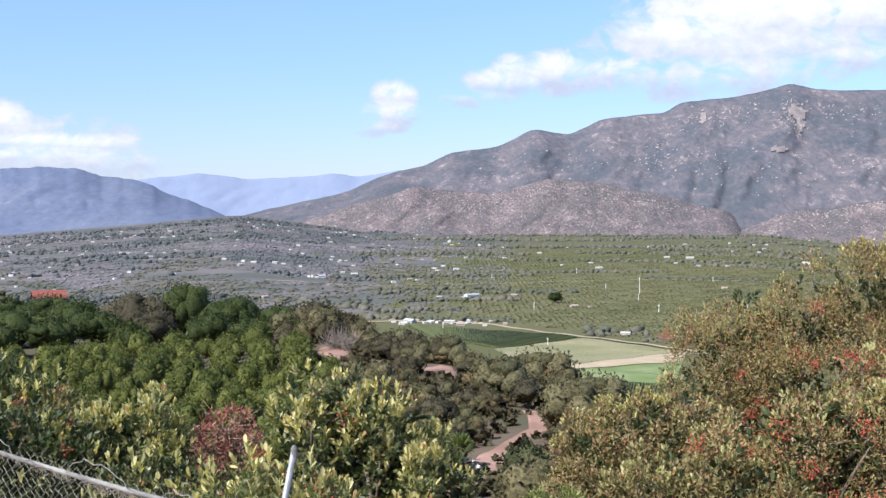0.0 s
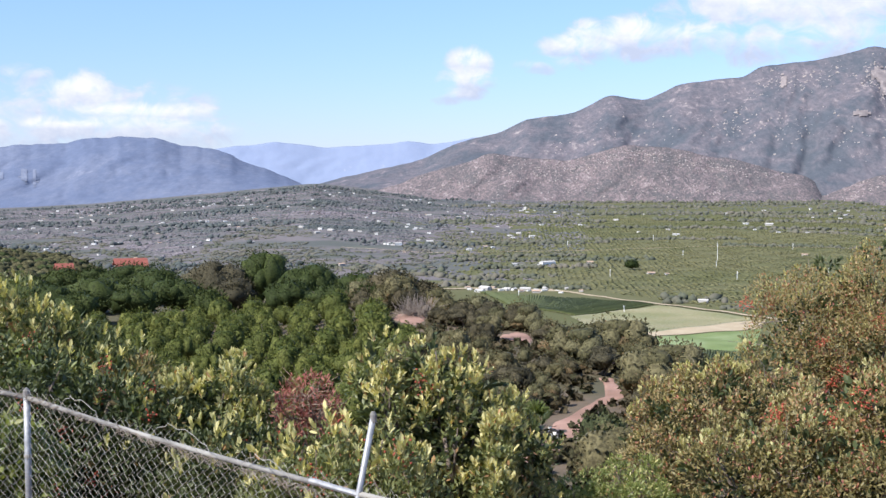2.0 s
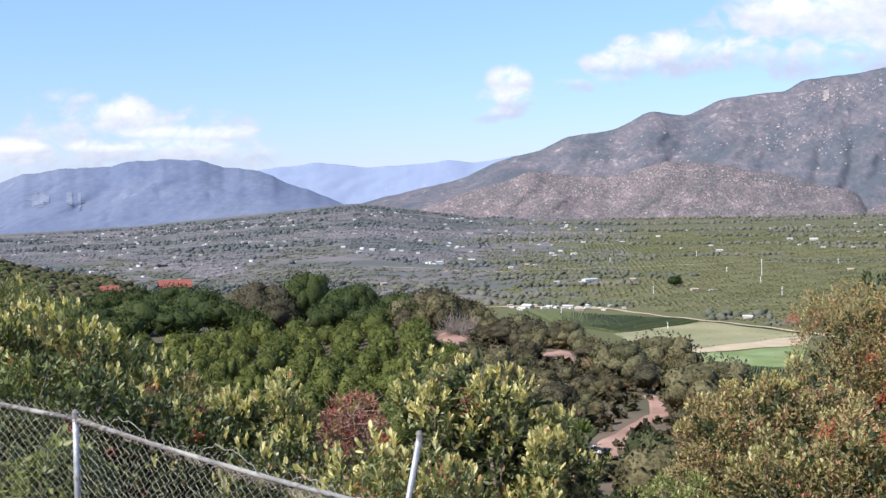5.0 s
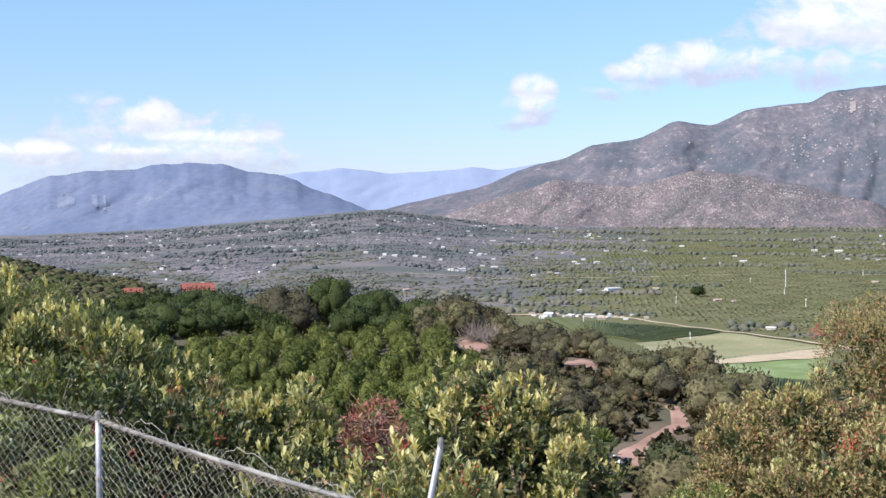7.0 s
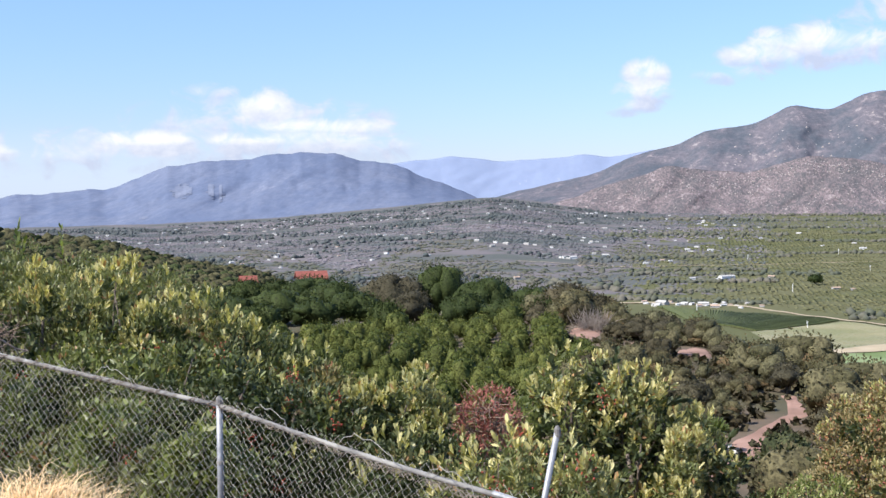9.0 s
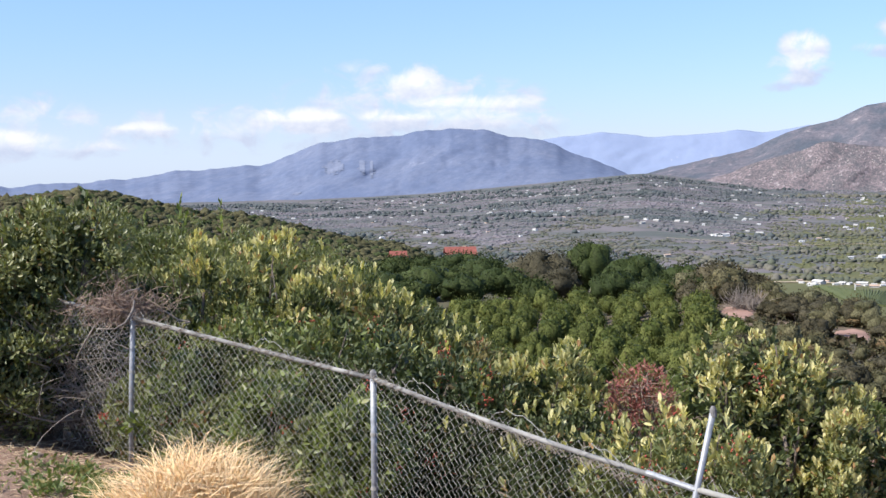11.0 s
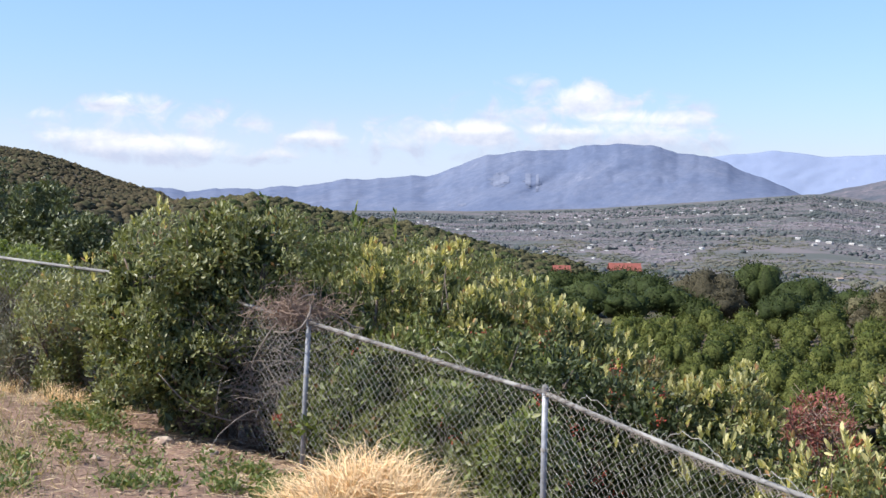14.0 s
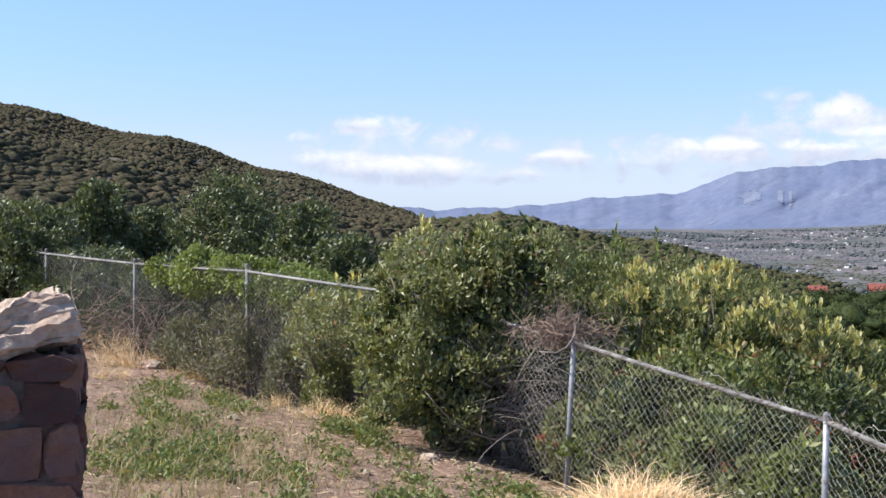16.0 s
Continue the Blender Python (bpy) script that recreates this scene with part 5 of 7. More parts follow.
def make_houses():
    rng = np.random.default_rng(8)
    for a, r, w, eaves in ((17.25, 288, 6.2, -3.47), (20.05, 292, 3.0, -3.63)):
        p = bearing(a, eaves, r)
        m = Matrix.Translation((p.x, p.y, p.z - 3.15)) @ Matrix.Rotation(radians(a + 6), 4, "Z")
        house("house", m, w, 6.0, 2.9, 1.3, "wall_white", "roof_red", "house with a bright red tiled roof among trees", "houses on the crest")
    kinds = {}
    spec = {"white": (14, 8, 3.4, 1.6, "wall_white", "roof_pale", "white valley house with a pale roof"), "long": (26, 9, 3.6, 1.5, "wall_white", "roof_pale", "long white farm shed with a pale roof"),
            "tan": (15, 9, 3.2, 1.8, "wall_grey", "roof_tan", "valley house with a tan roof"), "grey": (17, 8, 3.6, 2.0, "wall_grey", "roof_pale", "grey farm building with a pale roof")}

    def put(kind, a, r, s=1.0):
        HOMES.append((a, r))
        m = Matrix.Translation(spot(a, r)) @ Matrix.Rotation(radians(a) + rng.normal() * 0.5, 4, "Z") @ Matrix.Scale(s, 4)
        if kind in kinds:
            return copy_thing(kinds[kind], m)
        kinds[kind] = house("house", m, *spec[kind], "houses in the valley", glazed=kind in ("white", "tan"))

    for kind, a, r, s in (("grey", 1.5, 1068, 0.7), ("white", 1.75, 1050, 0.6), ("grey", 0.5, 1072, 0.6), ("grey", -0.3, 1062, 0.8), ("grey", -1.2, 1075, 0.6), ("tan", -0.8, 1045, 0.5), ("white", -1.9, 1040, 0.5), ("tan", 2.3, 1090, 0.7),
                          ("white", -0.9, 1330, 1.2), ("long", -1.3, 1355, 0.8), ("white", 0.2, 1335, 0.9), ("tan", -3.2, 1370, 1.1), ("tan", -5.9, 1240, 1.2), ("tan", -6.6, 1235, 0.7),
                          ("grey", -8.2, 965, 0.7), ("long", 5.6, 1620, 1.2), ("white", 4.0, 1680, 1.3), ("tan", 8.0, 1330, 1.3), ("white", 7.4, 1300, 1.0), ("white", 0.4, 1810, 1.0), ("white", -0.6, 1800, 1.2),
                          ("white", -7.0, 1850, 1.4), ("long", -16, 2050, 1.3), ("white", -10, 2150, 1.3), ("grey", -11, 2120, 1.3), ("white", -9.1, 2500, 1.3), ("tan", -12.5, 1500, 1.1)):
        put(kind, a, r, s * (0.95 if r < 1100 else 0.85))
    for k in range(16):
        put(("white", "grey", "white", "tan")[k % 4], 2.2 - 0.33 * k + rng.normal() * 0.06, 1062 + rng.uniform(-14, 26), rng.uniform(0.35, 0.75))
    for _ in range(215):
        a = rng.uniform(-1, 36)
        r = math.sqrt(rng.uniform(1450 ** 2, 3050 ** 2))
        put(("white", "white", "tan", "grey", "white")[int(rng.integers(0, 5))], a, r, rng.uniform(0.5, 0.85))
    for _ in range(26):
        put(("white", "grey")[int(rng.integers(0, 2))], rng.uniform(-20, -1), rng.uniform(1900, 3050), rng.uniform(0.5, 0.9))


def make_masts():
    """Frost fans and poles that stand up out of the orchards."""
    rng = np.random.default_rng(4)
    first = None
    for a, r, h in ((-4.1, 1210, 7), (-9.65, 1190, 10), (-8.75, 1330, 9), (-4.72, 880, 7), (-7.3, 1480, 8), (0.0, 1000, 8), (-2.2, 1650, 8), (-8.8, 1420, 24), (-12, 1600, 9), (-6, 1750, 9), (-13.5, 1250, 9)):
        m = Matrix.Translation(spot(a, r)) @ Matrix.Rotation(rng.uniform(0, 3), 4, "Z") @ Matrix.Diagonal((1, 1, h / 10, 1))
        if first:
            copy_thing(first, m)
            continue
        first = thing("wind_machine", m, "tall pale orchard frost fan on a pole", "wind machine", "frost fans in the orchards")
        g = Geo()
        tube(g, [(0, 0, -0.2), (0, 0, 5), (0, 0, 10)], [0.35, 0.3, 0.24], 8)
        part("pole", g, M["wall_white"], first)
        g = Geo()
        box(g, (-0.5, -0.35, 9.7), (0.5, 0.35, 10.4), bevel=0.08)
        part("gearbox", g, M["wall_white"], first)
        for s in (-1, 1):
            g = Geo()
            box(g, (-0.55, min(0.3 * s, 2.9 * s) * 0.15 - 0.2, 10.0 if s > 0 else 8.2), (-0.45, 0.2, 11.9 if s > 0 else 10.0))
            part("blade", g, M["wall_white"], first)


def make_markers():
    """White capped posts at the edge of the near vineyard."""
    for a, r in ((-5.3, 668), (-7.2, 655)):
        root = thing("marker_post", Matrix.Translation(spot(a, r)), "short white post at the vineyard edge", "post", "white posts in the vineyard")
        g = Geo()
        tube(g, [(0, 0, -0.2), (0, 0, 2.2)], 0.45, 10)
        part("shaft", g, M["wall_white"], root, "", True)
        g = Geo()
        tube(g, [(0, 0, 2.2), (0, 0, 2.45), (0, 0, 2.6)], [0.6, 0.55, 0.1], 10)
        part("cap", g, M["roof_pale"], root)


make_houses()
make_masts()
make_markers()


def patch(x, y, k=0.01, seed=0.0):
    return np.sin(x * k + 1.7 * np.sin(y * k * 0.8 + seed)) + np.sin(y * k * 1.3 + 1.4 * np.sin(x * k * 0.6 + 2 + seed))


def make_valley_trees():
    rng = np.random.default_rng(12)
    # citrus in rows, plot by plot
    pts = []
    xs, ys = np.meshgrid(np.arange(-330, 900, 6.0), np.arange(880, 2400, 7.6))
    x, y = xs.ravel() + rng.normal(size=xs.size) * 0.6, ys.ravel() + rng.normal(size=xs.size) * 0.6
    a, r = np.degrees(np.arctan2(-x, y)), np.hypot(x, y)
    plot = np.floor(x / 170 + 0.3 * np.sin(y / 200)).astype(int) * 31 + np.floor(y / 210).astype(int) * 17
    planted = ((np.abs(np.sin(plot * 12.9898) * 43758.5453) % 1) < 0.90) | (y < 1750)
    ok = planted & (a > -22.5) & (a < 3.5 - 0 * r) & (r > np.interp(a, (-22, -10.9, -6.3, -1.9, 1, 5), (760, 880, 985, 1100, 1110, 1150))) & (r < 2450)
    ok &= ~((np.abs(x % 340) < 4) | (np.abs(y % 210) < 6)) & ~((a > -2.6) & (a < 3.5) & (r < 1120)) & (rng.random(x.size) > np.interp(a, (-4, 3.5), (0.06, 0.75)))
    a, r = a[ok], r[ok]
    g = Geo()
    s = rng.uniform(1.4, 2.3, len(a))
    lumps(g, spots(a, r, 0.3), s * 1.25, rng, 0, 0.3, 0.25)
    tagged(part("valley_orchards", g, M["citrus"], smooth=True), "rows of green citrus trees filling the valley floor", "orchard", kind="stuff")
    # street and garden trees of the town, kept clear of the fronts of the houses
    n = 80000
    a = np.concatenate([rng.uniform(-3, 36, n), rng.uniform(-22, 0, 7000)])
    r = np.concatenate([np.sqrt(rng.uniform(1080 ** 2, 3180 ** 2, n)), np.sqrt(rng.uniform(2450 ** 2, 3180 ** 2, 7000))])
    x, y = -np.sin(np.radians(a)) * r, np.cos(np.radians(a)) * r
    ok = (patch(x, y, 0.011) + 0.6 * patch(x, y, 0.04, 1.0) > -1.5) & ~((a < 3.2) & (r < 1500))
    ok &= rng.random(len(a)) < np.interp(a, (-3, 2, 8), (0.55, 0.8, 1.0))
    for ha, hr in HOMES:
        ok &= ~((np.abs(a - ha) * hr / 57.3 < 7.5) & (r > hr - 75) & (r < hr + 9))
    a, r, x, y = a[ok], r[ok], x[ok], y[ok]
    s = 1.0 + 2.3 * rng.random(len(a)) ** 1.8
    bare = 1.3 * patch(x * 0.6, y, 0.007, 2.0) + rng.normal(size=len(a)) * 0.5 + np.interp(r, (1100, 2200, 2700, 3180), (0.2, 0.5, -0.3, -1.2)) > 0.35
    # beyond this range the trees take the haze-tinted colours
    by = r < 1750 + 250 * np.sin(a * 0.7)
    for name, mat, lab, some in (("town_trees", "town_tree", "grey-green garden trees of the valley town, distance haze in their colour", ~bare & ~by), ("leafless_town_trees", "bare_tree", "leafless pinkish-grey trees of the valley town, distance haze in their colour", bare & ~by),
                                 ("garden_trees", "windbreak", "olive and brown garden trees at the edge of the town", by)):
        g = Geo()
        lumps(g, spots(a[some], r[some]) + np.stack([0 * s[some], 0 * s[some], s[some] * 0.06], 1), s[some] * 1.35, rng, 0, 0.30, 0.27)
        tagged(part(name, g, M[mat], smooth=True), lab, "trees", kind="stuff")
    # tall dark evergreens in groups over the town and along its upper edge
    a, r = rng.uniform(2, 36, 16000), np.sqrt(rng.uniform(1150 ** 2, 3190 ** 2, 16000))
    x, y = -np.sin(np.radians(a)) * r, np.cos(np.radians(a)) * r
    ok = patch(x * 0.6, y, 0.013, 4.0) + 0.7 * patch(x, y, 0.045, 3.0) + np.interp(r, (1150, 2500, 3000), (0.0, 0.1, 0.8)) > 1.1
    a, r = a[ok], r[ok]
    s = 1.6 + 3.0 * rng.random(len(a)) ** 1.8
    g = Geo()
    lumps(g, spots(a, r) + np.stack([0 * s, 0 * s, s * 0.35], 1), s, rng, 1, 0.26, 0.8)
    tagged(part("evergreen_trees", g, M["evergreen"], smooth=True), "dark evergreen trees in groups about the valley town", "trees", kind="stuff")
    # windbreaks and dark clumps between the plots
    P, S = [], []
    for a0, r0, a1, r1, w, size in ((-3, 1480, 3.5, 1440, 14, 4.5), (-4, 1700, 4, 1640, 20, 5), (-10, 1780, -3, 1760, 14, 4.5), (-19, 2150, -6, 2300, 30, 6), (-14, 2550, -2, 2480, 50, 6), (-20, 1850, -11, 1950, 14, 4.5),
                                    (-9.2, 985, -6.3, 1000, 14, 4.6), (-3.5, 1330, 2.0, 1300, 22, 4.6), (-14, 900, -9, 925, 8, 3.5), (3.5, 1240, 9, 1300, 40, 5), (0.5, 1100, 3.8, 1120, 14, 4.5), (-3.2, 1080, 0.5, 1095, 10, 3.6), (-6, 1420, 3, 1400, 25, 4), (-2, 1210, 3, 1190, 30, 4), (-20, 1600, -9, 1660, 16, 4), (-16, 2000, -3, 2060, 20, 5), (-7.6, 960, -6.6, 965, 8, 4.5),
                                    (-22, 3050, -2, 3080, 50, 6), (-8, 2820, 3, 2760, 60, 6), (-22, 2700, -13, 2760, 60, 6), (-18, 2350, -9, 2420, 40, 5.5), (-4, 2250, 4, 2150, 60, 6), (-13, 2950, -8, 2900, 50, 6)):
        n = int(radians(abs(a1 - a0)) * (r0 + r1) / 2 / size * 3.4)
        t = rng.random(n)
        aa, rr = a0 + (a1 - a0) * t, r0 + (r1 - r0) * t + rng.normal(size=n) * w * 0.4
        ss = size * (0.5 + 0.9 * rng.random(n) ** 2)
        P.append(spots(aa, rr) + np.stack([0 * ss, 0 * ss, ss * 0.7], 1))
        S.append(ss)
    g = Geo()
    lumps(g, np.concatenate(P) - np.stack([0 * np.concatenate(S)] * 2 + [np.concatenate(S) * 0.55], 1), np.concatenate(S) * 0.75, rng, 1, 0.28, 0.8)
    tagged(part("windbreak_trees", g, M["windbreak"], smooth=True), "dark windbreak trees between the plots", "trees", kind="stuff")
    tuft_tree("oak_tree", Matrix.Translation(spot(-5.1, 1290)), masses(rng, 8, 17, 11, 0.0), "oak", "lone dark oak standing in the valley orchards", "tree", 95, 700, 1.6, thick=0.5)


make_valley_trees()


# ---- the overlook: fence, shrubs, pillar, grass ----
# post foot x, y, height of the rail, height of the post top, lean of the top to the side
POSTS = ((1.5, 6.2, 0.36, 0.4, 0.0), (-1.145, 7.05, 0.65, 1.09, 0.315), (-3.34, 8.36, 0.965, 1.00, 0.0), (-5.90, 9.27, 1.235, 1.29, 0.06), (-8.5, 10.5, 1.43, 1.48, 0.0),
         (-11.58, 11.15, 1.53, 1.60, -0.03), (-14.18, 11.55, 1.515, 1.56, 0.0), (-16.9, 12.1, 1.55, 1.6, 0.0), (-19.4, 12.9, 1.58, 1.63, 0.0))


def make_fence():
    rng = np.random.default_rng(5)
    fence = thing("chain_link_fence", Matrix.Translation((-3.34, 8.36, 0)), "galvanised chain-link fence with a leaning post", "fence")
    o = np.array([-3.34, 8.36, 0])

    def foot(i):
        x, y = POSTS[i][:2]
        return np.array([x, y, ground_z(x, y)]) - o

    for i, (x, y, rail, top, lean) in enumerate(POSTS):
        f = foot(i)
        head = f + np.array([lean, 0, top - f[2]])
        g = Geo()
        tube(g, [f - np.array([0, 0, 0.3]), f * 0.5 + head * 0.5, head], 0.018 if lean > 0.2 else 0.023, 10)
        post = part("post", g, M["galvanised" if i < 4 else "dark_rail"], fence, "", True)
        g = Geo()
        tube(g, [head - np.array([0, 0, 0.03]), head + np.array([0, 0, 0.012]), head + np.array([0, 0, 0.03])], [0.0195, 0.0195, 0.01] if lean > 0.2 else [0.0255, 0.0255, 0.012], 10)
        part("cap", g, M["dark_rail"], post)
        for q in (0.28, 0.62):
            c = f * (1 - q) + head * q
            g = Geo()
            tube(g, [c - np.array([0, 0, 0.012]), c + np.array([0, 0, 0.012])], 0.027, 10)
            part("tie_band", g, M["wire"], post)
    for i in range(len(POSTS) - 1):
        a, b = foot(i), foot(i + 1)
        ra, rb = a.copy(), b.copy()
        for q, e in ((i, ra), (i + 1, rb)):
            e[0] += POSTS[q][4] * (POSTS[q][2] - e[2]) / (POSTS[q][3] - e[2])
            e[2] = POSTS[q][2]
        n = 12
        t = np.linspace(0, 1, n)[:, None]
        sag = np.zeros((n, 3))
        sag[:, 2] = -0.03 * np.sin(np.pi * t[:, 0]) * (0.8 if i == 1 else 0.1)
        g = Geo()
        tube(g, ra * (1 - t) + rb * t + sag, 0.0175, 8)
        part("top_rail", g, M["rail"], fence, "", True)
        # woven wire: upright zigzags hooked into one another
        length, pitch = float(np.linalg.norm((b - a)[:2])), 0.072
        count = int(length / (pitch / 2))
        bow = rng.uniform(0.0, 0.05)
        g = Geo()
        for k in range(count):
            u0 = (k + 0.5) / count
            low = (a[2] * (1 - u0) + b[2] * u0)
            x, y = (a + (b - a) * u0 + o)[:2]
            low = max(low, ground_z(x, y)) + 0.03
            high = ra[2] * (1 - u0) + rb[2] * u0 - 0.03 * math.sin(math.pi * u0) * (0.8 if i == 1 else 0.1) + 0.03 + 0.05 * rng.random()
            m = max(int((high - low) / (pitch / 2)), 2)
            j = np.arange(m + 1)
            u = (k + 0.03 + 0.94 * ((j + k) % 2)) / count
            z = high - (m - j) * pitch / 2
            off = bow * np.sin(np.pi * u) * np.sin(np.pi * (z - low) / (high - low + 1e-3))
            p = np.stack([(a[0] + (b[0] - a[0]) * u) + ((ra - a)[0] * (1 - u) + (rb - b)[0] * u) * (z - low) / (high - low + 1e-3) - off * (b - a)[1] / length, a[1] + (b[1] - a[1]) * u + off * (b - a)[0] / length, z], 1)
            p += (((j + k) % 2) * 2 - 1)[:, None] * np.array([-(b - a)[1], (b - a)[0], 0])[None] / length * 0.003
            tube(g, p, 0.0018, 3)
        # far panels take the darker wire
        tagged(part("wire_mesh", g, M["wire" if i < 4 else "dark_wire"], fence, "diamond-woven galvanised wire"), kind="stuff")
    # the broken end of the rail beside the leaning post
    f = np.array([-0.92, 7.05, 0.648]) - o
    g = Geo()
    tube(g, [f + np.array([-0.30, 0.163, 0.040]), f + np.array([-0.15, 0.081, 0.02]), f + np.array([0.0, 0.0, 0.0])], 0.0185, 8)
    part("rail_sleeve", g, M["galvanised"], fence)
    # stray wire sprung loose above the rail
    for (x, y, z), ln, up in (((-2.1, 7.62, 0.80), 0.55, 0.12), ((-2.9, 8.1, 0.92), 0.4, 0.09), ((-4.3, 8.7, 1.09), 0.5, 0.08), ((-1.5, 7.27, 0.71), 0.4, 0.10)):
        t = np.linspace(0, 1, 12)
        along = unit(np.array([-2.195, 1.31, 0.31]))
        p = np.array([x, y, z]) - o + along * (t[:, None] - 0.5) * ln + np.stack([0.02 * np.sin(t * 9), -0.03 * np.sin(t * 5), up * np.sin(np.pi * t) ** 0.8 + 0.012 * np.sin(t * 23)], 1)
        g = Geo()
        tube(g, p, 0.0024, 5)
        part("loose_wire", g, M["wire"], fence, "stray wire curling above the rail")
    return fence


make_fence()


def stringy(name, label, at, rng, count, box_lo, box_hi, length, curl, radius, mat, material_label, category="vine", stout=5):
    """A tangle of thin dry stems that curl, with a few stouter ones among them."""
    root = thing(name, at, label, category)
    lo, hi = np.array(box_lo, float), np.array(box_hi, float)

    def strand(g, length, radius, n=8):
        d = unit(rng.normal(size=3) * np.array([1, 0.5, 0.45]))
        turn = unit(rng.normal(size=3) * np.array([0.5, 1, 0.5])) * curl * rng.uniform(0.2, 1.0)
        pts = [lo + (hi - lo) * rng.random(3)]
        for _ in range(n - 1):
            d = unit(d + np.cross(turn, d) * 0.3 + rng.normal(size=3) * 0.10)
            pts.append(pts[-1] + d * length * rng.uniform(0.7, 1.3) / n)
        pts = np.array(pts)
        pts += np.clip((lo + hi) / 2 - pts.mean(0), -0.1, 0.1)
        pts[:, 2] = np.maximum(pts[:, 2], 0.01)
        tube(g, pts, np.linspace(radius, radius * 0.5, n) * rng.uniform(0.6, 1.4), 3 if radius < 0.005 else 6)

    g = Geo()
    for _ in range(count):
        strand(g, length, radius)
    tagged(part("tangle", g, M[mat], root, material_label), kind="stuff")
    for _ in range(stout):
        g = Geo()
        strand(g, length * 1.5, 0.008)
        part("stem", g, M["dry_stem"], root, "stouter pale grey stem", True)
    return root


def rail_vine(i, count):
    """Withered tendrils wound thickly along one length of the top rail."""
    rng = np.random.default_rng(300 + i)
    a, b = np.array(POSTS[i]), np.array(POSTS[i + 1])
    root = thing("dry_vine", Matrix.Translation((a[0], a[1], a[2])), "withered tendrils wound along the fence rail", "vine")
    g = Geo()
    for _ in range(count):
        u = rng.random()
        p = np.array([(b[0] - a[0]) * u, (b[1] - a[1]) * u, (b[2] - a[2]) * u - 0.03 * math.sin(math.pi * u) * (0.8 if i == 1 else 0.1)])
        along = unit(np.array([b[0] - a[0], b[1] - a[1], b[2] - a[2]])) * rng.choice((-1, 1))
        ph, ln = rng.uniform(0, 6.28), rng.uniform(0.06, 0.2)
        t = np.linspace(0, 1, 6)[:, None]
        rad = 0.019 + 0.03 * rng.random() ** 3 * t
        pts = p + along * t * ln + rad * (np.cos(ph + t * 6) * np.array([along[1], -along[0], 0]) + np.sin(ph + t * 6) * np.array([0, 0, 1.0]))
        tube(g, pts, np.linspace(0.0026, 0.0012, 6) * rng.uniform(0.6, 1.2), 3)
    tagged(part("tangle", g, M["dry_stem" if i < 3 else "vine_stem"], root), kind="stuff")


def top_of(az, r, el):
    """Height above the ground there of a point seen at a height angle."""
    return 2.4 + math.tan(radians(el)) * r - float(land(az, r))


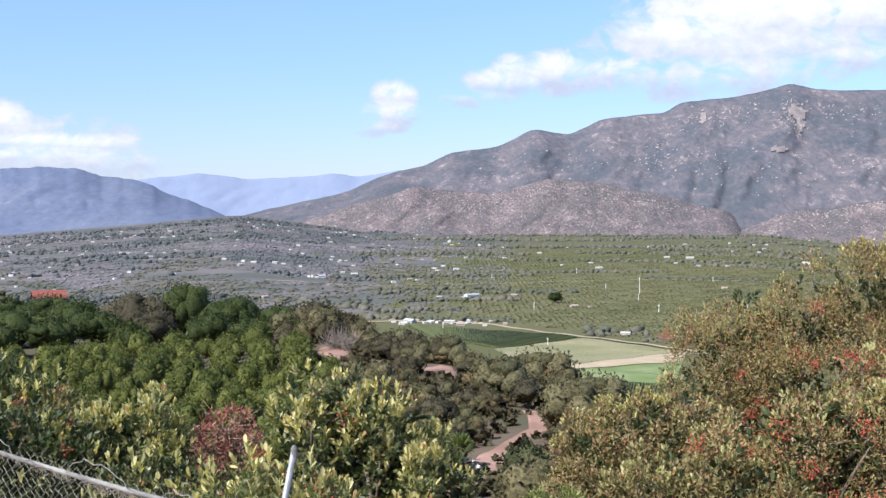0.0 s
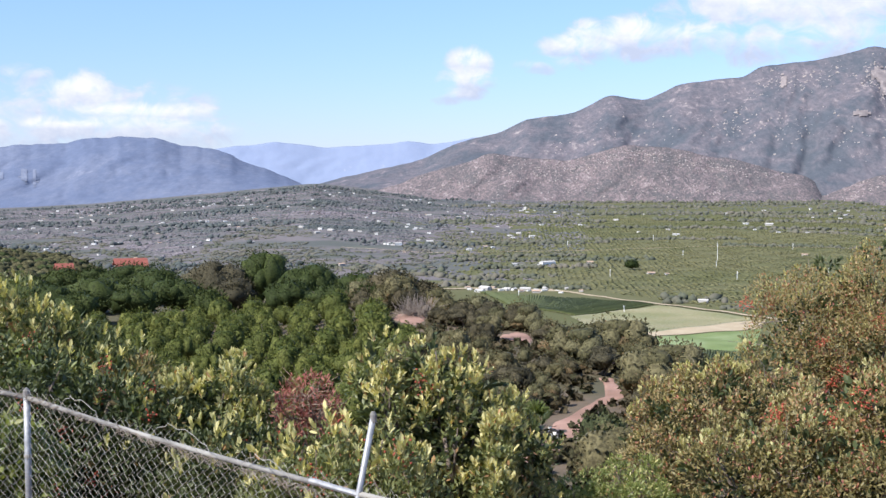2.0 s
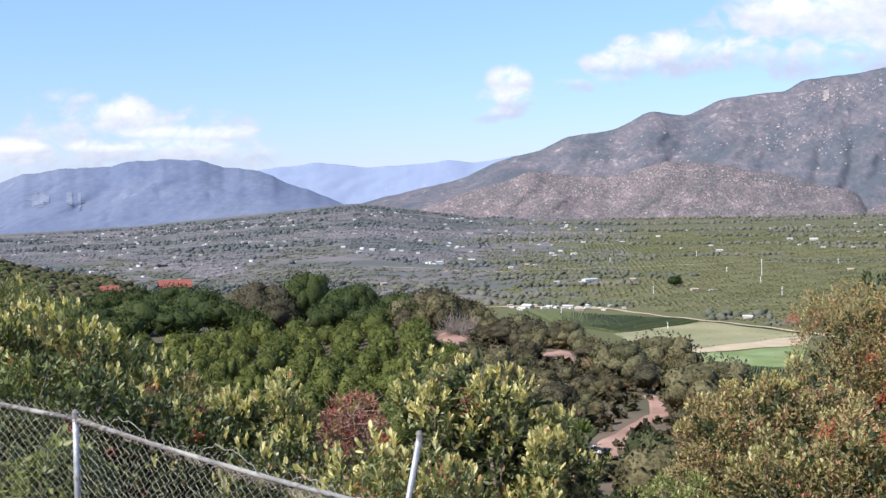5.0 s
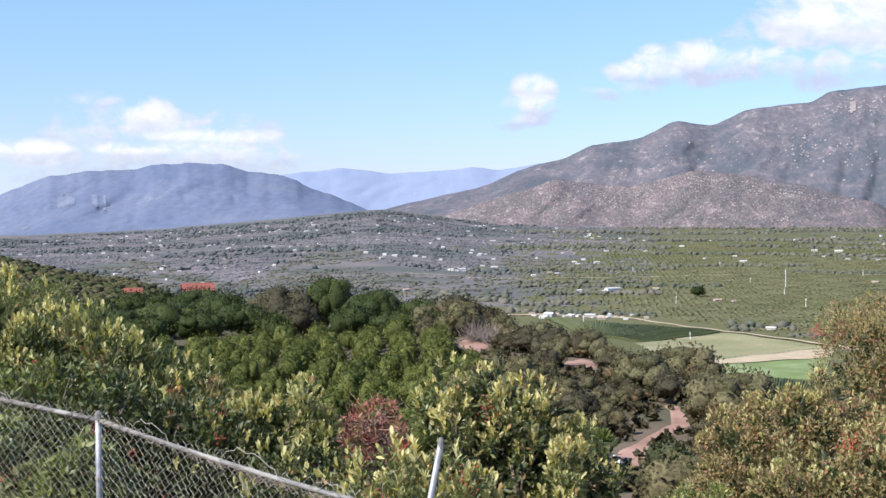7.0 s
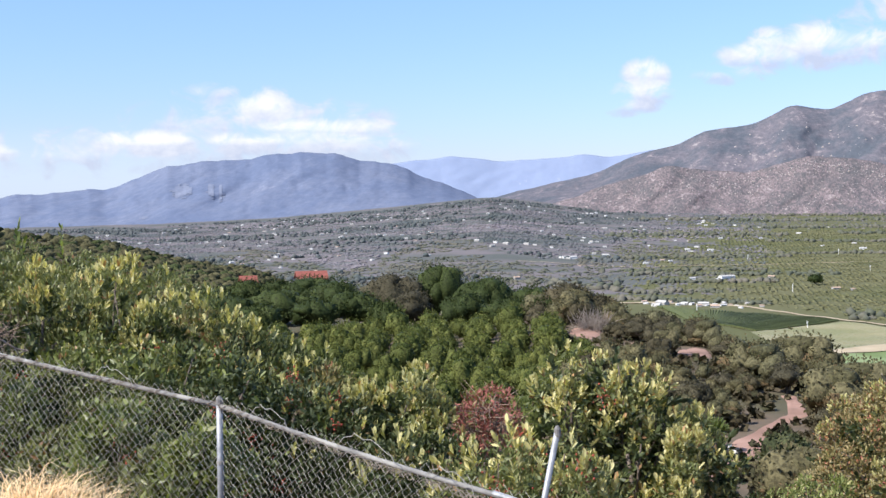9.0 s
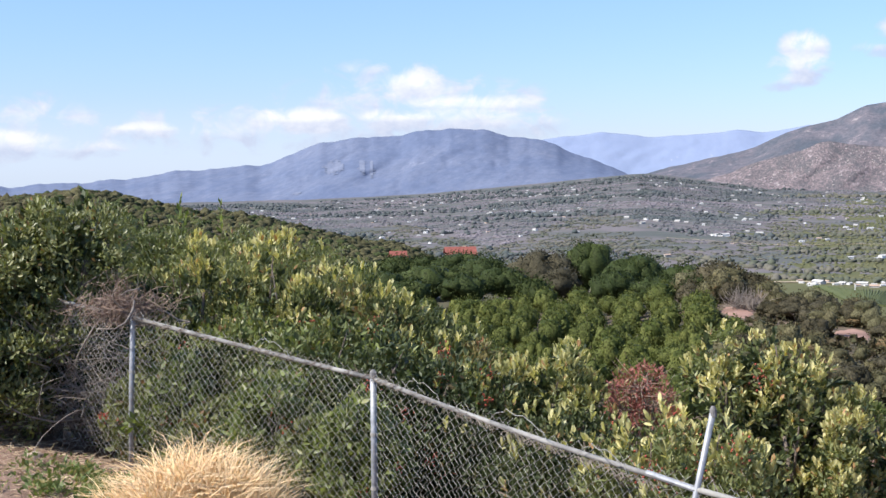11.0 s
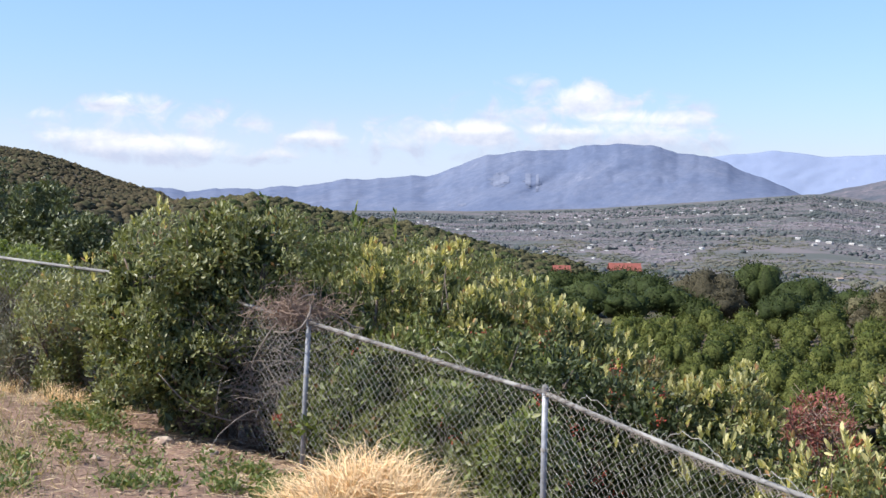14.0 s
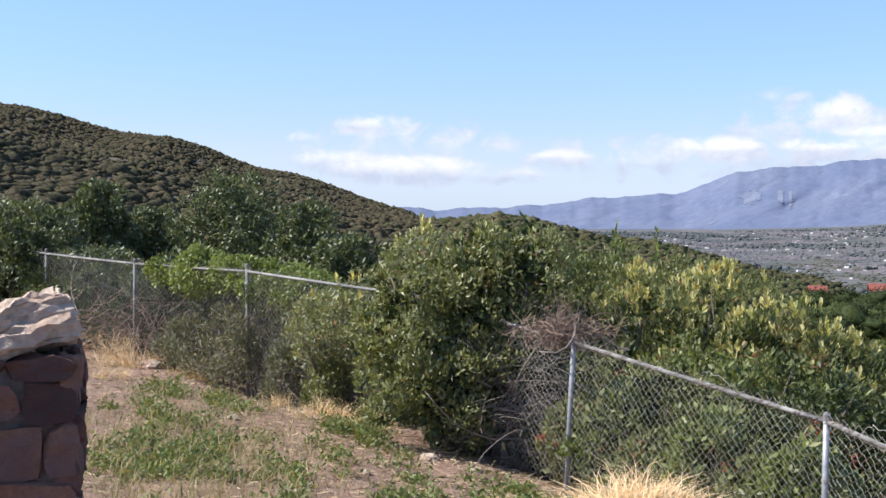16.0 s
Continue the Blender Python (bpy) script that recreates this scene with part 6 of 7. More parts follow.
def make_shrubs():
    rng = np.random.default_rng(77)
    Y = "young_foliage"
    # pale-tipped bush behind the leaning post
    h = top_of(3.8, 9.6, -6.9)
    shrub("toyon_bush", facing(3.5, 9.6), ((-0.1, 0, h - 0.28, 0.16, 0.2, 0.24), (-0.5, 0, h - 0.36, 0.13, 0.2, 0.24), (0.1, 0.05, h - 0.5, 0.26, 0.3, 0.26), (-0.34, 0, h - 0.62, 0.30, 0.3, 0.32), (0.05, 0, h - 0.85, 0.46, 0.4, 0.42),
                                            (0.42, 0.05, h - 0.9, 0.30, 0.35, 0.32), (0.62, 0.0, h - 0.92, 0.20, 0.3, 0.26), (-0.38, -0.1, h - 1.12, 0.38, 0.4, 0.4), (0.3, -0.1, h - 1.35, 0.48, 0.45, 0.45), (0.55, -0.1, h - 1.4, 0.22, 0.3, 0.30),
                                            (-0.2, -0.2, h - 1.7, 0.5, 0.4, 0.5), (0.4, -0.2, h - 1.9, 0.45, 0.4, 0.5)),
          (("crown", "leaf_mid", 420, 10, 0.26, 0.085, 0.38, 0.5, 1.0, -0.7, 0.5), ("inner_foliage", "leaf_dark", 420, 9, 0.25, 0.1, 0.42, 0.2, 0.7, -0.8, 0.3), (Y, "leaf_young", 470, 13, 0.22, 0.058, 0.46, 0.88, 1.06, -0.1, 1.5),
           ("fruit", "berry", 8, 22, 0.05, 0.011, 0, 0.9, 1.0, -0.3, 0)), "bushy shrub with pale yellow young leaves behind the fence", seed=1, group="shrubs behind the fence")
    h = top_of(0.2, 9.3, -10.1)
    shrub("toyon_bush", facing(0.95, 9.3), ((0.0, 0, h - 0.26, 0.08, 0.2, 0.22), (-0.04, -0.1, h - 0.6, 0.12, 0.3, 0.4), (0.0, -0.1, h - 0.95, 0.14, 0.3, 0.4)),
          (("crown", "leaf_mid", 150, 9, 0.22, 0.085, 0.38, 0.4, 1.0, -0.7, 0.5), (Y, "leaf_young", 120, 13, 0.22, 0.058, 0.46, 0.88, 1.06, -0.2, 1.4)), "low shrub with pale yellow tips", seed=2, group="shrubs behind the fence", count=4)
    h = top_of(13.6, 10.4, -7.8)
    shrub("toyon_bush", facing(13.6, 10.4), ((0, 0, h - 0.4, 0.28, 0.3, 0.36), (-0.32, 0, h - 0.72, 0.3, 0.3, 0.36), (0.24, -0.1, h - 0.75, 0.28, 0.3, 0.4), (-0.05, -0.15, h - 1.1, 0.55, 0.4, 0.5), (-0.3, -0.2, h - 1.4, 0.5, 0.4, 0.5)),
          (("crown", "leaf_mid", 300, 10, 0.25, 0.085, 0.38, 0.4, 1.0, -0.7, 0.5), (Y, "leaf_young", 345, 13, 0.22, 0.058, 0.46, 0.88, 1.06, -0.1, 1.5), ("inner_foliage", "leaf_dark", 200, 9, 0.25, 0.1, 0.42, 0.2, 0.7, -0.8, 0.3)),
          "bushy shrub with pale yellow young leaves behind the fence", seed=3, group="shrubs behind the fence", count=6)
    h = top_of(9.7, 11.0, -8.45)
    shrub("withered_bush", facing(9.7, 11.0), ((0, 0, h - 0.22, 0.2, 0.25, 0.2), (-0.15, 0, h - 0.4, 0.2, 0.25, 0.22), (0.14, 0, h - 0.42, 0.18, 0.25, 0.24), (0.0, 0, h - 0.7, 0.3, 0.25, 0.35)),
          (("crown", "leaf_red", 95, 9, 0.16, 0.085, 0.28, 0.5, 1.05, -0.6, 0.3), ("dry_brush", "vine_stem", 110, 0, 0.22, 0.005, 0, 0.8, 1.1, -0.2, 0)), "withered bush with dry dark red leaves", seed=4, count=6, thick=0.02)
    for i, (a, r, el, w, lab) in enumerate(((9.2, 9.0, -10.9, 0.5, "green shrub with red berry clusters behind the fence"), (6.6, 8.6, -11.4, 0.42, "green shrub with red berry clusters behind the fence"),
                                           (12.6, 9.6, -10.6, 0.5, "green shrub behind the fence"), (16.0, 10.3, -9.0, 0.5, "green shrub behind the fence"))):
        h = top_of(a, r, el)
        # the last two get darker leaves in place of the shade behind the wire
        shrub("toyon_bush", facing(a, r), ((0, 0, h - 0.35, w * 0.7, 0.35, 0.34), (-w * 0.5, 0, h - 0.6, w * 0.7, 0.35, 0.45), (w * 0.5, -0.05, h - 0.7, w * 0.7, 0.35, 0.45), (0, -0.1, h - 1.1, w * 1.1, 0.4, 0.55)),
              (("crown", "leaf_mid" if i < 2 else "leaf_dark", 330, 10, 0.22, 0.08, 0.38, 0.4, 1.04, -0.7, 0.6), (Y, "leaf_young", 34 - 6 * (i > 1), 9, 0.2, 0.085, 0.34, 0.9, 1.08, -0.1, 1.0), ("fruit", "berry", 13 if i < 2 else 3, 30, 0.05, 0.013, 0, 0.97, 1.06, -0.1, 0)),
              lab, seed=10 + i, count=5, group="shrubs behind the fence")
    # shrubs behind the middle panels, seen through the wire
    for i, (a, r, el, w) in enumerate(((18.3, 10.4, -8.3, 0.6), (21.0, 10.6, -7.3, 0.7), (24.2, 10.9, -6.9, 0.75), (27.4, 11.3, -6.6, 0.7), (30.4, 12.0, -6.3, 0.6))):
        h = top_of(a, r, el)
        # below bearing 22 the crowns are darker, shade put into the leaf colour
        shrub("toyon_bush", facing(a, r), ((0, 0, h - 0.4, w * 0.7, 0.45, 0.4), (-w * 0.5, 0, h - 0.8, w * 0.8, 0.5, 0.55), (w * 0.5, -0.05, h - 0.9, w * 0.8, 0.5, 0.55), (0, -0.1, h - 1.4, w * 1.2, 0.5, 0.6)),
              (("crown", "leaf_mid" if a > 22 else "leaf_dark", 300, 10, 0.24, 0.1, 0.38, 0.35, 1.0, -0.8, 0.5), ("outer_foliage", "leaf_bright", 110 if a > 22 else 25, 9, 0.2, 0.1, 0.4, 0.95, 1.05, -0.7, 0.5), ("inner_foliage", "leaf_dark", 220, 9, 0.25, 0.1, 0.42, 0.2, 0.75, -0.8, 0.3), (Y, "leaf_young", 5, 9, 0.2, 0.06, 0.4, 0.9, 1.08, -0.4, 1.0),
               ("fruit", "berry", 12, 26, 0.035, 0.013, 0, 1.0, 1.08, -0.5, 0)), "green shrub pressing against the wire", seed=20 + i, count=5, group="shrubs behind the fence")
    for i, (a, r, h) in enumerate(((22.6, 9.6, 0.95), (24.3, 9.95, 0.8), (26.2, 10.2, 1.05), (28.2, 10.6, 0.85), (30.2, 11.0, 1.1), (31.6, 11.35, 0.9))):
        shrub("toyon_bush", facing(a, r, -0.05), ((0, 0, h - 0.2, 0.2, 0.22, 0.24), (-0.2, 0.05, h * 0.55, 0.2, 0.22, 0.3), (0.2, 0.05, h * 0.5, 0.22, 0.22, 0.3), (0, 0, h * 0.3, 0.3, 0.24, 0.3)),
              (("crown", "leaf_mid" if i % 2 else "leaf_bright", 110, 10, 0.2, 0.13, 0.42, 0.4, 1.0, -0.7, 0.6), ("outer_foliage", "leaf_pale", 40, 9, 0.2, 0.125, 0.4, 0.9, 1.0, -0.4, 0.6), ("fruit", "berry", 3, 20, 0.03, 0.012, 0, 1.0, 1.0, -0.3, 0)),
              "small leafy shrub growing at the foot of the wire", seed=120 + i, count=4, thick=0.015, group="shrubs at the foot of the wire")
    # tall willowy shrub with narrow pale leaves
    shrub("laurel_sumac", facing(25.5, 12.4), ((-0.75, 0, top_of(25.5, 12.4, -2.8) - 0.7, 0.5, 0.5, 0.62), (-0.15, 0.1, top_of(25.5, 12.4, -2.9) - 0.75, 0.5, 0.5, 0.6), (0.45, 0, top_of(25.5, 12.4, -4.1) - 0.7, 0.5, 0.5, 0.62),
                                               (1.0, 0, top_of(25.5, 12.4, -5.2) - 0.6, 0.5, 0.5, 0.6), (1.45, 0, top_of(25.5, 12.4, -6.4) - 0.6, 0.42, 0.5, 0.55), (-0.3, -0.1, 1.0, 1.0, 0.6, 0.9), (0.7, -0.1, 0.9, 0.9, 0.6, 0.8)),
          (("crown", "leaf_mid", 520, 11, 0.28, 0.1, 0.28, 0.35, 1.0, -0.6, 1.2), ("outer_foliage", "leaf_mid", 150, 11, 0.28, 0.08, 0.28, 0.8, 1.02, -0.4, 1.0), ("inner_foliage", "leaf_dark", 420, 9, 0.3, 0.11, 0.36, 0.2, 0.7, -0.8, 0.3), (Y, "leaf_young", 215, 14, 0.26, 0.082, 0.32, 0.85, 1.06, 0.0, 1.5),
           ("fruit", "berry", 5, 14, 0.05, 0.012, 0, 0.95, 1.02, 0.0, 0)), "tall willowy shrub with narrow yellow-green leaves", seed=30, count=10)
    # low dark and brownish shrubs trailing off behind it
    for i, (a, r, el, w, mat) in enumerate(((19.3, 12.8, -6.2, 0.7, "leaf_dark"), (17.2, 12.2, -7.6, 0.45, "leaf_olive"), (22.5, 13.4, -4.9, 0.7, "leaf_olive"))):
        h = top_of(a, r, el)
        shrub("laurel_sumac", facing(a, r), ((0, 0, h - 0.5, w * 0.7, 0.5, 0.5), (w * 0.5, 0, h - 0.9, w * 0.7, 0.5, 0.6), (-w * 0.5, 0, h - 0.8, w * 0.7, 0.5, 0.6)),
              (("crown", mat, 420, 10, 0.28, 0.09, 0.3, 0.3, 1.03, -0.6, 0.8), (Y, "leaf_young", 7, 9, 0.25, 0.07, 0.28, 0.9, 1.05, 0.1, 1.3)), "low dark shrub on the slope behind the fence", seed=36 + i, count=5)
    # leafy shrubs with thin sprigs rising behind
    for i, (a, r, el, w) in enumerate(((28.0, 14.6, -1.9, 0.75), (30.6, 15.2, -1.6, 0.7), (24.8, 15.5, -2.9, 0.8), (33.0, 15.0, -1.2, 0.6))):
        h = top_of(a, r, el)
        shrub("elder_bush", facing(a, r), ((0, 0, h - 0.7, w * 0.7, 0.6, 0.6), (w * 0.6, 0, h - 1.1, w * 0.7, 0.6, 0.7), (-w * 0.6, 0, h - 1.1, w * 0.7, 0.6, 0.7)),
              (("crown", "leaf_mid", 480, 9, 0.3, 0.085, 0.4, 0.3, 1.04, -0.5, 0.8), ("sprig", "leaf_bright", 3, 12, 0.5, 0.075, 0.4, 0.75, 0.9, 0.6, 2.2)), "loose leafy shrub with thin upright sprigs", seed=42 + i, count=6)
    # big dark bush that has swallowed the fence
    h = top_of(33.9, 12.0, -1.25)
    shrub("lemonade_berry_bush", facing(36.2, 12.2), ((0.38, 0.1, h - 0.55, 0.42, 0.6, 0.5), (-0.05, 0.1, h - 0.62, 0.5, 0.6, 0.5), (-0.6, 0.1, h - 0.85, 0.5, 0.6, 0.5), (-0.86, 0.2, h - 1.2, 0.36, 0.5, 0.42), (0.1, 0.05, h - 1.2, 0.48, 0.6, 0.55),
                                                      (-0.5, -0.25, h - 1.4, 0.55, 0.6, 0.6), (-0.25, -0.2, h - 1.6, 0.40, 0.5, 0.4), (-0.36, -0.22, 0.62, 0.36, 0.4, 0.45), (-0.2, -0.25, 0.36, 0.26, 0.3, 0.34)),
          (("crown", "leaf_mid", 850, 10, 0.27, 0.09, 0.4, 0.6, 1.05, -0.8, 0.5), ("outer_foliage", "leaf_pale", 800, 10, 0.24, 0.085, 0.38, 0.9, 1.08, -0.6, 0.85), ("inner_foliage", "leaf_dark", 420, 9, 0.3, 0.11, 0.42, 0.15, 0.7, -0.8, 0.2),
           ("fruit", "berry", 10, 12, 0.035, 0.011, 0, 0.98, 1.05, -0.7, 0)), "big dark green bush growing over the fence", seed=50, count=12, thick=0.05)
    # added shrub: its dark leaves stand in for the hollow's shade
    shrub("toyon_bush", facing(33.6, 12.6), ((0, 0, 0.5, 0.5, 0.4, 0.5), (-0.3, 0.1, 1.0, 0.45, 0.4, 0.5), (0.35, 0.1, 0.9, 0.45, 0.4, 0.5)), (("crown", "leaf_dark", 330, 10, 0.25, 0.085, 0.36, 0.4, 1.0, -0.7, 0.4),), "added dark-leaved shrub that makes the shaded hollow behind the wire", seed=53, count=6)
    shrub("toyon_bush", facing(41.0, 14.6), ((0, 0, 1.1, 0.6, 0.5, 0.7), (0.5, 0, 1.5, 0.5, 0.5, 0.6), (-0.5, 0, 0.8, 0.4, 0.4, 0.6)),
          (("crown", "leaf_pale", 330, 10, 0.25, 0.085, 0.36, 0.35, 1.03, -0.7, 0.6), (Y, "leaf_young", 24, 9, 0.2, 0.085, 0.3, 0.95, 1.05, 0.1, 1.2)), "green shrub beside the overgrown fence", seed=52, count=6)
    # grey shrubs against the far panels
    for i, (a, r, w, h, mat) in enumerate(((45.6, 15.75, 0.8, 1.3, "leaf_grey"), (43.6, 15.0, 0.5, 1.0, "leaf_grey"), (47.8, 16.7, 0.6, 1.0, "leaf_grey"), (42.0, 14.2, 0.4, 0.9, "leaf_mid"), (47.0, 18.4, 0.9, 1.4, "leaf_dark"), (50.4, 19.2, 0.9, 1.3, "leaf_dark"), (53.2, 20.4, 1.0, 1.4, "leaf_dark"), (44.4, 17.2, 0.7, 1.4, "leaf_dark"))):
        shrub("sagebrush", facing(a, r + 0.5, -0.05), ((0, 0, h - 0.35, w * 0.6, 0.4, 0.36), (-w * 0.5, 0, h * 0.4, w * 0.55, 0.4, h * 0.4), (w * 0.5, 0, h * 0.4, w * 0.55, 0.4, h * 0.4)),
              (("crown", mat, 400, 10, 0.2, 0.085, 0.28, 0.3, 1.05, -0.7, 0.8), ("dry_brush", "dry_stem", 170, 0, 0.3, 0.005, 0, 0.7, 1.1, -0.6, 0)), "grey-green twiggy shrub against the fence", seed=56 + i, count=7, thick=0.02)
    # trees behind the far panels
    for i, (a, r, el, w) in enumerate(((46.4, 24, 1.6, 1.7), (43.3, 22, 0.2, 1.2), (50.0, 25, -0.1, 1.1), (52.3, 24, 1.1, 1.15), (55.2, 22, 0.2, 1.5), (48.5, 21, -2.0, 1.6), (60, 23, 1.5, 2.4), (52, 21, -2.0, 1.6), (41.6, 20, -1.2, 1.2))):
        h = top_of(a, r, el - 0.1)
        bl = domed(np.random.default_rng(60 + i), 22, w * 1.7, h)
        # paler leaves over the crown tops put the glint of the foliage into colour
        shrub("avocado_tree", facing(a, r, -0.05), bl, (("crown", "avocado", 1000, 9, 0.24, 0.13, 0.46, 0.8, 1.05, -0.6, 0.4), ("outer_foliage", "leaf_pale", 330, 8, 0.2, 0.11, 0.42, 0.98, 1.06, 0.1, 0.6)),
              "dense dark green tree behind the fence", "tree", seed=60 + i, count=6, thick=0.08, group="trees behind the fence", fine=False)
    # bright creeper along the top of the far panels
    for a, r, w in ((48.6, 17.5, 0.5), (46.6, 16.9, 0.75), (44.6, 16.3, 0.6), (43.2, 15.6, 0.4)):
        shrub("creeper", facing(a, r, 1.14), ((0, 0, 0.22, w, 0.3, 0.24), (w * 0.7, 0, 0.12, w * 0.6, 0.3, 0.2)), (("crown", "leaf_bright", 240, 8, 0.18, 0.085, 0.6, 0.5, 1.05, -0.5, 0.3),), "bright green creeper trailing over the fence rail",
              "vine", seed=int(a), wood=True, count=3, thick=0.012)
    # big red-berried bushes on the other side
    def berried(seed, a, r, bl, n, lab, mat="leaf_tan", y=0.24, fruit=0.028):
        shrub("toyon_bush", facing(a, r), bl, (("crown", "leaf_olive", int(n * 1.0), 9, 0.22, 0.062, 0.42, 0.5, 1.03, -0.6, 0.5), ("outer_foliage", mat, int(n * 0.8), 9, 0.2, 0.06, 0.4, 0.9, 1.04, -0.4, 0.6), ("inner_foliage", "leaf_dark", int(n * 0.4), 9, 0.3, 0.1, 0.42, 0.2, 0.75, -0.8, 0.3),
                                               ("young_foliage", "leaf_young", int(n * y * 0.5), 10, 0.14, 0.05, 0.46, 0.93, 1.06, -0.1, 0.9), ("reddish_foliage", "leaf_red", int(n * 0.10), 8, 0.16, 0.06, 0.4, 0.95, 1.05, -0.3, 0.5),
                                               ("fruit", "berry", int(n * fruit * 0.8), 54, 0.05, 0.014, 0, 0.98, 1.05, -0.4, 0), ("dry_brush", "dry_stem", int(n * 0.06), 0, 0.4, 0.006, 0, 0.85, 1.05, -0.5, 0)),
              lab, seed=seed, count=11, thick=0.05, group="berried shrubs beside the overlook")
    h = top_of(-13, 17, -3.0)
    berried(80, -15.2, 17, ((-0.7, 0, h - 1.15, 0.6, 0.8, 0.72), (0.15, 0, h - 0.82, 0.62, 0.8, 0.72), (1.05, 0.2, h - 0.62, 0.75, 0.8, 0.75), (1.9, 0.2, h - 0.3, 0.8, 0.9, 0.9), (-0.85, -0.2, h - 1.6, 0.7, 0.8, 0.8), (0.3, -0.4, h - 1.7, 1.0, 0.8, 0.9),
                            (1.5, -0.4, h - 1.6, 1.0, 0.8, 1.0), (-0.4, -0.5, h - 2.5, 1.0, 0.8, 0.9), (0.9, -0.6, h - 2.6, 1.1, 0.8, 0.9)), 2300, "large olive-green bush with red berries and dry twigs", fruit=0.032)
    h = top_of(-8.2, 13.5, -8.4)
    berried(81, -8.6, 13.5, ((0, 0, h - 0.45, 0.5, 0.6, 0.45), (0.55, 0, h - 0.4, 0.45, 0.6, 0.5), (-0.45, 0, h - 0.8, 0.42, 0.6, 0.45), (0.15, -0.3, h - 1.2, 0.8, 0.6, 0.6), (-0.3, -0.4, h - 1.75, 0.8, 0.5, 0.6)), 900,
            "rounded yellowish-green bush with a few berries", y=0.45, fruit=0.005)
    h = top_of(-15.5, 11.0, -8.6)
    berried(82, -15.8, 11.0, ((0, 0, h - 0.4, 0.5, 0.5, 0.42), (0.6, 0, h - 0.2, 0.5, 0.5, 0.5), (-0.55, 0, h - 0.7, 0.45, 0.5, 0.45), (0, -0.2, h - 1.0, 0.8, 0.5, 0.55), (0.9, -0.2, h - 0.8, 0.6, 0.5, 0.6), (-0.7, -0.2, h - 1.3, 0.6, 0.5, 0.5)), 950,
            "olive-green bush heavy with red berries", y=0.35, fruit=0.055)
    h = top_of(-3.9, 10.2, -12.5)
    shrub("coyote_brush", facing(-3.9, 10.2), ((0, 0, h - 0.26, 0.26, 0.3, 0.26), (0.3, 0, h - 0.34, 0.24, 0.3, 0.28), (-0.26, 0, h - 0.44, 0.22, 0.3, 0.28), (0.05, -0.1, h - 0.8, 0.45, 0.35, 0.4)),
          (("crown", "leaf_bright", 380, 10, 0.2, 0.06, 0.4, 0.4, 1.0, -0.7, 0.6), ("outer_foliage", "leaf_young", 90, 9, 0.2, 0.05, 0.42, 0.9, 1.0, -0.3, 0.6)), "low bright green bush on the slope", seed=83, count=6)
    h = top_of(-10.4, 10.4, -11.0)
    berried(84, -12.2, 10.4, ((0, 0, h - 0.4, 0.5, 0.5, 0.42), (0.5, 0, h - 0.5, 0.45, 0.5, 0.45), (-0.5, 0, h - 0.5, 0.4, 0.5, 0.4), (0.1, -0.2, h - 1.0, 0.8, 0.5, 0.5)), 620, "low twiggy olive bush on the slope", "leaf_olive", 0.3, 0.006)
    # dry vine heaped over the third post, and its stems hanging in the wire
    stringy("dry_vine", "heap of leafless brown vine over the fence post", facing(32.4, 11.0, 1.22), rng, 330, (-0.45, -0.10, 0.02), (0.34, 0.15, 0.28), 0.5, 1.7, 0.0026, "vine_stem", "thin brown stems")
    stringy("dry_vine", "leafless grey vine stems hanging in the wire", facing(33.8, 11.45), rng, 210, (-0.6, -0.05, 0.0), (0.45, 0.35, 1.15), 0.8, 0.8, 0.0034, "dry_stem", "thin grey stems")
    rail_vine(1, 110)
    rail_vine(2, 130)
    rail_vine(3, 80)
    rail_vine(5, 100)
    stringy("dry_vine", "leafless brush tangled in the far panels", facing(48.5, 17.4), rng, 460, (-1.7, -0.05, 0.05), (1.6, 0.4, 1.05), 0.7, 0.9, 0.004, "vine_stem", "thin grey stems")


make_shrubs()


def blades(geo, pos, way, size, rng, width=0.02, droop=0.5):
    """Grass blades: three-part strips that bend over."""
    n = len(pos)
    size = np.broadcast_to(size, (n,))[:, None]
    way = unit(way)
    lean = unit(rng.normal(size=(n, 3)) * np.array([1, 1, 0.1]))
    side = unit(np.cross(way, lean)) * size * width
    p1 = pos + way * size * 0.45
    p2 = p1 + unit(way + lean * droop) * size * 0.35
    p3 = p2 + unit(way + lean * droop * 2.2 - np.array([0, 0, droop * 0.7])) * size * 0.3
    v = np.stack([pos - side, pos + side, p1 - side * 0.8, p1 + side * 0.8, p2 - side * 0.5, p2 + side * 0.5, p3], 1)
    f = np.array([[0, 1, 3], [0, 3, 2], [2, 3, 5], [2, 5, 4], [4, 5, 6]])
    geo.add(v, f[None] + (np.arange(n) * 7)[:, None, None])


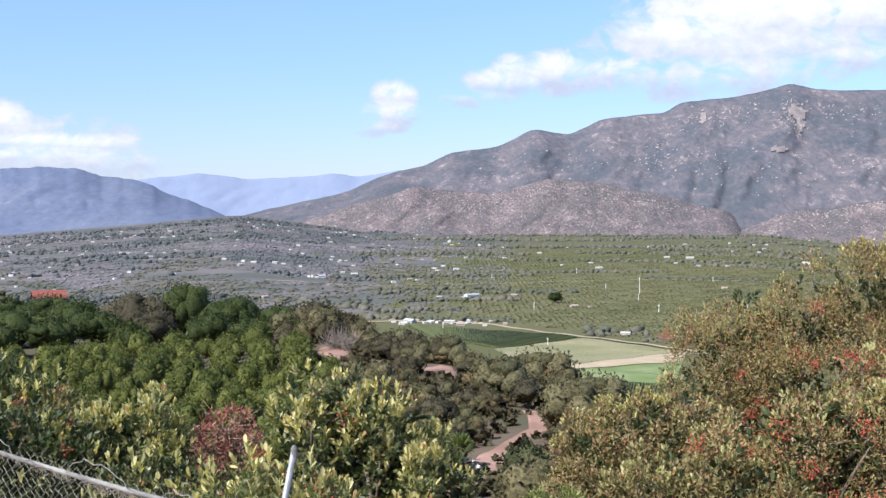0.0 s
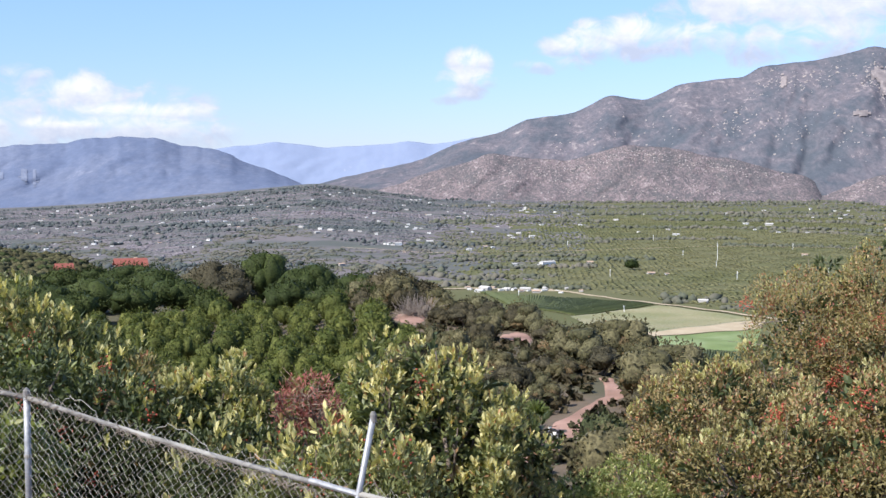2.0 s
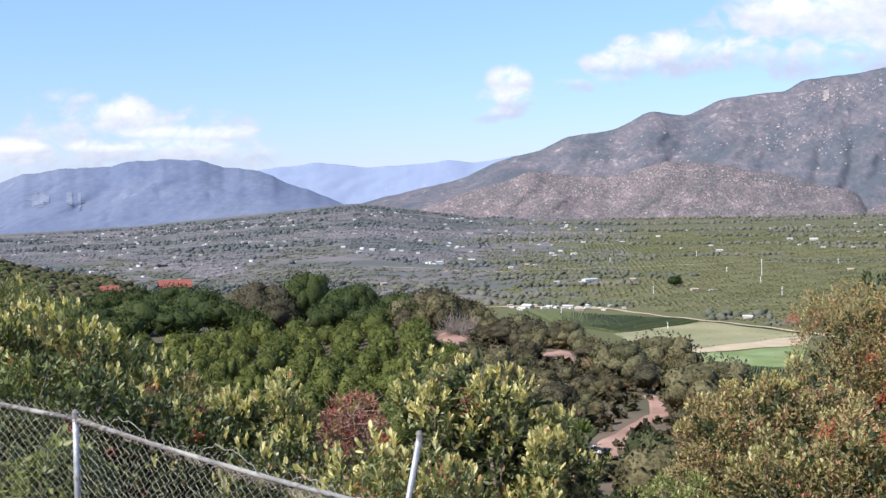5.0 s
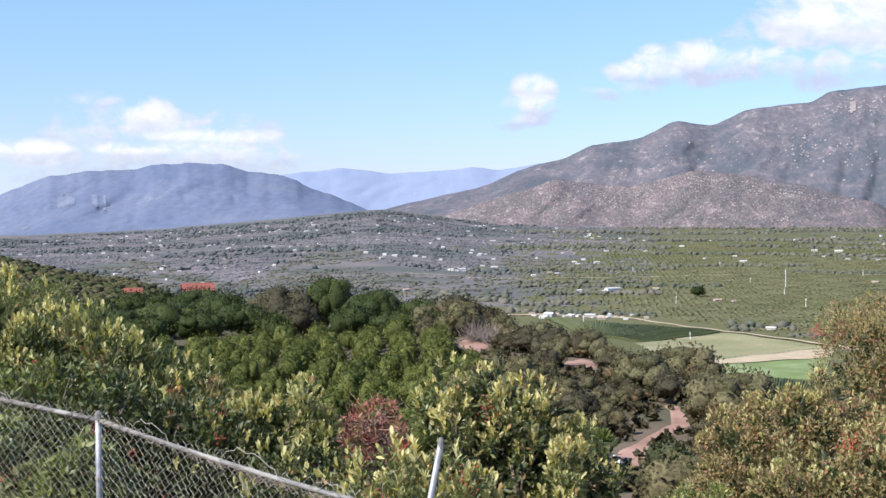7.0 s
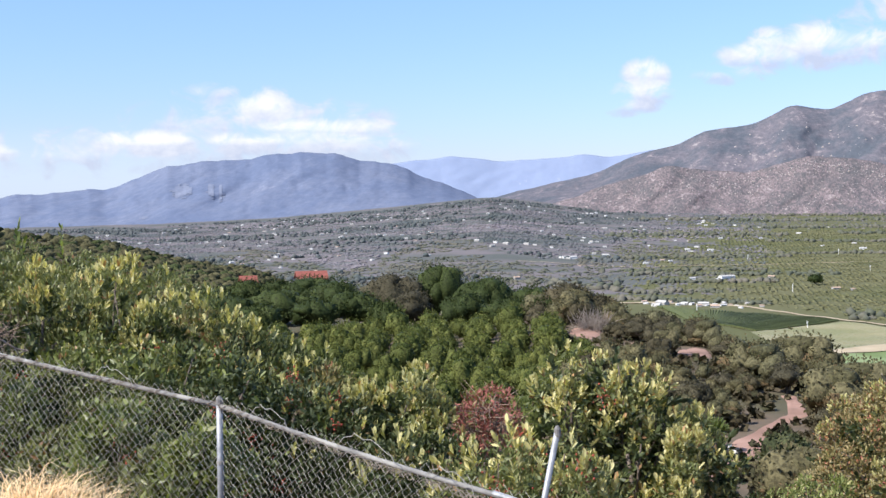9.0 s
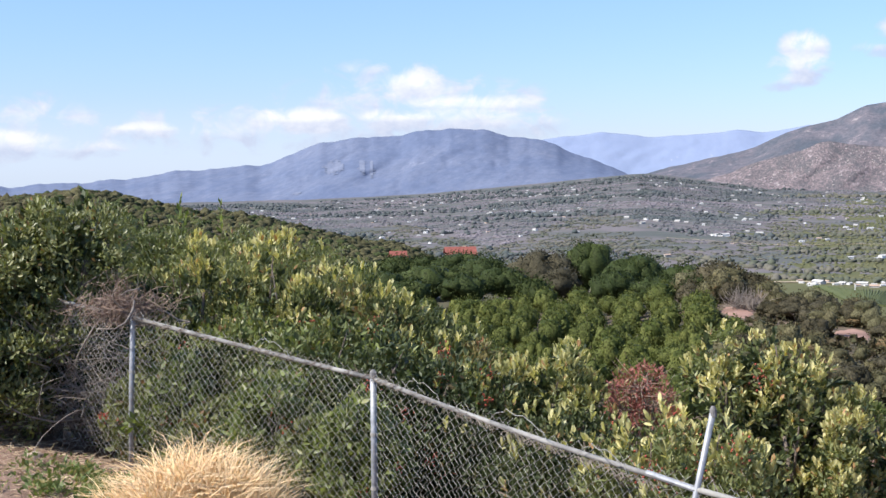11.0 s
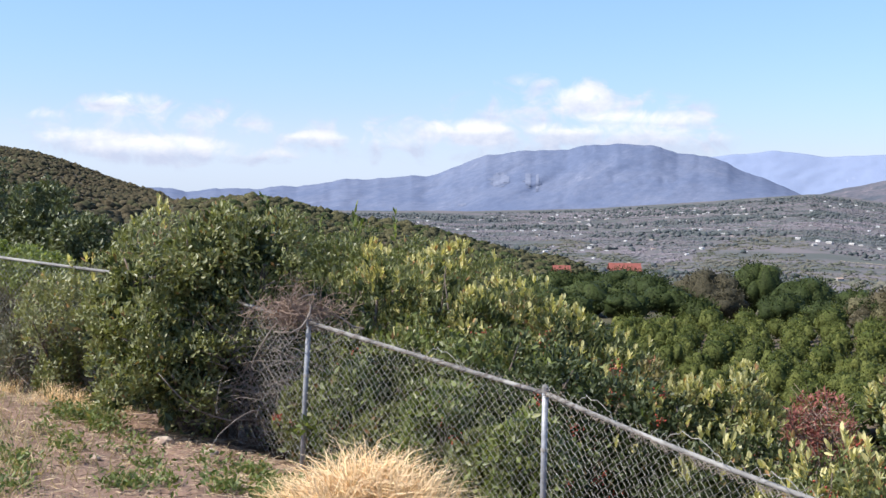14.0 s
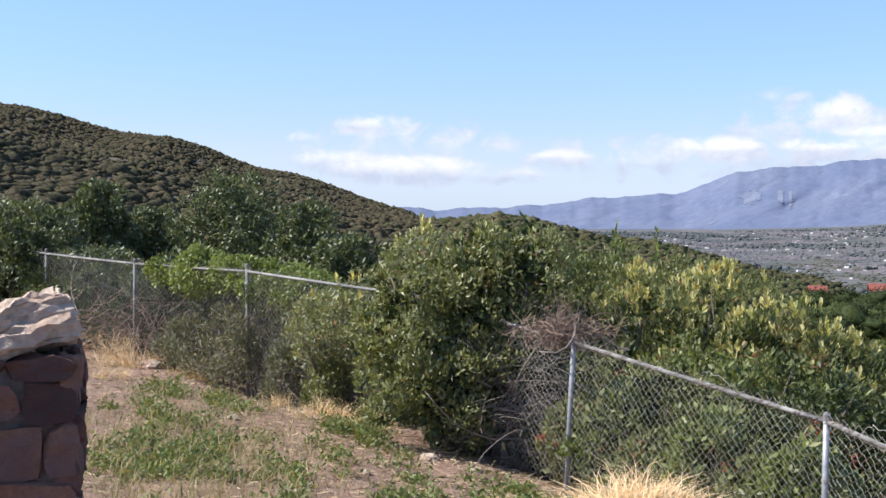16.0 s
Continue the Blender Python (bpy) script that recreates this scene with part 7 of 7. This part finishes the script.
def tussock(az, r, w, h, n, label, seed, mat="straw"):
    """Dry grass fallen every way: a few tufts, each its own part, under a haze of bent stalks."""
    rng = np.random.default_rng(seed)
    root = thing("grass_tussock", facing(az, r), label, "dry grass")
    tufts = 7 if n > 1000 else 3
    for i in range(tufts):
        k = n // tufts
        c = np.array([(i + 0.5) / tufts * 2 - 1 + rng.normal() * 0.1, 0, 0]) * w * 0.95 + np.array([0, rng.normal() * 0.12, 0])
        tall = h * (1.0 - 0.38 * abs(c[0] / w) ** 1.5) * rng.uniform(0.85, 1.1)
        pos = c + rng.normal(size=(k, 3)) * np.array([w * 0.13, 0.10, 0])
        pos[:, 2] = -0.03
        lean = np.array([rng.normal() * 0.35, rng.normal() * 0.25, 1.0])
        way = lean + rng.normal(size=(k, 3)) * np.array([0.55, 0.5, 0.2])
        g = Geo()
        blades(g, pos, way, tall * rng.uniform(0.35, 1.15, k), rng, 0.0065, 0.75)
        tagged(part("tuft", g, M[mat], root), kind="stuff")


def make_ground_cover():
    rng = np.random.default_rng(9)
    tussock(29.5, 8.35, 0.47, 0.70, 5200, "thick tussock of dry straw-coloured grass at the fence", 1)
    for i, (a, r, w, h) in enumerate(((50.8, 17.2, 0.5, 0.45), (53.5, 18.2, 0.9, 0.6), (48.6, 16.7, 0.3, 0.3), (43.2, 13.6, 0.4, 0.3), (41.0, 12.9, 0.35, 0.32), (45.0, 14.8, 0.5, 0.25), (52.4, 15.5, 0.4, 0.3))):
        tussock(a, r, w, h, 500, "small tuft of dry grass by the fence", 10 + i)
    # straw litter
    n = 30000
    a = rng.uniform(27, 60, n)
    edge = np.interp(a, (27, 31, 36, 42, 50, 60), (9.6, 10.6, 11.9, 14.2, 17.0, 20))
    r = 6.0 + (edge - 6.0) * rng.random(n) ** 0.6
    x, y = -np.sin(np.radians(a)) * r, np.cos(np.radians(a)) * r
    g = Geo()
    way = unit(rng.normal(size=(n, 3)) * np.array([1, 1, 0.12]) + np.array([0.5, -0.2, 0.03]))
    leaves(g, spots(a, r, 0.018), way, 0.02 + 0.14 * rng.random(n) ** 2.5, rng, 0.05, False)
    tagged(part("straw_litter", g, M["litter"]), "dry straw and stalks scattered on the dirt", "straw", kind="stuff")
    # green weeds in patches
    P = []
    for ca, cr, sa, sr, k in ((50.2, 10.4, 1.6, 0.7, 420), (47.8, 11.3, 1.0, 0.4, 130), (41.4, 12.3, 0.8, 0.3, 170), (48.6, 14.0, 1.0, 0.4, 120), (44.5, 9.4, 1.4, 0.4, 50), (34.0, 9.9, 0.6, 0.2, 40), (40.0, 9.2, 1.2, 0.3, 40), (50.5, 12.8, 0.8, 0.6, 100), (47.0, 13.6, 0.6, 0.3, 80), (33.2, 8.9, 0.8, 0.25, 120), (37.0, 9.6, 1.6, 0.5, 110), (42.0, 10.6, 2.0, 0.6, 130)):
        P.append(np.stack([ca + rng.normal(size=k) * sa, cr + rng.normal(size=k) * sr], 1))
    P = np.concatenate(P)
    P = P[P[:, 1] < np.interp(P[:, 0], (27, 31, 36, 42, 50, 60), (9.4, 10.4, 11.7, 14.0, 16.8, 19.8))]
    P = np.repeat(P[::11], 4, 0) + rng.normal(size=(len(P[::11]) * 4, 2)) * np.array([0.25, 0.06])
    q = np.repeat(spots(P[:, 0], P[:, 1], 0.0), 26, 0)
    d = unit(rng.normal(size=q.shape) * np.array([1, 1, 0.4]) + np.array([0, 0, 0.75]))
    g = Geo()
    leaves(g, q + np.abs(rng.normal(size=q.shape)) * np.array([0.06, 0.06, 0.055]) * np.sign(rng.normal(size=q.shape)) ** np.array([1, 1, 2]), d, rng.uniform(0.025, 0.07, len(q)), rng, 0.36, False)
    tagged(part("green_weeds", g, M["weed"]), "low green weeds in patches on the dirt", "weeds", kind="stuff")
    # thin dry grass
    n = 4200
    a = np.clip(49.0 + rng.normal(size=n) * 3.5, 33, 60)
    r = 10.6 + rng.normal(size=n) * 1.7
    ok = (r > 5) & (r < np.interp(a, (27, 31, 36, 42, 50, 60), (9.4, 10.4, 11.7, 14.0, 16.8, 19.8)))
    p = spots(a[ok], r[ok], -0.01)
    g = Geo()
    blades(g, p, rng.normal(size=p.shape) * np.array([0.35, 0.35, 0]) + np.array([0, 0, 1.0]), rng.uniform(0.06, 0.24, len(p)), rng, 0.016, 0.7)
    tagged(part("thin_grass", g, M["grass"]), "thin half-dry grass on the dirt", "grass", kind="stuff")
    # clods and stones
    for i, (a, r, s) in enumerate(((50.2, 17.1, 0.13), (36.5, 10.9, 0.07), (44.0, 13.4, 0.05), (47.0, 12.6, 0.06), (38.5, 11.3, 0.08), (41.5, 10.2, 0.045))):
        g = Geo()
        lumps(g, [(0, 0, 0)], s, rng, 2, 0.12, 0.6)
        tagged(part("stone", g, M["stone_cap"]), "pale loose stone lying on the dirt", "stone").matrix_world = Matrix.Translation(spot(a, r, s * 0.35))


make_ground_cover()


def make_pillar():
    """Square pillar of rough sandstone blocks with layered cap stones."""
    rng = np.random.default_rng(6)
    x, y = -5.68, 3.58
    base = ground_z(x, y) - 0.08
    root = thing("stone_pillar", Matrix.Translation((x, y, base)) @ Matrix.Rotation(radians(52), 4, "Z"), "rough sandstone pillar with pale layered cap stones", "pillar")
    g = Geo()
    box(g, (-0.372, -0.372, -0.2), (0.372, 0.372, 1.17), bevel=0.02)
    part("mortar_core", g, M["mortar"], root)
    for side in range(4):
        turn = Matrix.Rotation(side * math.pi / 2, 4, "Z")
        z = -0.05
        while z < 1.14:
            h = rng.uniform(0.11, 0.27)
            h = 1.2 - z if 1.2 - z - h < 0.1 else h
            u = -0.385
            while u < 0.37:
                w = rng.uniform(0.14, 0.40)
                w = 0.385 - u if 0.385 - u - w < 0.12 else w
                bm = bmesh.new()
                bmesh.ops.create_cube(bm, size=1.0)
                bmesh.ops.subdivide_edges(bm, edges=bm.edges[:], cuts=2, use_grid_fill=True)
                off = Vector((rng.uniform(0, 50), side * 9.0, z))
                for v in bm.verts:
                    c = v.co
                    k = 1 - 0.13 * (abs(c.x) > 0.4) * (abs(c.z) > 0.4) - 0.05 * rng.random()
                    v.co = Vector((c.x * (w - 0.012) * k, c.y * 0.10, c.z * (h - 0.012) * k)) + noise.noise_vector(c * 1.6 + off) * 0.045
                bmesh.ops.triangulate(bm, faces=bm.faces[:])
                bm.verts.index_update()
                g = Geo().add([v.co[:] for v in bm.verts], [[v.index for v in f.verts] for f in bm.faces])
                bm.free()
                s = part("stone", g, M["stone"], root)
                s.matrix_local = turn @ Matrix.Translation((u + w / 2, -0.345 - rng.uniform(-0.008, 0.022), z + h / 2))
                u += w
            z += h
    for i, (px, py, pz, w, d, h, tilt) in enumerate(((0.14, -0.14, 1.19, 0.42, 0.46, 0.13, 13), (-0.22, -0.16, 1.14, 0.42, 0.46, 0.12, 12), (0.15, 0.2, 1.21, 0.38, 0.40, 0.13, 12), (-0.2, 0.2, 1.16, 0.42, 0.4, 0.12, 10),
                                                     (0.12, -0.02, 1.30, 0.42, 0.56, 0.10, 17), (-0.16, 0.0, 1.235, 0.40, 0.5, 0.09, 15), (0.17, -0.06, 1.375, 0.26, 0.36, 0.06, 19))):
        bm = bmesh.new()
        bmesh.ops.create_cube(bm, size=1.0)
        bmesh.ops.subdivide_edges(bm, edges=bm.edges[:], cuts=7, use_grid_fill=True)
        for v in bm.verts:
            n = noise.noise_vector((v.co * 2.3) + Vector((i * 5.1, 2, 1))) + noise.noise_vector((v.co * 7.0) + Vector((i * 3.3, 5, 1))) * 0.45
            v.co = Vector((v.co.x * w * (1 - 0.15 * abs(v.co.z)), v.co.y * d * (1 - 0.15 * abs(v.co.z)), v.co.z * h)) + n * 0.045
        bmesh.ops.triangulate(bm, faces=bm.faces[:])
        bm.verts.index_update()
        g = Geo().add([v.co[:] for v in bm.verts], [[v.index for v in f.verts] for f in bm.faces])
        bm.free()
        s = part("cap_stone", g, M["stone_cap"], root, "pale layered cap stone")
        s.matrix_local = Matrix.Translation((px, py, pz + h / 2)) @ Matrix.Rotation(radians(-tilt), 4, "Y") @ Matrix.Rotation(rng.uniform(-0.3, 0.3), 4, "Z")


make_pillar()
